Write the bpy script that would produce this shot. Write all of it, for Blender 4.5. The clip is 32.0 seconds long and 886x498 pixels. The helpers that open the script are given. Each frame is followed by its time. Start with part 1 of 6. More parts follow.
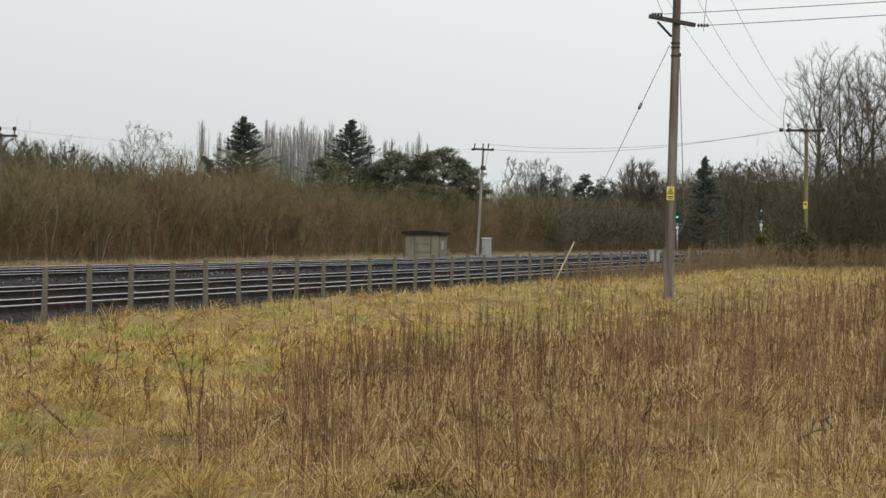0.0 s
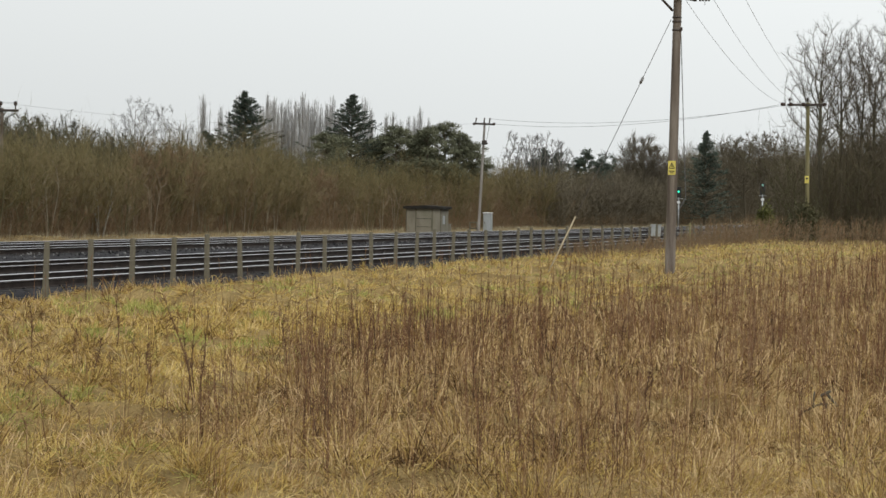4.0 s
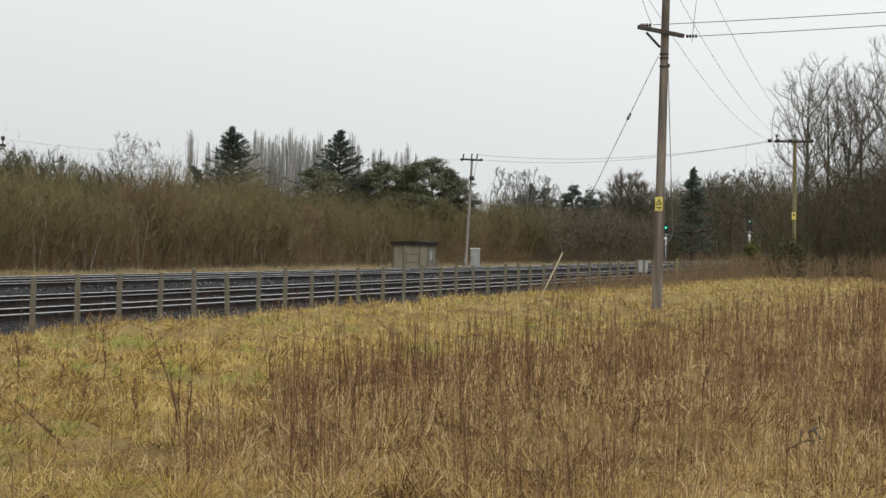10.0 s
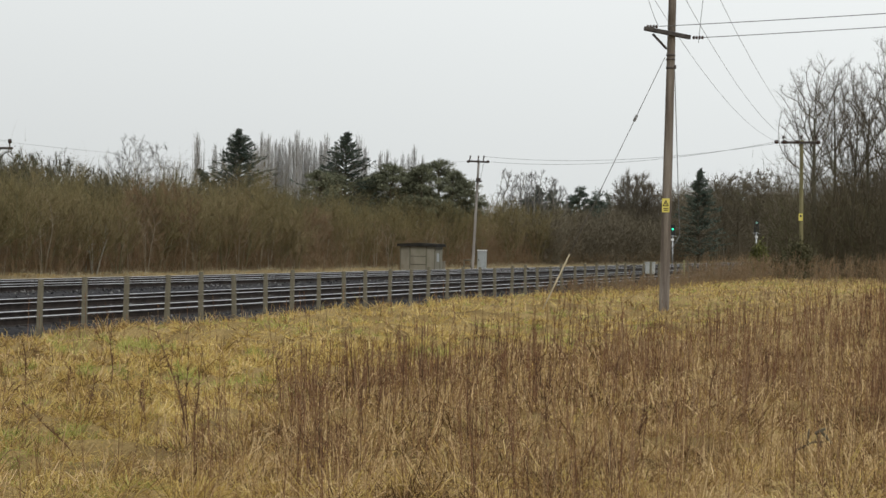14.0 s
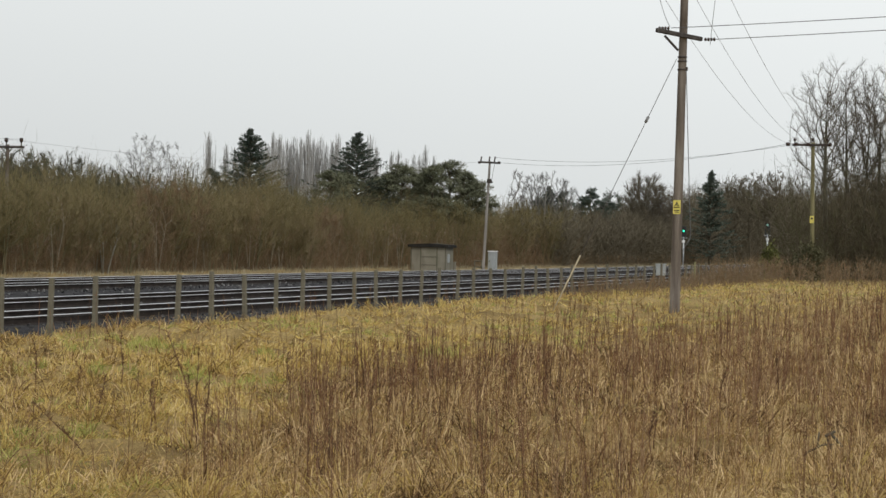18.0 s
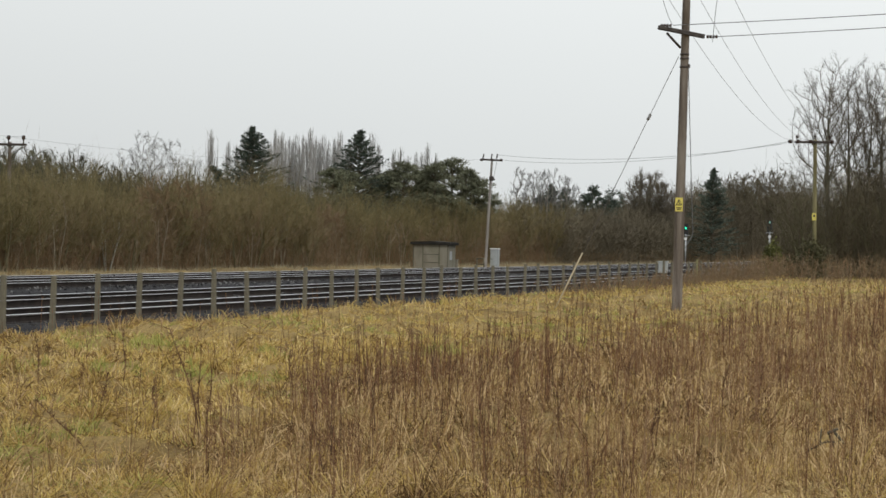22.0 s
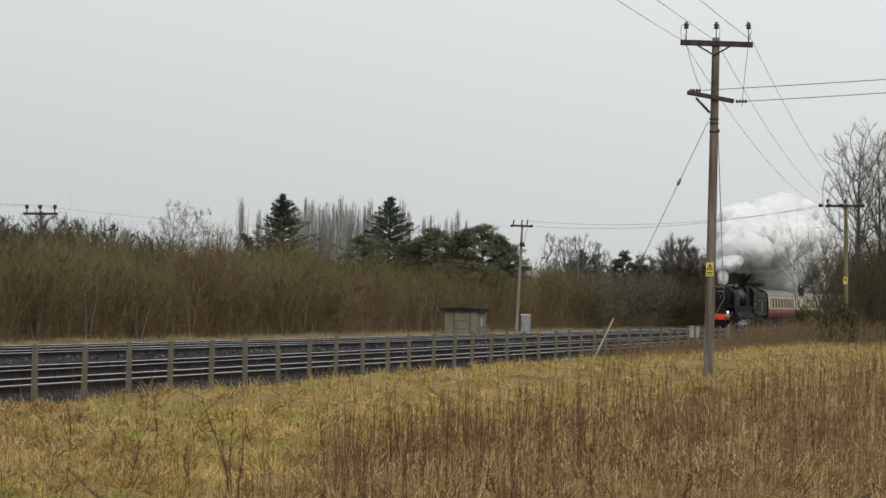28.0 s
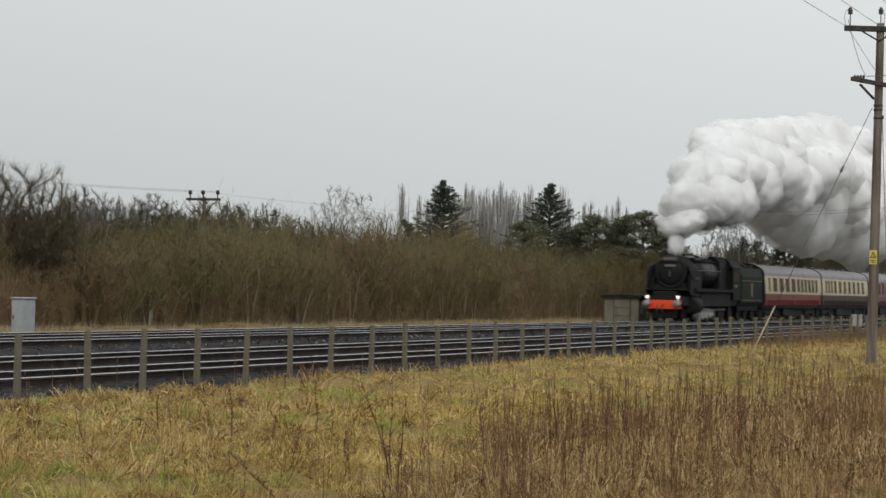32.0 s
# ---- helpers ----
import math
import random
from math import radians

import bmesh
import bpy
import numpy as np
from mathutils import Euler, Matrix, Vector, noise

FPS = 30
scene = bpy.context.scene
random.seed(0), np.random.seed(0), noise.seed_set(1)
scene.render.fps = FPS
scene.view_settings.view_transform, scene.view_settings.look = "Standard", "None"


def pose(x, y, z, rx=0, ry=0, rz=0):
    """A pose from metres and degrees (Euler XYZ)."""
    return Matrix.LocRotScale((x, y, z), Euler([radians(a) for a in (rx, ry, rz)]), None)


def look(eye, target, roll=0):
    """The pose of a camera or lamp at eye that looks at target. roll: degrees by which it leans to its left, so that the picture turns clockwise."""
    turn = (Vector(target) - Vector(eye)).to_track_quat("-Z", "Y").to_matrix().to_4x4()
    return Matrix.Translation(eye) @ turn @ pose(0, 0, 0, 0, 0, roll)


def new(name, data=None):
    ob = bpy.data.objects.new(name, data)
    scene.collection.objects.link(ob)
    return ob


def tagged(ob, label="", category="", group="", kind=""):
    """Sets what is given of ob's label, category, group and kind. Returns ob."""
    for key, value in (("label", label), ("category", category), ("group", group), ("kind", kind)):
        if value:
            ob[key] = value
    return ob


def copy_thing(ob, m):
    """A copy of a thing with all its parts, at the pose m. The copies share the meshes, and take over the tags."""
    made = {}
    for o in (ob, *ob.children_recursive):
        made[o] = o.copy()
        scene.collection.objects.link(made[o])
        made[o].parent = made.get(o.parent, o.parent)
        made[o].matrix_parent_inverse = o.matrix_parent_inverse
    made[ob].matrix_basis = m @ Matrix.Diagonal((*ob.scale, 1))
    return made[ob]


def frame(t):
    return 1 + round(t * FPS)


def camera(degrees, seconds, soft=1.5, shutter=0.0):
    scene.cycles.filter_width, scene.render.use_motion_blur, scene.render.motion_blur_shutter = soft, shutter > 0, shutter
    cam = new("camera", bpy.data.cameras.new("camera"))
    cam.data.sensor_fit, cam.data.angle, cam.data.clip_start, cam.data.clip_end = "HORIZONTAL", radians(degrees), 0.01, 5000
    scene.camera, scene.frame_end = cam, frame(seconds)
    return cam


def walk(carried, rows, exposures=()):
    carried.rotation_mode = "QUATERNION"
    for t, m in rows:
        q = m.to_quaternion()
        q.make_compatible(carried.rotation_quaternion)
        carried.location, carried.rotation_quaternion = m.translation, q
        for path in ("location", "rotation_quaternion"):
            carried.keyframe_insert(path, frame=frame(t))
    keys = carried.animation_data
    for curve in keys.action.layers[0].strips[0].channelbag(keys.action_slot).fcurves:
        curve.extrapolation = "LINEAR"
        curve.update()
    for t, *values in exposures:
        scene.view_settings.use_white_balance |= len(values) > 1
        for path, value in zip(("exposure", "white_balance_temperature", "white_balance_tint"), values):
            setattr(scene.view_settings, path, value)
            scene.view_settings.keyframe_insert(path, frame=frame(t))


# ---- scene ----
cam = camera(21.15, 32.0, soft=1.5, shutter=0.8)
EYE = 1.73
# seconds, heading from the track's direction, pitch, lean; the camera is held in one place and turned
ROWS = [
    (0, 15.185, -0.550, 1.00), (0.5, 15.166, -0.639, 1.10), (1, 15.252, -0.824, 1.24),
    (1.5, 15.301, -0.943, 1.05), (2, 15.374, -1.073, 0.84), (2.5, 15.376, -1.151, 0.88),
    (4.5, 14.986, -1.162, 1.10), (5, 14.136, -1.178, 0.86), (5.5, 14.217, -1.184, 0.96),
    (6, 14.444, -1.057, 0.98), (6.5, 14.598, -0.924, 0.97), (7, 14.728, -0.733, 0.97),
    (7.5, 14.829, -0.598, 0.83), (8, 14.895, -0.494, 0.97), (8.5, 14.920, -0.363, 0.83),
    (9, 14.919, -0.286, 0.82), (9.5, 14.915, -0.296, 1.00), (10, 14.913, -0.298, 1.09),
    (10.5, 14.902, -0.270, 1.04), (11, 14.903, -0.102, 0.68), (11.5, 14.847, 0.118, 0.88),
    (12, 14.769, 0.122, 1.13), (12.5, 14.777, 0.008, 1.01), (13, 14.868, -0.183, 1.02),
    (13.5, 14.997, -0.250, 0.93), (14, 15.079, -0.254, 0.97), (14.5, 15.186, -0.225, 1.06),
    (16.5, 15.309, -0.205, 1.21), (17, 15.269, -0.182, 1.42), (17.5, 15.324, -0.243, 1.50),
    (18, 15.338, -0.241, 1.23), (18.5, 15.408, -0.278, 1.38), (19, 15.372, -0.353, 1.50),
    (19.5, 15.278, -0.467, 1.25), (20, 15.172, -0.548, 1.24), (20.5, 15.110, -0.578, 1.42),
    (21, 15.077, -0.538, 1.35), (21.5, 15.234, -0.423, 0.98), (22, 15.390, -0.304, 1.21),
    (22.5, 15.557, -0.219, 1.30), (23, 15.621, -0.193, 1.31), (23.5, 15.617, -0.125, 1.27),
    (24, 15.778, 0.001, 1.26), (24.5, 16.003, 0.184, 1.03), (25, 16.462, 0.426, 1.28),
    (25.5, 17.197, 0.830, 0.78), (27.5, 16.088, 1.335, 0.90), (28, 16.158, 1.285, 0.85),
    (28.5, 16.305, 1.136, 0.78), (29, 16.780, 1.111, 0.62), (29.5, 17.290, 1.127, 0.66),
    (30, 18.046, 1.118, 0.64), (30.5, 20.044, 1.225, 0.77), (31, 20.350, 1.157, 0.75),
    (31.5, 20.208, 1.039, 0.96), (32, 20.013, 0.890, 1.15),
]
walk(cam, [(t, pose(0, 0, EYE, 0, 0, head - 90) @ pose(0, 0, 0, 90 + pitch) @ pose(0, 0, 0, 0, 0, lean)) for t, head, pitch, lean in ROWS],
     exposures=[(0, 0.1), (2.5, 0.16), (5, 0.17), (9, 0.15), (13, 0.11), (20, 0.09), (24, 0.08), (25.5, 0.02), (27.5, -0.10), (32, -0.16)])

# ---- sky and light: a flat overcast winter day ----
world = bpy.data.worlds.new("overcast_sky")
world.use_nodes = True
scene.world = world
wn, wl = world.node_tree.nodes, world.node_tree.links
sky = wn.new("ShaderNodeTexSky")
sky.sky_type, sky.sun_disc = "NISHITA", False
sky.sun_elevation, sky.sun_rotation = radians(46), radians(231)
sky.dust_density = 4.0
grey = wn.new("ShaderNodeHueSaturation")
grey.inputs["Saturation"].default_value = 0.06
wl.new(sky.outputs[0], grey.inputs["Color"])
veil = wn.new("ShaderNodeMixRGB")
veil.inputs[0].default_value = 0.9
veil.inputs[2].default_value = (7.6, 7.9, 7.9, 1)
wl.new(grey.outputs[0], veil.inputs[1])
# the overcast brightens upwards from the horizon to an even ceiling, and a little towards the sun
way, split_way = wn.new("ShaderNodeTexCoord"), wn.new("ShaderNodeSeparateXYZ")
wl.new(way.outputs["Generated"], split_way.inputs[0])
rise, side, law = wn.new("ShaderNodeMath"), wn.new("ShaderNodeMath"), wn.new("ShaderNodeMath")
for node, slope, base in ((rise, 1.3, 0.86), (side, -0.30, 0.06)):
    node.operation = "MULTIPLY_ADD"
    node.inputs[1].default_value, node.inputs[2].default_value = slope, base
law.operation = "ADD"
flat = wn.new("ShaderNodeMath")
flat.operation, flat.inputs[1].default_value = "MINIMUM", 1.08
wl.new(split_way.outputs[2], rise.inputs[0])
wl.new(split_way.outputs[1], side.inputs[0])
wl.new(rise.outputs[0], law.inputs[0])
wl.new(side.outputs[0], law.inputs[1])
cloud = wn.new("ShaderNodeMixRGB")
cloud.blend_type = "MULTIPLY"
cloud.inputs[0].default_value = 1.0
wl.new(veil.outputs[0], cloud.inputs[1])
wl.new(law.outputs[0], flat.inputs[0])
wl.new(flat.outputs[0], cloud.inputs[2])
wl.new(cloud.outputs[0], wn["Background"].inputs[0])
wn["Background"].inputs[1].default_value = 0.109
sun = new("sun", bpy.data.lights.new("sun", "SUN"))
sun.data.energy, sun.data.angle, sun.data.color = 1.2, radians(30), (1, 0.98, 0.95)
sun.matrix_world = look((0, 0, 40), (30, 24, 0))


# ---- materials ----
def material(name, colours, scale=4.0, rough=0.85, metal=0.0, bump=0.3, bump_scale=30.0, stretch=(1, 1, 1), by="noise", fine=0.35, translucent=0.0):
    """A surface whose colour wanders through colours by noise, with a finer grain and relief. by: noise, island or object."""
    m = bpy.data.materials.new(name)
    m.use_nodes = True
    n, l = m.node_tree.nodes, m.node_tree.links
    b = n["Principled BSDF"]
    b.inputs["Roughness"].default_value, b.inputs["Metallic"].default_value = rough, metal
    b.inputs["Specular IOR Level"].default_value = 0.12 if rough > 0.75 else 0.4
    coord = n.new("ShaderNodeNewGeometry" if by == "island" else "ShaderNodeTexCoord")
    place = n.new("ShaderNodeMapping")
    place.inputs["Scale"].default_value = stretch
    l.new(coord.outputs["Position" if by == "island" else "Object"], place.inputs[0])
    large, small = n.new("ShaderNodeTexNoise"), n.new("ShaderNodeTexNoise")
    large.inputs["Scale"].default_value, large.inputs["Detail"].default_value = scale, 5
    small.inputs["Scale"].default_value, small.inputs["Detail"].default_value = bump_scale, 4
    l.new(place.outputs[0], large.inputs["Vector"])
    l.new(place.outputs[0], small.inputs["Vector"])
    ramp = n.new("ShaderNodeValToRGB")
    e = ramp.color_ramp.elements
    while len(e) < len(colours):
        e.new(0.5)
    lo, hi = (0.0, 1.0) if by == "island" else (0.3, 0.7)
    for k, c in enumerate(colours):
        e[k].position = lo + (hi - lo) * k / max(1, len(colours) - 1)
        e[k].color = (*c, 1)
    if by == "island":
        pick = n.new("ShaderNodeMath")
        pick.operation = "MULTIPLY_ADD"
        half = n.new("ShaderNodeMath")
        half.operation = "SUBTRACT"
        half.inputs[1].default_value = 0.5
        l.new(large.outputs[0], half.inputs[0])
        l.new(half.outputs[0], pick.inputs[0])
        pick.inputs[1].default_value = 2.0
        l.new(coord.outputs["Random Per Island"], pick.inputs[2])
        l.new(pick.outputs[0], ramp.inputs[0])
    elif by == "object":
        info = n.new("ShaderNodeObjectInfo")
        mixv = n.new("ShaderNodeMath")
        mixv.operation = "MULTIPLY_ADD"
        mixv.inputs[1].default_value = 0.4
        off = n.new("ShaderNodeMath")
        off.operation = "SUBTRACT"
        off.inputs[1].default_value = 0.2
        l.new(large.outputs[0], off.inputs[0])
        l.new(info.outputs["Random"], mixv.inputs[0])
        l.new(off.outputs[0], mixv.inputs[2])
        add = n.new("ShaderNodeMath")
        add.operation = "ADD"
        add.inputs[1].default_value = 0.05
        l.new(mixv.outputs[0], add.inputs[0])
        l.new(add.outputs[0], ramp.inputs[0])
    else:
        l.new(large.outputs[0], ramp.inputs[0])
    grain = n.new("ShaderNodeMixRGB")
    grain.blend_type = "MULTIPLY"
    grain.inputs[0].default_value = fine
    l.new(ramp.outputs[0], grain.inputs[1])
    l.new(small.outputs[0], grain.inputs[2])
    bright = n.new("ShaderNodeMixRGB")
    bright.blend_type = "MULTIPLY"
    bright.inputs[0].default_value = 1
    bright.inputs[2].default_value = (1 + fine * 0.8,) * 3 + (1,)
    l.new(grain.outputs[0], bright.inputs[1])
    l.new(bright.outputs[0], b.inputs["Base Color"])
    if bump:
        bp = n.new("ShaderNodeBump")
        bp.inputs["Strength"].default_value, bp.inputs["Distance"].default_value = bump, 0.02
        l.new(small.outputs[0], bp.inputs["Height"])
        l.new(bp.outputs[0], b.inputs["Normal"])
    if translucent:
        tr = n.new("ShaderNodeBsdfTranslucent")
        l.new(bright.outputs[0], tr.inputs[0])
        mx = n.new("ShaderNodeMixShader")
        mx.inputs[0].default_value = translucent
        l.new(b.outputs[0], mx.inputs[1])
        l.new(tr.outputs[0], mx.inputs[2])
        l.new(mx.outputs[0], n["Material Output"].inputs[0])
    return m


def glow(name, colour, strength):
    m = bpy.data.materials.new(name)
    m.use_nodes = True
    b = m.node_tree.nodes["Principled BSDF"]
    b.inputs["Base Color"].default_value = (*colour, 1)
    b.inputs["Emission Color"].default_value = (*colour, 1)
    b.inputs["Emission Strength"].default_value = strength
    return m


STRAW = material("straw_grass", [(0.165, 0.103, 0.036), (0.385, 0.259, 0.083), (0.551, 0.392, 0.134), (0.468, 0.368, 0.111), (0.682, 0.534, 0.260)], scale=0.8, by="island", bump=0, fine=0.2, translucent=0.25)
BROWNGRASS = material("brown_grass", [(0.064, 0.035, 0.016), (0.187, 0.108, 0.046), (0.316, 0.202, 0.085), (0.643, 0.478, 0.267), (0.290, 0.195, 0.082)], scale=0.7, by="island", bump=0, fine=0.2, translucent=0.2)
GREENGRASS = material("green_grass", [(0.216, 0.230, 0.058), (0.346, 0.347, 0.095), (0.475, 0.448, 0.158)], scale=0.9, by="island", bump=0, fine=0.2, translucent=0.25)
WEED = material("dark_weed", [(0.077, 0.042, 0.026), (0.121, 0.068, 0.040), (0.177, 0.100, 0.057)], scale=4, by="island", bump=0, fine=0.2)
STALK = material("dead_stalk", [(0.065, 0.037, 0.024), (0.146, 0.072, 0.039), (0.216, 0.114, 0.061), (0.281, 0.190, 0.113)], scale=0.5, by="island", bump=0, fine=0.2)
VERGE = material("verge_grass", [(0.22, 0.19, 0.12), (0.31, 0.265, 0.17), (0.40, 0.355, 0.25)], scale=0.4, by="island", bump=0, fine=0.2, translucent=0.2)
SOIL = material("field_soil", [(0.14, 0.094, 0.040), (0.24, 0.168, 0.068), (0.34, 0.248, 0.105)], scale=1.4, rough=1, bump=1.0, bump_scale=34, fine=0.85)
TWIG = material("scrub_twig", [(0.119, 0.095, 0.055), (0.162, 0.113, 0.067), (0.211, 0.124, 0.072), (0.162, 0.125, 0.063), (0.213, 0.161, 0.110)], scale=0.12, by="island", bump=0, fine=0.2)
OLIVETWIG = material("olive_twig", [(0.103, 0.093, 0.044), (0.139, 0.117, 0.053), (0.171, 0.129, 0.066), (0.164, 0.138, 0.060), (0.196, 0.160, 0.092)], scale=0.12, by="island", bump=0, fine=0.2)
# darkened olive twigs: shade deep in the thicket is put into the colour
SHADETWIG = material("shade_twig", [(0.050, 0.050, 0.032), (0.070, 0.066, 0.042), (0.084, 0.076, 0.050)], scale=0.1, by="island", bump=0, fine=0.2)
DARKTWIG = material("wood_twig", [(0.076, 0.066, 0.051), (0.112, 0.094, 0.072), (0.132, 0.110, 0.082), (0.112, 0.104, 0.066)], scale=0.08, by="island", bump=0, fine=0.2)
WOODTWIG = material("undergrowth_twig", [(0.056, 0.046, 0.032), (0.087, 0.071, 0.047), (0.102, 0.082, 0.054), (0.087, 0.087, 0.041)], scale=0.08, by="island", bump=0, fine=0.2)
# twigs of the far growth: distance haze is mixed into the colour
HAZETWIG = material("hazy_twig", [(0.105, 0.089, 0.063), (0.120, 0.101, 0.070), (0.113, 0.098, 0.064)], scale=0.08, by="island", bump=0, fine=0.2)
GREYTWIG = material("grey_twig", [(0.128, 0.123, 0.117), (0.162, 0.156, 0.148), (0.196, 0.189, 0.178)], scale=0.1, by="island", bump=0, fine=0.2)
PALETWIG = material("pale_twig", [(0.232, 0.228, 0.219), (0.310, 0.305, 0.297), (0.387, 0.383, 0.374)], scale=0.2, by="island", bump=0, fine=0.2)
PALEBARK = material("pale_bark", [(0.20, 0.19, 0.16), (0.30, 0.285, 0.245), (0.16, 0.15, 0.115)], scale=2.0, stretch=(1, 1, 0.25), bump=0.4, bump_scale=25)
SAPBARK = material("sapling_bark", [(0.19, 0.165, 0.12), (0.27, 0.235, 0.175), (0.15, 0.135, 0.095)], scale=2.0, stretch=(1, 1, 0.25), bump=0.4, bump_scale=25)
OLIVEBARK = material("olive_bark", [(0.11, 0.10, 0.055), (0.16, 0.145, 0.085), (0.13, 0.115, 0.075)], scale=2.0, stretch=(1, 1, 0.25), bump=0.4, bump_scale=25)
TRUNKBARK = material("tall_tree_bark", [(0.064, 0.060, 0.041), (0.094, 0.086, 0.060), (0.120, 0.112, 0.083)], scale=2.0, stretch=(1, 1, 0.25), bump=0.5, bump_scale=25)
BARK = material("bark", [(0.06, 0.05, 0.036), (0.10, 0.085, 0.06), (0.13, 0.12, 0.08)], scale=2.0, stretch=(1, 1, 0.25), bump=0.6, bump_scale=25)
NEEDLE = material("fir_needle", [(0.037, 0.051, 0.041), (0.062, 0.080, 0.061), (0.097, 0.111, 0.086)], scale=0.4, by="island", bump=0, fine=0.25)
# paler copy of the fir needles, with distance haze put into the colour
HAZENEEDLE = material("hazy_needle", [(0.054, 0.068, 0.054), (0.076, 0.097, 0.075), (0.104, 0.125, 0.097)], scale=0.4, by="island", bump=0, fine=0.25)
PINE = material("pine_needle", [(0.080, 0.084, 0.054), (0.127, 0.132, 0.084), (0.178, 0.181, 0.117)], scale=0.4, by="island", bump=0, fine=0.25)
IVY = material("ivy_leaf", [(0.033, 0.041, 0.019), (0.058, 0.067, 0.031), (0.091, 0.092, 0.044)], scale=0.6, by="island", bump=0, fine=0.25)
CONCRETE = material("weathered_concrete", [(0.085, 0.076, 0.056), (0.135, 0.122, 0.090), (0.105, 0.100, 0.066)], scale=2.5, bump=0.4, bump_scale=40, stretch=(1, 1, 0.4))
HUTWALL = material("hut_wall", [(0.145, 0.13, 0.10), (0.215, 0.198, 0.155), (0.175, 0.163, 0.122)], scale=1.5, bump=0.4, bump_scale=30, stretch=(1, 1, 0.35))
HUTROOF = material("felt_roof", [(0.016, 0.015, 0.013), (0.03, 0.027, 0.023)], scale=3, bump=0.4)
POLEWOOD = material("pole_wood", [(0.084, 0.067, 0.055), (0.150, 0.125, 0.103), (0.222, 0.196, 0.165)], scale=1.6, stretch=(4, 4, 0.35), bump=0.7, bump_scale=22, fine=0.5)
ARMWOOD = material("dark_arm_timber", [(0.03, 0.026, 0.024), (0.055, 0.048, 0.044), (0.08, 0.072, 0.066)], scale=2.0, stretch=(1, 4, 4), bump=0.5, bump_scale=22)
PALEPOLE = material("pale_pole_wood", [(0.20, 0.18, 0.16), (0.30, 0.275, 0.25)], scale=1.6, stretch=(4, 4, 0.35), bump=0.5, bump_scale=22)
MOSSWOOD = material("mossy_pole_wood", [(0.115, 0.103, 0.055), (0.165, 0.148, 0.075), (0.21, 0.19, 0.115)], scale=1.6, stretch=(4, 4, 0.35), bump=0.6, bump_scale=22)
GALV = material("galvanised_steel", [(0.34, 0.35, 0.36), (0.46, 0.47, 0.48)], scale=6, rough=0.5, metal=0.6, bump=0.1)
DARKIRON = material("dark_iron", [(0.035, 0.03, 0.028), (0.07, 0.055, 0.045)], scale=6, rough=0.6, metal=0.3, bump=0.2)
PORCELAIN = material("brown_porcelain", [(0.03, 0.018, 0.014), (0.05, 0.03, 0.022)], scale=6, rough=0.25, bump=0)
WIRE = material("aluminium_wire", [(0.10, 0.10, 0.10), (0.16, 0.16, 0.16)], scale=8, rough=0.6, metal=0.4, bump=0)
CABGREY = material("cabinet_paint", [(0.22, 0.235, 0.23), (0.31, 0.325, 0.32), (0.26, 0.272, 0.25)], scale=2.2, rough=0.55, bump=0.15, stretch=(1, 1, 0.4))
WHITE = material("white_paint", [(0.66, 0.66, 0.64), (0.76, 0.76, 0.74)], scale=4, rough=0.5, bump=0.1)
YELLOW = material("yellow_sign", [(0.52, 0.44, 0.09), (0.62, 0.53, 0.13)], scale=9, rough=0.45, bump=0)
BLACKPAINT = material("black_print", [(0.02, 0.02, 0.02), (0.03, 0.03, 0.03)], scale=5, rough=0.5, bump=0)
RAILWEB = material("rusty_rail_side", [(0.016, 0.013, 0.012), (0.028, 0.022, 0.019), (0.042, 0.033, 0.028)], scale=3, rough=0.85, bump=0.2)
RAILHEAD = material("polished_rail_head", [(0.408, 0.408, 0.422), (0.503, 0.503, 0.517)], scale=3, rough=0.45, metal=0.5, bump=0)
SLEEPER = material("concrete_sleeper", [(0.025, 0.024, 0.023), (0.05, 0.047, 0.045)], scale=2, bump=0.4)
STEAM = material("steam", [(0.97, 0.97, 0.97), (0.99, 0.99, 0.99)], scale=0.8, rough=1, bump=0, fine=0.0, translucent=0.3)
CORE = material("dense_steam", [(0.97, 0.97, 0.97), (0.99, 0.99, 0.99)], scale=0.8, rough=1, bump=0, fine=0.0, translucent=0.12)
WISP = material("thin_steam", [(0.93, 0.93, 0.93), (0.97, 0.97, 0.97)], scale=0.8, rough=1, bump=0, fine=0.0, translucent=0.3)


def ballast_material():
    """Grey crushed stone, darker in a strip between the rails of each track."""
    m = material("ballast", [(0.012, 0.0115, 0.013), (0.024, 0.023, 0.025), (0.055, 0.053, 0.055)], scale=2.5, rough=0.95, bump=1.0, bump_scale=14, fine=0.85)
    n, l = m.node_tree.nodes, m.node_tree.links
    geo, sep = n.new("ShaderNodeNewGeometry"), n.new("ShaderNodeSeparateXYZ")
    l.new(geo.outputs["Position"], sep.inputs[0])
    total = None
    for y in TRACKS:
        d = n.new("ShaderNodeMath")
        d.operation = "COMPARE"
        d.inputs[1].default_value, d.inputs[2].default_value = y, 0.66
        l.new(sep.outputs[1], d.inputs[0])
        if total is None:
            total = d
        else:
            s = n.new("ShaderNodeMath")
            s.operation = "ADD"
            l.new(total.outputs[0], s.inputs[0])
            l.new(d.outputs[0], s.inputs[1])
            total = s
    b = n["Principled BSDF"]
    base = b.inputs["Base Color"].links[0].from_socket
    four_foot = n.new("ShaderNodeMixRGB")
    four_foot.blend_type = "MULTIPLY"
    four_foot.inputs[2].default_value = (0.34, 0.32, 0.31, 1)
    l.new(total.outputs[0], four_foot.inputs[0])
    l.new(base, four_foot.inputs[1])
    l.new(four_foot.outputs[0], b.inputs["Base Color"])
    return m


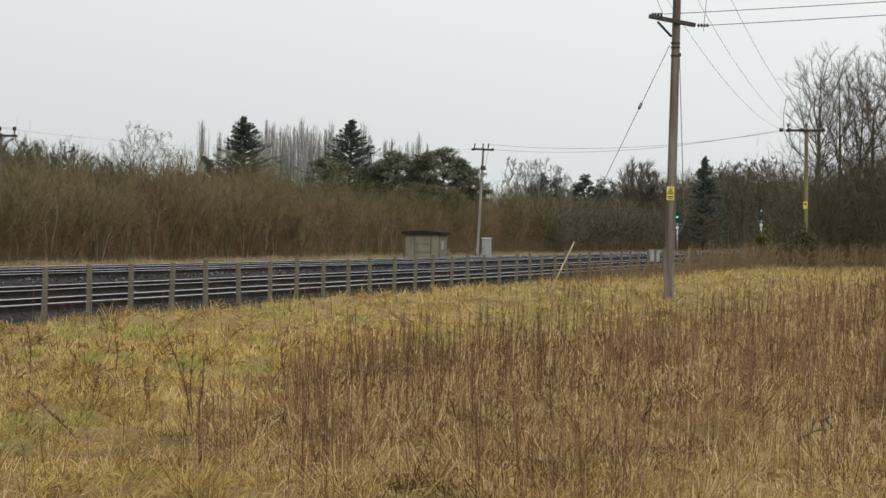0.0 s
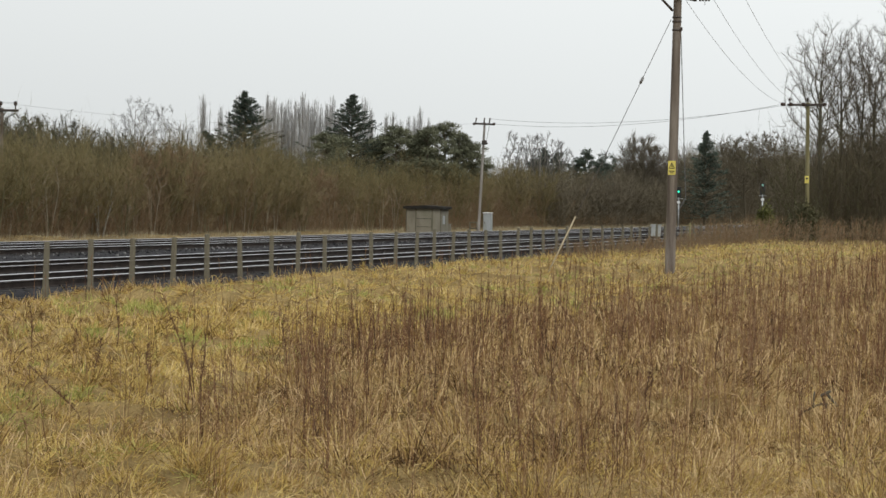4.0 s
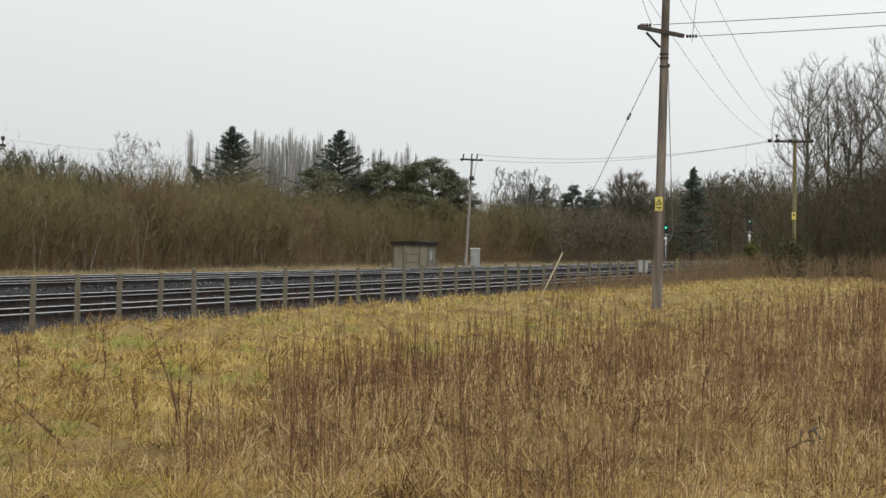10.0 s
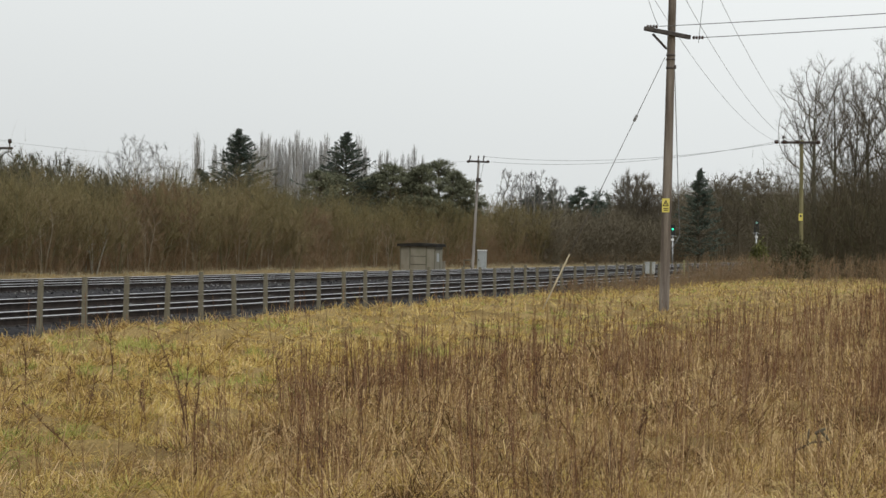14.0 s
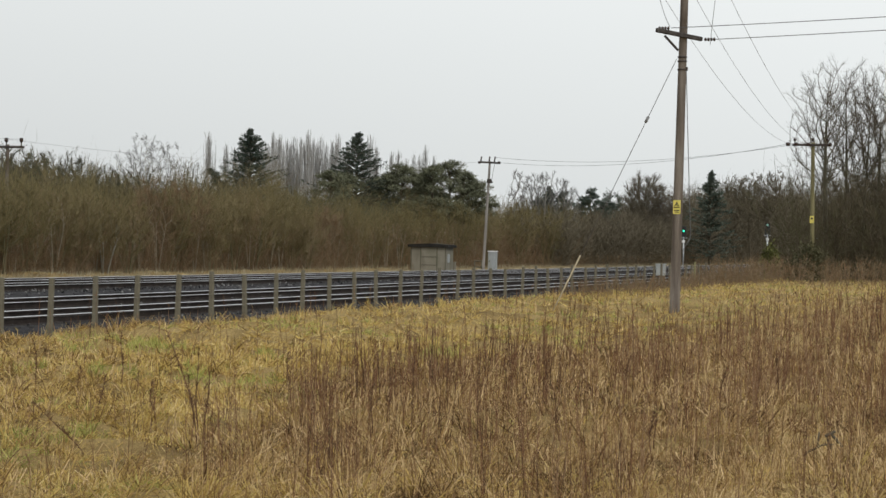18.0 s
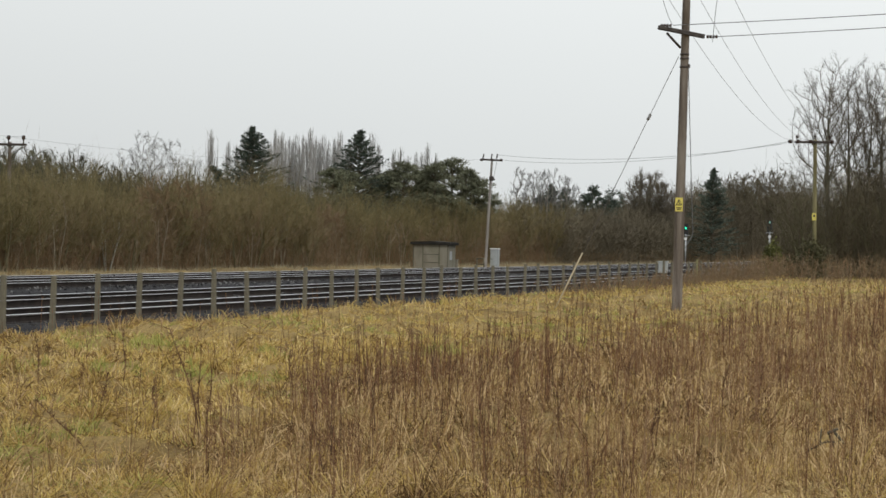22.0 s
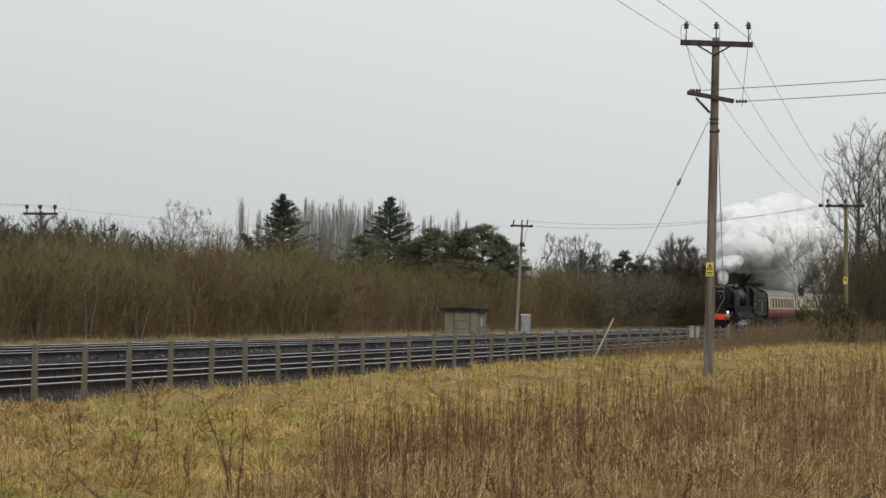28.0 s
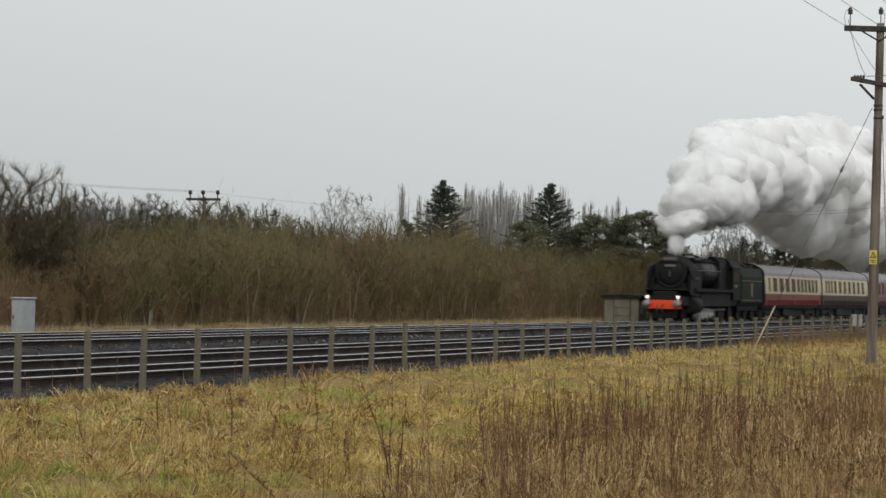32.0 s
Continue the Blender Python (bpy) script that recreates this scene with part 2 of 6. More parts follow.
def thin_out(m, clear):
    """Lets the share clear of the light pass straight through the vapour."""
    n, l = m.node_tree.nodes, m.node_tree.links
    n["Principled BSDF"].inputs["Specular IOR Level"].default_value = 0.0
    out = n["Material Output"].inputs[0]
    body = out.links[0].from_socket
    tr, mx = n.new("ShaderNodeBsdfTransparent"), n.new("ShaderNodeMixShader")
    mx.inputs[0].default_value = clear
    l.new(body, mx.inputs[1])
    l.new(tr.outputs[0], mx.inputs[2])
    l.new(mx.outputs[0], out)


for name, value in (("Subsurface Weight", 1.0), ("Subsurface Scale", 3.5), ("Specular IOR Level", 0.0)):
    CORE.node_tree.nodes["Principled BSDF"].inputs[name].default_value = value
CORE.node_tree.nodes["Principled BSDF"].inputs["Subsurface Radius"].default_value = (1, 1, 1)
thin_out(STEAM, 0.70)
thin_out(WISP, 0.93)
TRACKS = (19.75, 23.75, 30.4, 33.85)
BALLAST = ballast_material()


# ---- mesh helpers ----
def finish(name, bm, mats, smooth=False):
    me = bpy.data.meshes.new(name)
    bm.normal_update()
    bm.to_mesh(me)
    bm.free()
    for m in (mats if isinstance(mats, (list, tuple)) else [mats]):
        me.materials.append(m)
    if smooth:
        for p in me.polygons:
            p.use_smooth = True
    return me


def part(name, bm, mat, parent=None, label="", smooth=False):
    ob = new(name, finish(name, bm, mat, smooth))
    ob.parent = parent
    return tagged(ob, label) if label else ob


def thing(name, m, label, category, group="", kind=""):
    ob = new(name)
    ob.empty_display_size = 0.2
    ob.matrix_world = m
    return tagged(ob, label, category, group, kind)


def box(bm, c, s, turn=None, bevel=0.0, mi=0):
    r = bmesh.ops.create_cube(bm, size=1, matrix=Matrix.Translation(c) @ (turn or Matrix()) @ Matrix.Diagonal((*s, 1)))
    faces = {f for v in r["verts"] for f in v.link_faces}
    if bevel:
        rb = bmesh.ops.bevel(bm, geom=list({e for v in r["verts"] for e in v.link_edges}), offset=bevel, segments=1, affect="EDGES")
        faces |= set(rb["faces"])
    for f in faces:
        if f.is_valid:
            f.material_index = mi
    return bm


def tube(bm, a, b, ra, rb=None, n=8, caps=True, mi=0):
    """A tapered round bar from a to b."""
    a, b = Vector(a), Vector(b)
    rb = ra if rb is None else rb
    q = (b - a).to_track_quat("Z", "Y").to_matrix()
    rings = []
    for p, r in ((a, ra), (b, rb)):
        rings.append([bm.verts.new(p + q @ Vector((r * math.cos(2 * math.pi * k / n), r * math.sin(2 * math.pi * k / n), 0))) for k in range(n)])
    for k in range(n):
        f = bm.faces.new((rings[0][k], rings[0][(k + 1) % n], rings[1][(k + 1) % n], rings[1][k]))
        f.material_index, f.smooth = mi, True
    if caps:
        bm.faces.new(rings[0][::-1]).material_index = mi
        bm.faces.new(rings[1]).material_index = mi
    return bm


def turned(bm, profile, axis="z", centre=(0, 0, 0), n=20, mi=0):
    """A lathe shape: profile rows of (along, radius)."""
    c, rings = Vector(centre), []
    for s, r in profile:
        ring = []
        for k in range(n):
            a = 2 * math.pi * k / n
            u, v = r * math.cos(a), r * math.sin(a)
            ring.append(bm.verts.new(c + Vector({"z": (u, v, s), "x": (s, u, v), "y": (v, s, u)}[axis])))
        rings.append(ring)
    for p, q in zip(rings, rings[1:]):
        for k in range(n):
            f = bm.faces.new((p[k], p[(k + 1) % n], q[(k + 1) % n], q[k]))
            f.smooth, f.material_index = True, mi
    bm.faces.new(rings[0][::-1]).material_index = mi
    bm.faces.new(rings[-1]).material_index = mi
    return bm


def prism(bm, outline, a, b, axis="x", mi=0):
    """An outline of (u, v) pairs run from a to b along an axis."""
    def at(s, u, v):
        return {"x": (s, u, v), "y": (u, s, v), "z": (u, v, s)}[axis]
    p = [bm.verts.new(at(a, u, v)) for u, v in outline]
    q = [bm.verts.new(at(b, u, v)) for u, v in outline]
    n = len(outline)
    for k in range(n):
        bm.faces.new((p[k], p[(k + 1) % n], q[(k + 1) % n], q[k])).material_index = mi
    bm.faces.new(p[::-1]).material_index = mi
    bm.faces.new(q).material_index = mi
    bmesh.ops.recalc_face_normals(bm, faces=bm.faces[:])
    return bm


def mesh_of(name, verts, tris, mat):
    """A mesh from arrays of corners and triangles."""
    me = bpy.data.meshes.new(name)
    me.vertices.add(len(verts))
    me.vertices.foreach_set("co", np.asarray(verts, np.float32).ravel())
    me.loops.add(3 * len(tris))
    me.loops.foreach_set("vertex_index", np.asarray(tris, np.int32).ravel())
    me.polygons.add(len(tris))
    me.polygons.foreach_set("loop_start", np.arange(0, 3 * len(tris), 3, dtype=np.int32))
    me.materials.append(mat)
    me.update(calc_edges=True)
    return me


def bent_stem(bm, nodes, radii, n=6):
    """One round stem through nodes, with a radius at each."""
    rings = []
    for k, (p, r) in enumerate(zip(nodes, radii)):
        a, b = Vector(nodes[max(0, k - 1)]), Vector(nodes[min(len(nodes) - 1, k + 1)])
        q = (b - a).to_track_quat("Z", "Y").to_matrix()
        rings.append([bm.verts.new(Vector(p) + q @ Vector((r * math.cos(2 * math.pi * j / n), r * math.sin(2 * math.pi * j / n), 0))) for j in range(n)])
    for u, v in zip(rings[:-1], rings[1:]):
        for j in range(n):
            bm.faces.new((u[j], u[(j + 1) % n], v[(j + 1) % n], v[j])).smooth = True
    bm.faces.new(rings[0][::-1])
    bm.faces.new(rings[-1])
    return bm


def slivers(base, tip, width, rng, bend=None):
    """Thin leaves or twigs: a triangle each, or three where bend moves their middle."""
    n = len(base)
    way = tip - base
    side = np.cross(way, rng.normal(size=(n, 3)))
    side /= np.linalg.norm(side, axis=1, keepdims=True) + 1e-9
    side *= np.asarray(width).reshape(-1, 1) / 2
    if bend is None:
        v = np.stack([base - side, base + side, tip], 1).reshape(-1, 3)
        return v, np.arange(3 * n).reshape(n, 3)
    mid = base + way * 0.55 + bend
    v = np.stack([base - side, base + side, mid + side * 0.8, mid - side * 0.8, tip], 1).reshape(-1, 3)
    k = 5 * np.arange(n)[:, None]
    return v, np.concatenate([k + [[0, 1, 2]], k + [[0, 2, 3]], k + [[3, 2, 4]]], 0)


def bars(a, b, ra, rb):
    """Three-sided tapered bars, for stems and limbs."""
    n = len(a)
    way = b - a
    u = np.cross(way, np.where(np.abs(way[:, :1]) < np.abs(way[:, 2:]), [[1.0, 0, 0]], [[0, 0, 1.0]]))
    u /= np.linalg.norm(u, axis=1, keepdims=True) + 1e-9
    w = np.cross(way, u)
    w /= np.linalg.norm(w, axis=1, keepdims=True) + 1e-9
    ring = []
    for p, r in ((a, ra), (b, rb)):
        for k in range(3):
            t = 2 * math.pi * k / 3
            ring.append(p + (u * math.cos(t) + w * math.sin(t)) * np.asarray(r).reshape(-1, 1))
    v = np.stack(ring, 1).reshape(-1, 3)
    k = 6 * np.arange(n)[:, None]
    f = []
    for i in range(3):
        j = (i + 1) % 3
        f += [k + [[i, j, j + 3]], k + [[i, j + 3, i + 3]]]
    return v, np.concatenate(f, 0)


def join(pieces):
    vs, fs, n = [], [], 0
    for v, f in pieces:
        vs.append(v)
        fs.append(f + n)
        n += len(v)
    return np.concatenate(vs), np.concatenate(fs)


def waves(x, y, s, seed=0):
    """Smooth patches between about -1 and 1, of about s metres."""
    r = np.random.RandomState(seed)
    out = 0
    for k in range(9):
        a, f, p = r.uniform(0, 2 * math.pi), r.uniform(0.5, 2.2) / s, r.uniform(0, 6.3)
        out = out + np.sin(2 * math.pi * f * (x * math.cos(a) + y * math.sin(a)) + p)
    return out / 4.0


# ---- ground ----
FALL = 0.0014


def fall(x):
    """The land and the railway drop gently along the track."""
    return -FALL * (np.clip(x, 0, 900) - 20)


def rise(x, y):
    """The far tracks and the land behind them stand a little higher where they come nearest."""
    return np.interp(x, (20, 55, 92, 155, 220), (0.14, 0.105, 0.066, 0.012, 0)) * np.clip((np.asarray(y) - 26) / 2.5, 0, 1)


def brown_zone(x, y):
    """1 in the stand of tall dead stalks, 0 in the yellow meadow towards the fence."""
    e = np.interp(x, (0, 15, 19, 29, 31, 35, 47, 64, 110), (0, 6.0, 7.3, 8.6, 8.2, 6.9, 6.4, 6.2, 7.5)) + 0.7 * waves(x, y, 6.0, 8)
    return np.clip((e - y) / 1.2 + 0.5, 0, 1)


def ground_height(x, y):
    x, y = np.asarray(x, float), np.asarray(y, float)
    bumps = 0.07 * waves(x, y, 5.0, 3) + 0.05 * waves(x, y, 1.7, 4)
    edge = np.clip((17.4 - y) / 1.5, 0, 1) + np.clip((y - 37.0) / 2.0, 0, 1)
    mound = np.clip(waves(x, y, 0.95, 31) + 0.5 * waves(x, y, 2.3, 32), -0.6, 1.4)
    bumps = bumps + 0.10 * mound * np.clip(1.4 - brown_zone(x, y), 0, 1) * (np.hypot(x, y) < 70)
    verge = 0.10 * np.clip((y - 37.5) / 3.0, 0, 1)
    return -0.22 + 0.16 * np.clip((16.8 - y) / 2.0, 0, 1) + 0.11 * np.clip((x - 18) / 14, 0, 1) * np.clip((16.9 - y) / 1.2, 0, 1) + (bumps + 0.05) * np.clip(edge, 0, 1) + verge * 1.9 + fall(x) + rise(x, y)


def build_ground():
    xs = np.unique(np.concatenate([-np.geomspace(2500, 8, 18), np.arange(-6, 10, 0.8), np.arange(10, 64, 0.3), np.arange(64, 140, 0.8), np.geomspace(140, 3000, 40)]))
    ys = np.unique(np.concatenate([-np.geomspace(2500, 12, 18), np.arange(-10, 2, 0.7), np.arange(2, 17.2, 0.3), np.arange(17.2, 60, 0.7), np.geomspace(60, 3000, 40)]))
    X, Y = np.meshgrid(xs, ys, indexing="ij")
    near = (np.hypot(X, Y) < 200)
    Z = np.where(near, ground_height(X, Y), fall(X) - 0.3)
    v = np.stack([X, Y, Z], -1).reshape(-1, 3)
    i, j = np.meshgrid(np.arange(len(xs) - 1), np.arange(len(ys) - 1), indexing="ij")
    a = (i * len(ys) + j).ravel()
    f = np.concatenate([np.stack([a, a + len(ys), a + len(ys) + 1], 1), np.stack([a, a + len(ys) + 1, a + 1], 1)])
    me = mesh_of("ground", v, f, SOIL)
    me.polygons.foreach_set("use_smooth", np.ones(len(f), bool))
    tagged(new("ground", me), "rough winter field of straw-coloured soil and thatch", "ground", kind="structure")


X0, X1 = 8.0, 520.0


def build_railway():
    bm = bmesh.new()
    ys = [17.2, 18.3, 18.6, 25.2, 25.7, 27.4, 28.0, 35.6, 36.0, 37.4]
    zs = [-0.25, -0.02, 0.0, 0.0, -0.10, -0.14, -0.06, -0.06, -0.09, -0.24]
    rng = np.random.RandomState(5)
    xs = np.concatenate([np.arange(X0, 110, 0.6), np.geomspace(110, X1, 60)])
    fine_y = np.concatenate([np.linspace(a, b, max(2, int((b - a) / 0.3)), endpoint=False) for a, b in zip(ys, ys[1:])] + [[ys[-1]]])
    X, Y = np.meshgrid(xs, fine_y, indexing="ij")
    Z = np.interp(Y, ys, zs) + rng.uniform(-0.02, 0.02, X.shape) + fall(X) + rise(X, Y)
    v = np.stack([X, Y, Z], -1).reshape(-1, 3)
    n = len(fine_y)
    i, j = np.meshgrid(np.arange(len(xs) - 1), np.arange(n - 1), indexing="ij")
    a = (i * n + j).ravel()
    f = np.concatenate([np.stack([a, a + n, a + n + 1], 1), np.stack([a, a + n + 1, a + 1], 1)])
    bm.free()
    m = 20000
    sx, sy = 18 + 110 * rng.uniform(size=m) ** 1.5, rng.uniform(17.3, 37.0, m)
    sz = np.interp(sy, ys, zs) + 0.01 + fall(sx) + rise(sx, sy)
    size = rng.uniform(0.025, 0.055, m) * np.clip(sx / 45, 0.9, 1.6)
    corners = rng.normal(size=(m, 4, 3))
    corners = corners / np.linalg.norm(corners, axis=2, keepdims=True) * size[:, None, None] + np.stack([sx, sy, sz], 1)[:, None]
    k = 4 * np.arange(m)[:, None]
    tri = np.concatenate([k + [[0, 1, 2]], k + [[0, 3, 1]], k + [[1, 3, 2]], k + [[0, 2, 3]]])
    tagged(new("ballast_stones", mesh_of("ballast_stones", corners.reshape(-1, 3), tri, STONE)), "loose grey crushed stones on the ballast", "stones", kind="stuff")
    tagged(new("ballast_bed", mesh_of("ballast_bed", v, f, BALLAST)), "grey crushed-stone ballast bed under four tracks", "ballast", kind="structure")
    rail_outline = [(-0.07, 0), (0.07, 0), (0.07, 0.012), (0.012, 0.03), (0.012, 0.115), (0.036, 0.125), (0.036, 0.152), (0.026, 0.163), (-0.026, 0.163), (-0.036, 0.152), (-0.036, 0.125), (-0.012, 0.115), (-0.012, 0.03), (-0.07, 0.012)]
    rails = []
    for y in (TRACKS[0], TRACKS[3]):
        bm = prism(bmesh.new(), rail_outline, 0, X1 - X0)
        for x in list(range(20, 100, 12)) + [110, 125, 155, 220]:
            bmesh.ops.bisect_plane(bm, geom=bm.verts[:] + bm.edges[:] + bm.faces[:], plane_co=(x - X0, 0, 0), plane_no=(1, 0, 0))
        for f in bm.faces:
            c = f.calc_center_median()
            if abs(f.normal.x) < 0.5 and c.z > 0.155:
                f.material_index = 1
        for w in bm.verts:
            w.co.z += float(rise(w.co.x + X0, y))
        rails.append(finish("rail", bm, [RAILWEB, RAILHEAD]))
    xs = np.arange(X0 + 0.3, 330, 0.65)
    bm = bmesh.new()
    box(bm, (0, 0, 0), (0.26, 2.5, 0.12))
    proto = finish("sleeper_block", bm, SLEEPER)
    pv = np.array([w.co[:] for w in proto.vertices])
    proto.calc_loop_triangles()
    pf = np.array([t.vertices[:] for t in proto.loop_triangles])
    sleepers = [mesh_of("sleepers", *join([(pv + [x + rng.uniform(-0.03, 0.03), 0, float(rise(x, y))], pf) for x in xs]), SLEEPER) for y in (TRACKS[0], TRACKS[3])]
    bpy.data.meshes.remove(proto)
    for y in TRACKS:
        track = thing("railway_track", pose(20, y, 0 if y < 28 else -0.06, 0, math.degrees(FALL)) @ pose(-20, 0, 0), "running track of rusty-sided steel rails on concrete sleepers", "railway track", "four running tracks", "structure")
        for s in (-1, 1):
            r = new("rail", rails[int(y > 28)])
            r.parent, r.location = track, (X0, s * 0.7535, 0.007)
        sl = new("sleepers", sleepers[int(y > 28)])
        sl.parent, sl.location = track, (0, 0, -0.045)
        sl["kind"] = "stuff"


def build_fence():
    fence = thing("fence", pose(20, 16.1, -0.12, 0, math.degrees(FALL)) @ pose(-20, 0, 0), "railway boundary fence of weathered concrete posts with plain wires", "fence")
    rng = random.Random(4)
    posts = []
    for k in range(3):
        bm = bmesh.new()
        w, h = 0.092, 1.15 + 0.02 * k
        prism(bm, [(-w / 2, -w / 2), (w / 2, -w / 2), (w / 2, w / 2), (-w / 2, w / 2)], -0.3, h - 0.03, "z")
        for v in bm.verts:
            if v.co.z > 0.5:
                v.co.x *= 0.86
                v.co.y *= 0.86
        top = [v for v in bm.verts if v.co.z > 0.5]
        bmesh.ops.bevel(bm, geom=[e for e in bm.edges if abs(e.verts[0].co.z - e.verts[1].co.z) > 0.5 or all(v in top for v in e.verts)], offset=0.012, segments=1, affect="EDGES")
        posts.append(finish("post", bm, CONCRETE))
    for k in range(-8, 60):
        x = 27.81 + 1.7993 * k
        p = new("post", posts[k % 3])
        p.parent = fence
        p.matrix_local = pose(x + rng.uniform(-0.05, 0.05), rng.uniform(-0.03, 0.03), rng.uniform(-0.03, 0.03), rng.uniform(-1.6, 1.6), rng.uniform(-1.4, 1.4) + 0.6, rng.uniform(-6, 6))
    for z in (0.25, 0.5, 0.75, 1.0):
        bm = bmesh.new()
        for k in range(-8, 59):
            a, b = 27.81 + 1.7993 * k, 27.81 + 1.7993 * (k + 1)
            tube(bm, (a, -0.055, z + rng.uniform(-0.01, 0.01)), (b, -0.055, z + rng.uniform(-0.01, 0.01)), 0.002, n=3, caps=False)
        part("wire", bm, WIRE, fence, "thin galvanised fence wire")


# ---- poles and wires ----
def sagging(bm, a, b, sag, r=0.008, n=24):
    a, b = Vector(a), Vector(b)
    prev = a
    for k in range(1, n + 1):
        t = k / n
        p = a.lerp(b, t) - Vector((0, 0, 4 * sag * t * (1 - t)))
        tube(bm, prev, p, r, n=5, caps=False)
        prev = p
    bmesh.ops.remove_doubles(bm, verts=bm.verts[:], dist=r * 0.9)
    return bm


def insulator(parent, m, label="dark brown pin insulator"):
    bm = bmesh.new()
    turned(bm, [(-0.32, 0.011), (0.0, 0.011), (0.01, 0.05), (0.05, 0.062), (0.06, 0.035), (0.08, 0.06), (0.11, 0.066), (0.13, 0.035), (0.15, 0.045), (0.175, 0.02)], n=10)
    ob = part("insulator", bm, PORCELAIN, parent, label, True)
    ob.matrix_local = m
    return ob


def pole_shaft(bm, foot, head, r0, r1):
    foot, head = Vector(foot), Vector(head)
    for k in range(8):
        t0, t1 = k / 8, (k + 1) / 8
        tube(bm, foot.lerp(head, t0), foot.lerp(head, t1), r0 + (r1 - r0) * t0, r0 + (r1 - r0) * t1, n=14, caps=k in (0, 7))
    bmesh.ops.remove_doubles(bm, verts=bm.verts[:], dist=0.001)
    return bm


POLE = Vector((56.20, 9.62, 0))


def build_near_pole():
    p = thing("electricity_pole", pose(*POLE), "tall weathered wooden electricity pole with two crossarms in the field", "utility pole")
    part("shaft", pole_shaft(bmesh.new(), (0, 0.03, -0.6), (0, -0.06, 8.15), 0.128, 0.09), POLEWOOD, p, smooth=True)
    a, b = Vector((-0.10, 0.76, 8.03)), Vector((0.24, -0.93, 7.98))
    turn = (b - a).to_track_quat("X", "Z").to_matrix().to_4x4()
    bm = bmesh.new()
    box(bm, (a + b) / 2 + Vector((-0.13, 0, 0)), ((b - a).length, 0.11, 0.13), turn, 0.01)
    part("crossarm", bm, ARMWOOD, p, "dark weathered top crossarm")
    for y in (0.64, -0.06, -0.81):
        insulator(p, pose(-0.12 + (0.64 - y) * 0.2, y, 8.36))
    for s in (0.36, -0.42):
        bm = bmesh.new()
        tube(bm, (-0.10, -0.04, 7.72), (-0.05 - s * 0.2, s, 7.96), 0.022, n=6)
        part("brace", bm, DARKIRON, p)
    a, b = Vector((-0.40, 0.56, 6.80)), Vector((0.30, -0.42, 6.64))
    turn = (b - a).to_track_quat("X", "Z").to_matrix().to_4x4()
    bm = bmesh.new()
    box(bm, (a + b) / 2 + Vector((-0.15, -0.05, 0)), ((b - a).length, 0.10, 0.10), turn, 0.01)
    part("crossarm", bm, ARMWOOD, p, "dark lower crossarm set askew")
    bm = bmesh.new()
    tube(bm, (-0.12, 0.05, 6.35), (-0.36, 0.34, 6.68), 0.03, n=6)
    part("brace", bm, DARKIRON, p)
    for q in ((-0.34, 0.50, 6.86), (0.2, -0.52, 6.64)):
        bm = bmesh.new()
        for k in range(4):
            turned(bm, [(0.07 * k, 0.02), (0.07 * k + 0.015, 0.042), (0.07 * k + 0.05, 0.042), (0.07 * k + 0.06, 0.02)], "y", n=8)
        ob = part("strain_insulator", bm, PORCELAIN, p, "string of dark strain insulators", True)
        ob.matrix_local = pose(*q, 0, 0, 180)
    for k, y in enumerate((0.70, -0.88)):
        bm = bmesh.new()
        sagging(bm, (-0.05, y, 8.25), (-0.2, y * 0.35, 6.9) if k == 0 else (0.1, y + 0.2, 6.5), -0.1 if k else 0.15, 0.007, 14)
        part("jumper_wire", bm, WIRE, p)
    for y in (0.64, -0.06, -0.81):
        bm = bmesh.new()
        s = 0.12 if y > 0 else -0.1
        pts = [(-0.12, y, 8.52), (-0.14, y + s * 0.9, 8.44), (-0.14, y + s * 1.15, 8.3), (-0.1, y + s * 0.9, 8.1)]
        for q, r in zip(pts, pts[1:]):
            tube(bm, q, r, 0.006, n=5, caps=False)
        part("jumper_loop", bm, WIRE, p)
    bm = bmesh.new()
    box(bm, (-0.122, 0.0, 2.61), (0.006, 0.18, 0.33), bevel=0.0)
    sign = part("warning_sign", bm, YELLOW, p, "yellow rectangular danger-of-death sign")
    bm = bmesh.new()
    for a0, b0 in (((0.065, 2.60), (0, 2.73)), ((0, 2.73), (-0.065, 2.60)), ((-0.065, 2.60), (0.065, 2.60))):
        tube(bm, (-0.128, a0[0], a0[1]), (-0.128, b0[0], b0[1]), 0.009, n=4)
    tube(bm, (-0.128, 0.015, 2.70), (-0.128, -0.012, 2.62), 0.008, n=4)
    box(bm, (-0.1275, 0, 2.53), (0.004, 0.13, 0.022))
    box(bm, (-0.1275, 0, 2.49), (0.004, 0.10, 0.016))
    part("symbol", bm, BLACKPAINT, sign, "black triangle over bars of small print")
    for z in (5.9, 6.1, 6.2):
        bm = bmesh.new()
        turned(bm, [(-0.02, 0.112), (0.02, 0.112)], "z", (0, -0.035, z), 14)
        part("band", bm, DARKIRON, p, smooth=True)
    bm = bmesh.new()
    box(bm, (-0.02, -0.15, 5.92), (0.06, 0.05, 0.09), bevel=0.01)
    part("bracket", bm, DARKIRON, p)
    bm = bmesh.new()
    sagging(bm, (0.03, -0.13, 5.9), (0.28, -0.28, 1.9), 0.05, 0.010, 10)
    sagging(bm, (0.28, -0.28, 1.9), (0.10, -0.12, 1.55), 0.0, 0.010, 4)
    part("stay_wire", bm, WIRE, p)

    st = thing("stay_wire", pose(*POLE), "steel stay wire with insulator and pale guard, anchored in the field", "stay wire")
    foot = Vector((-3.30, 2.32, 0.0))
    head = Vector((-0.02, 0.10, 6.15))
    bm = bmesh.new()
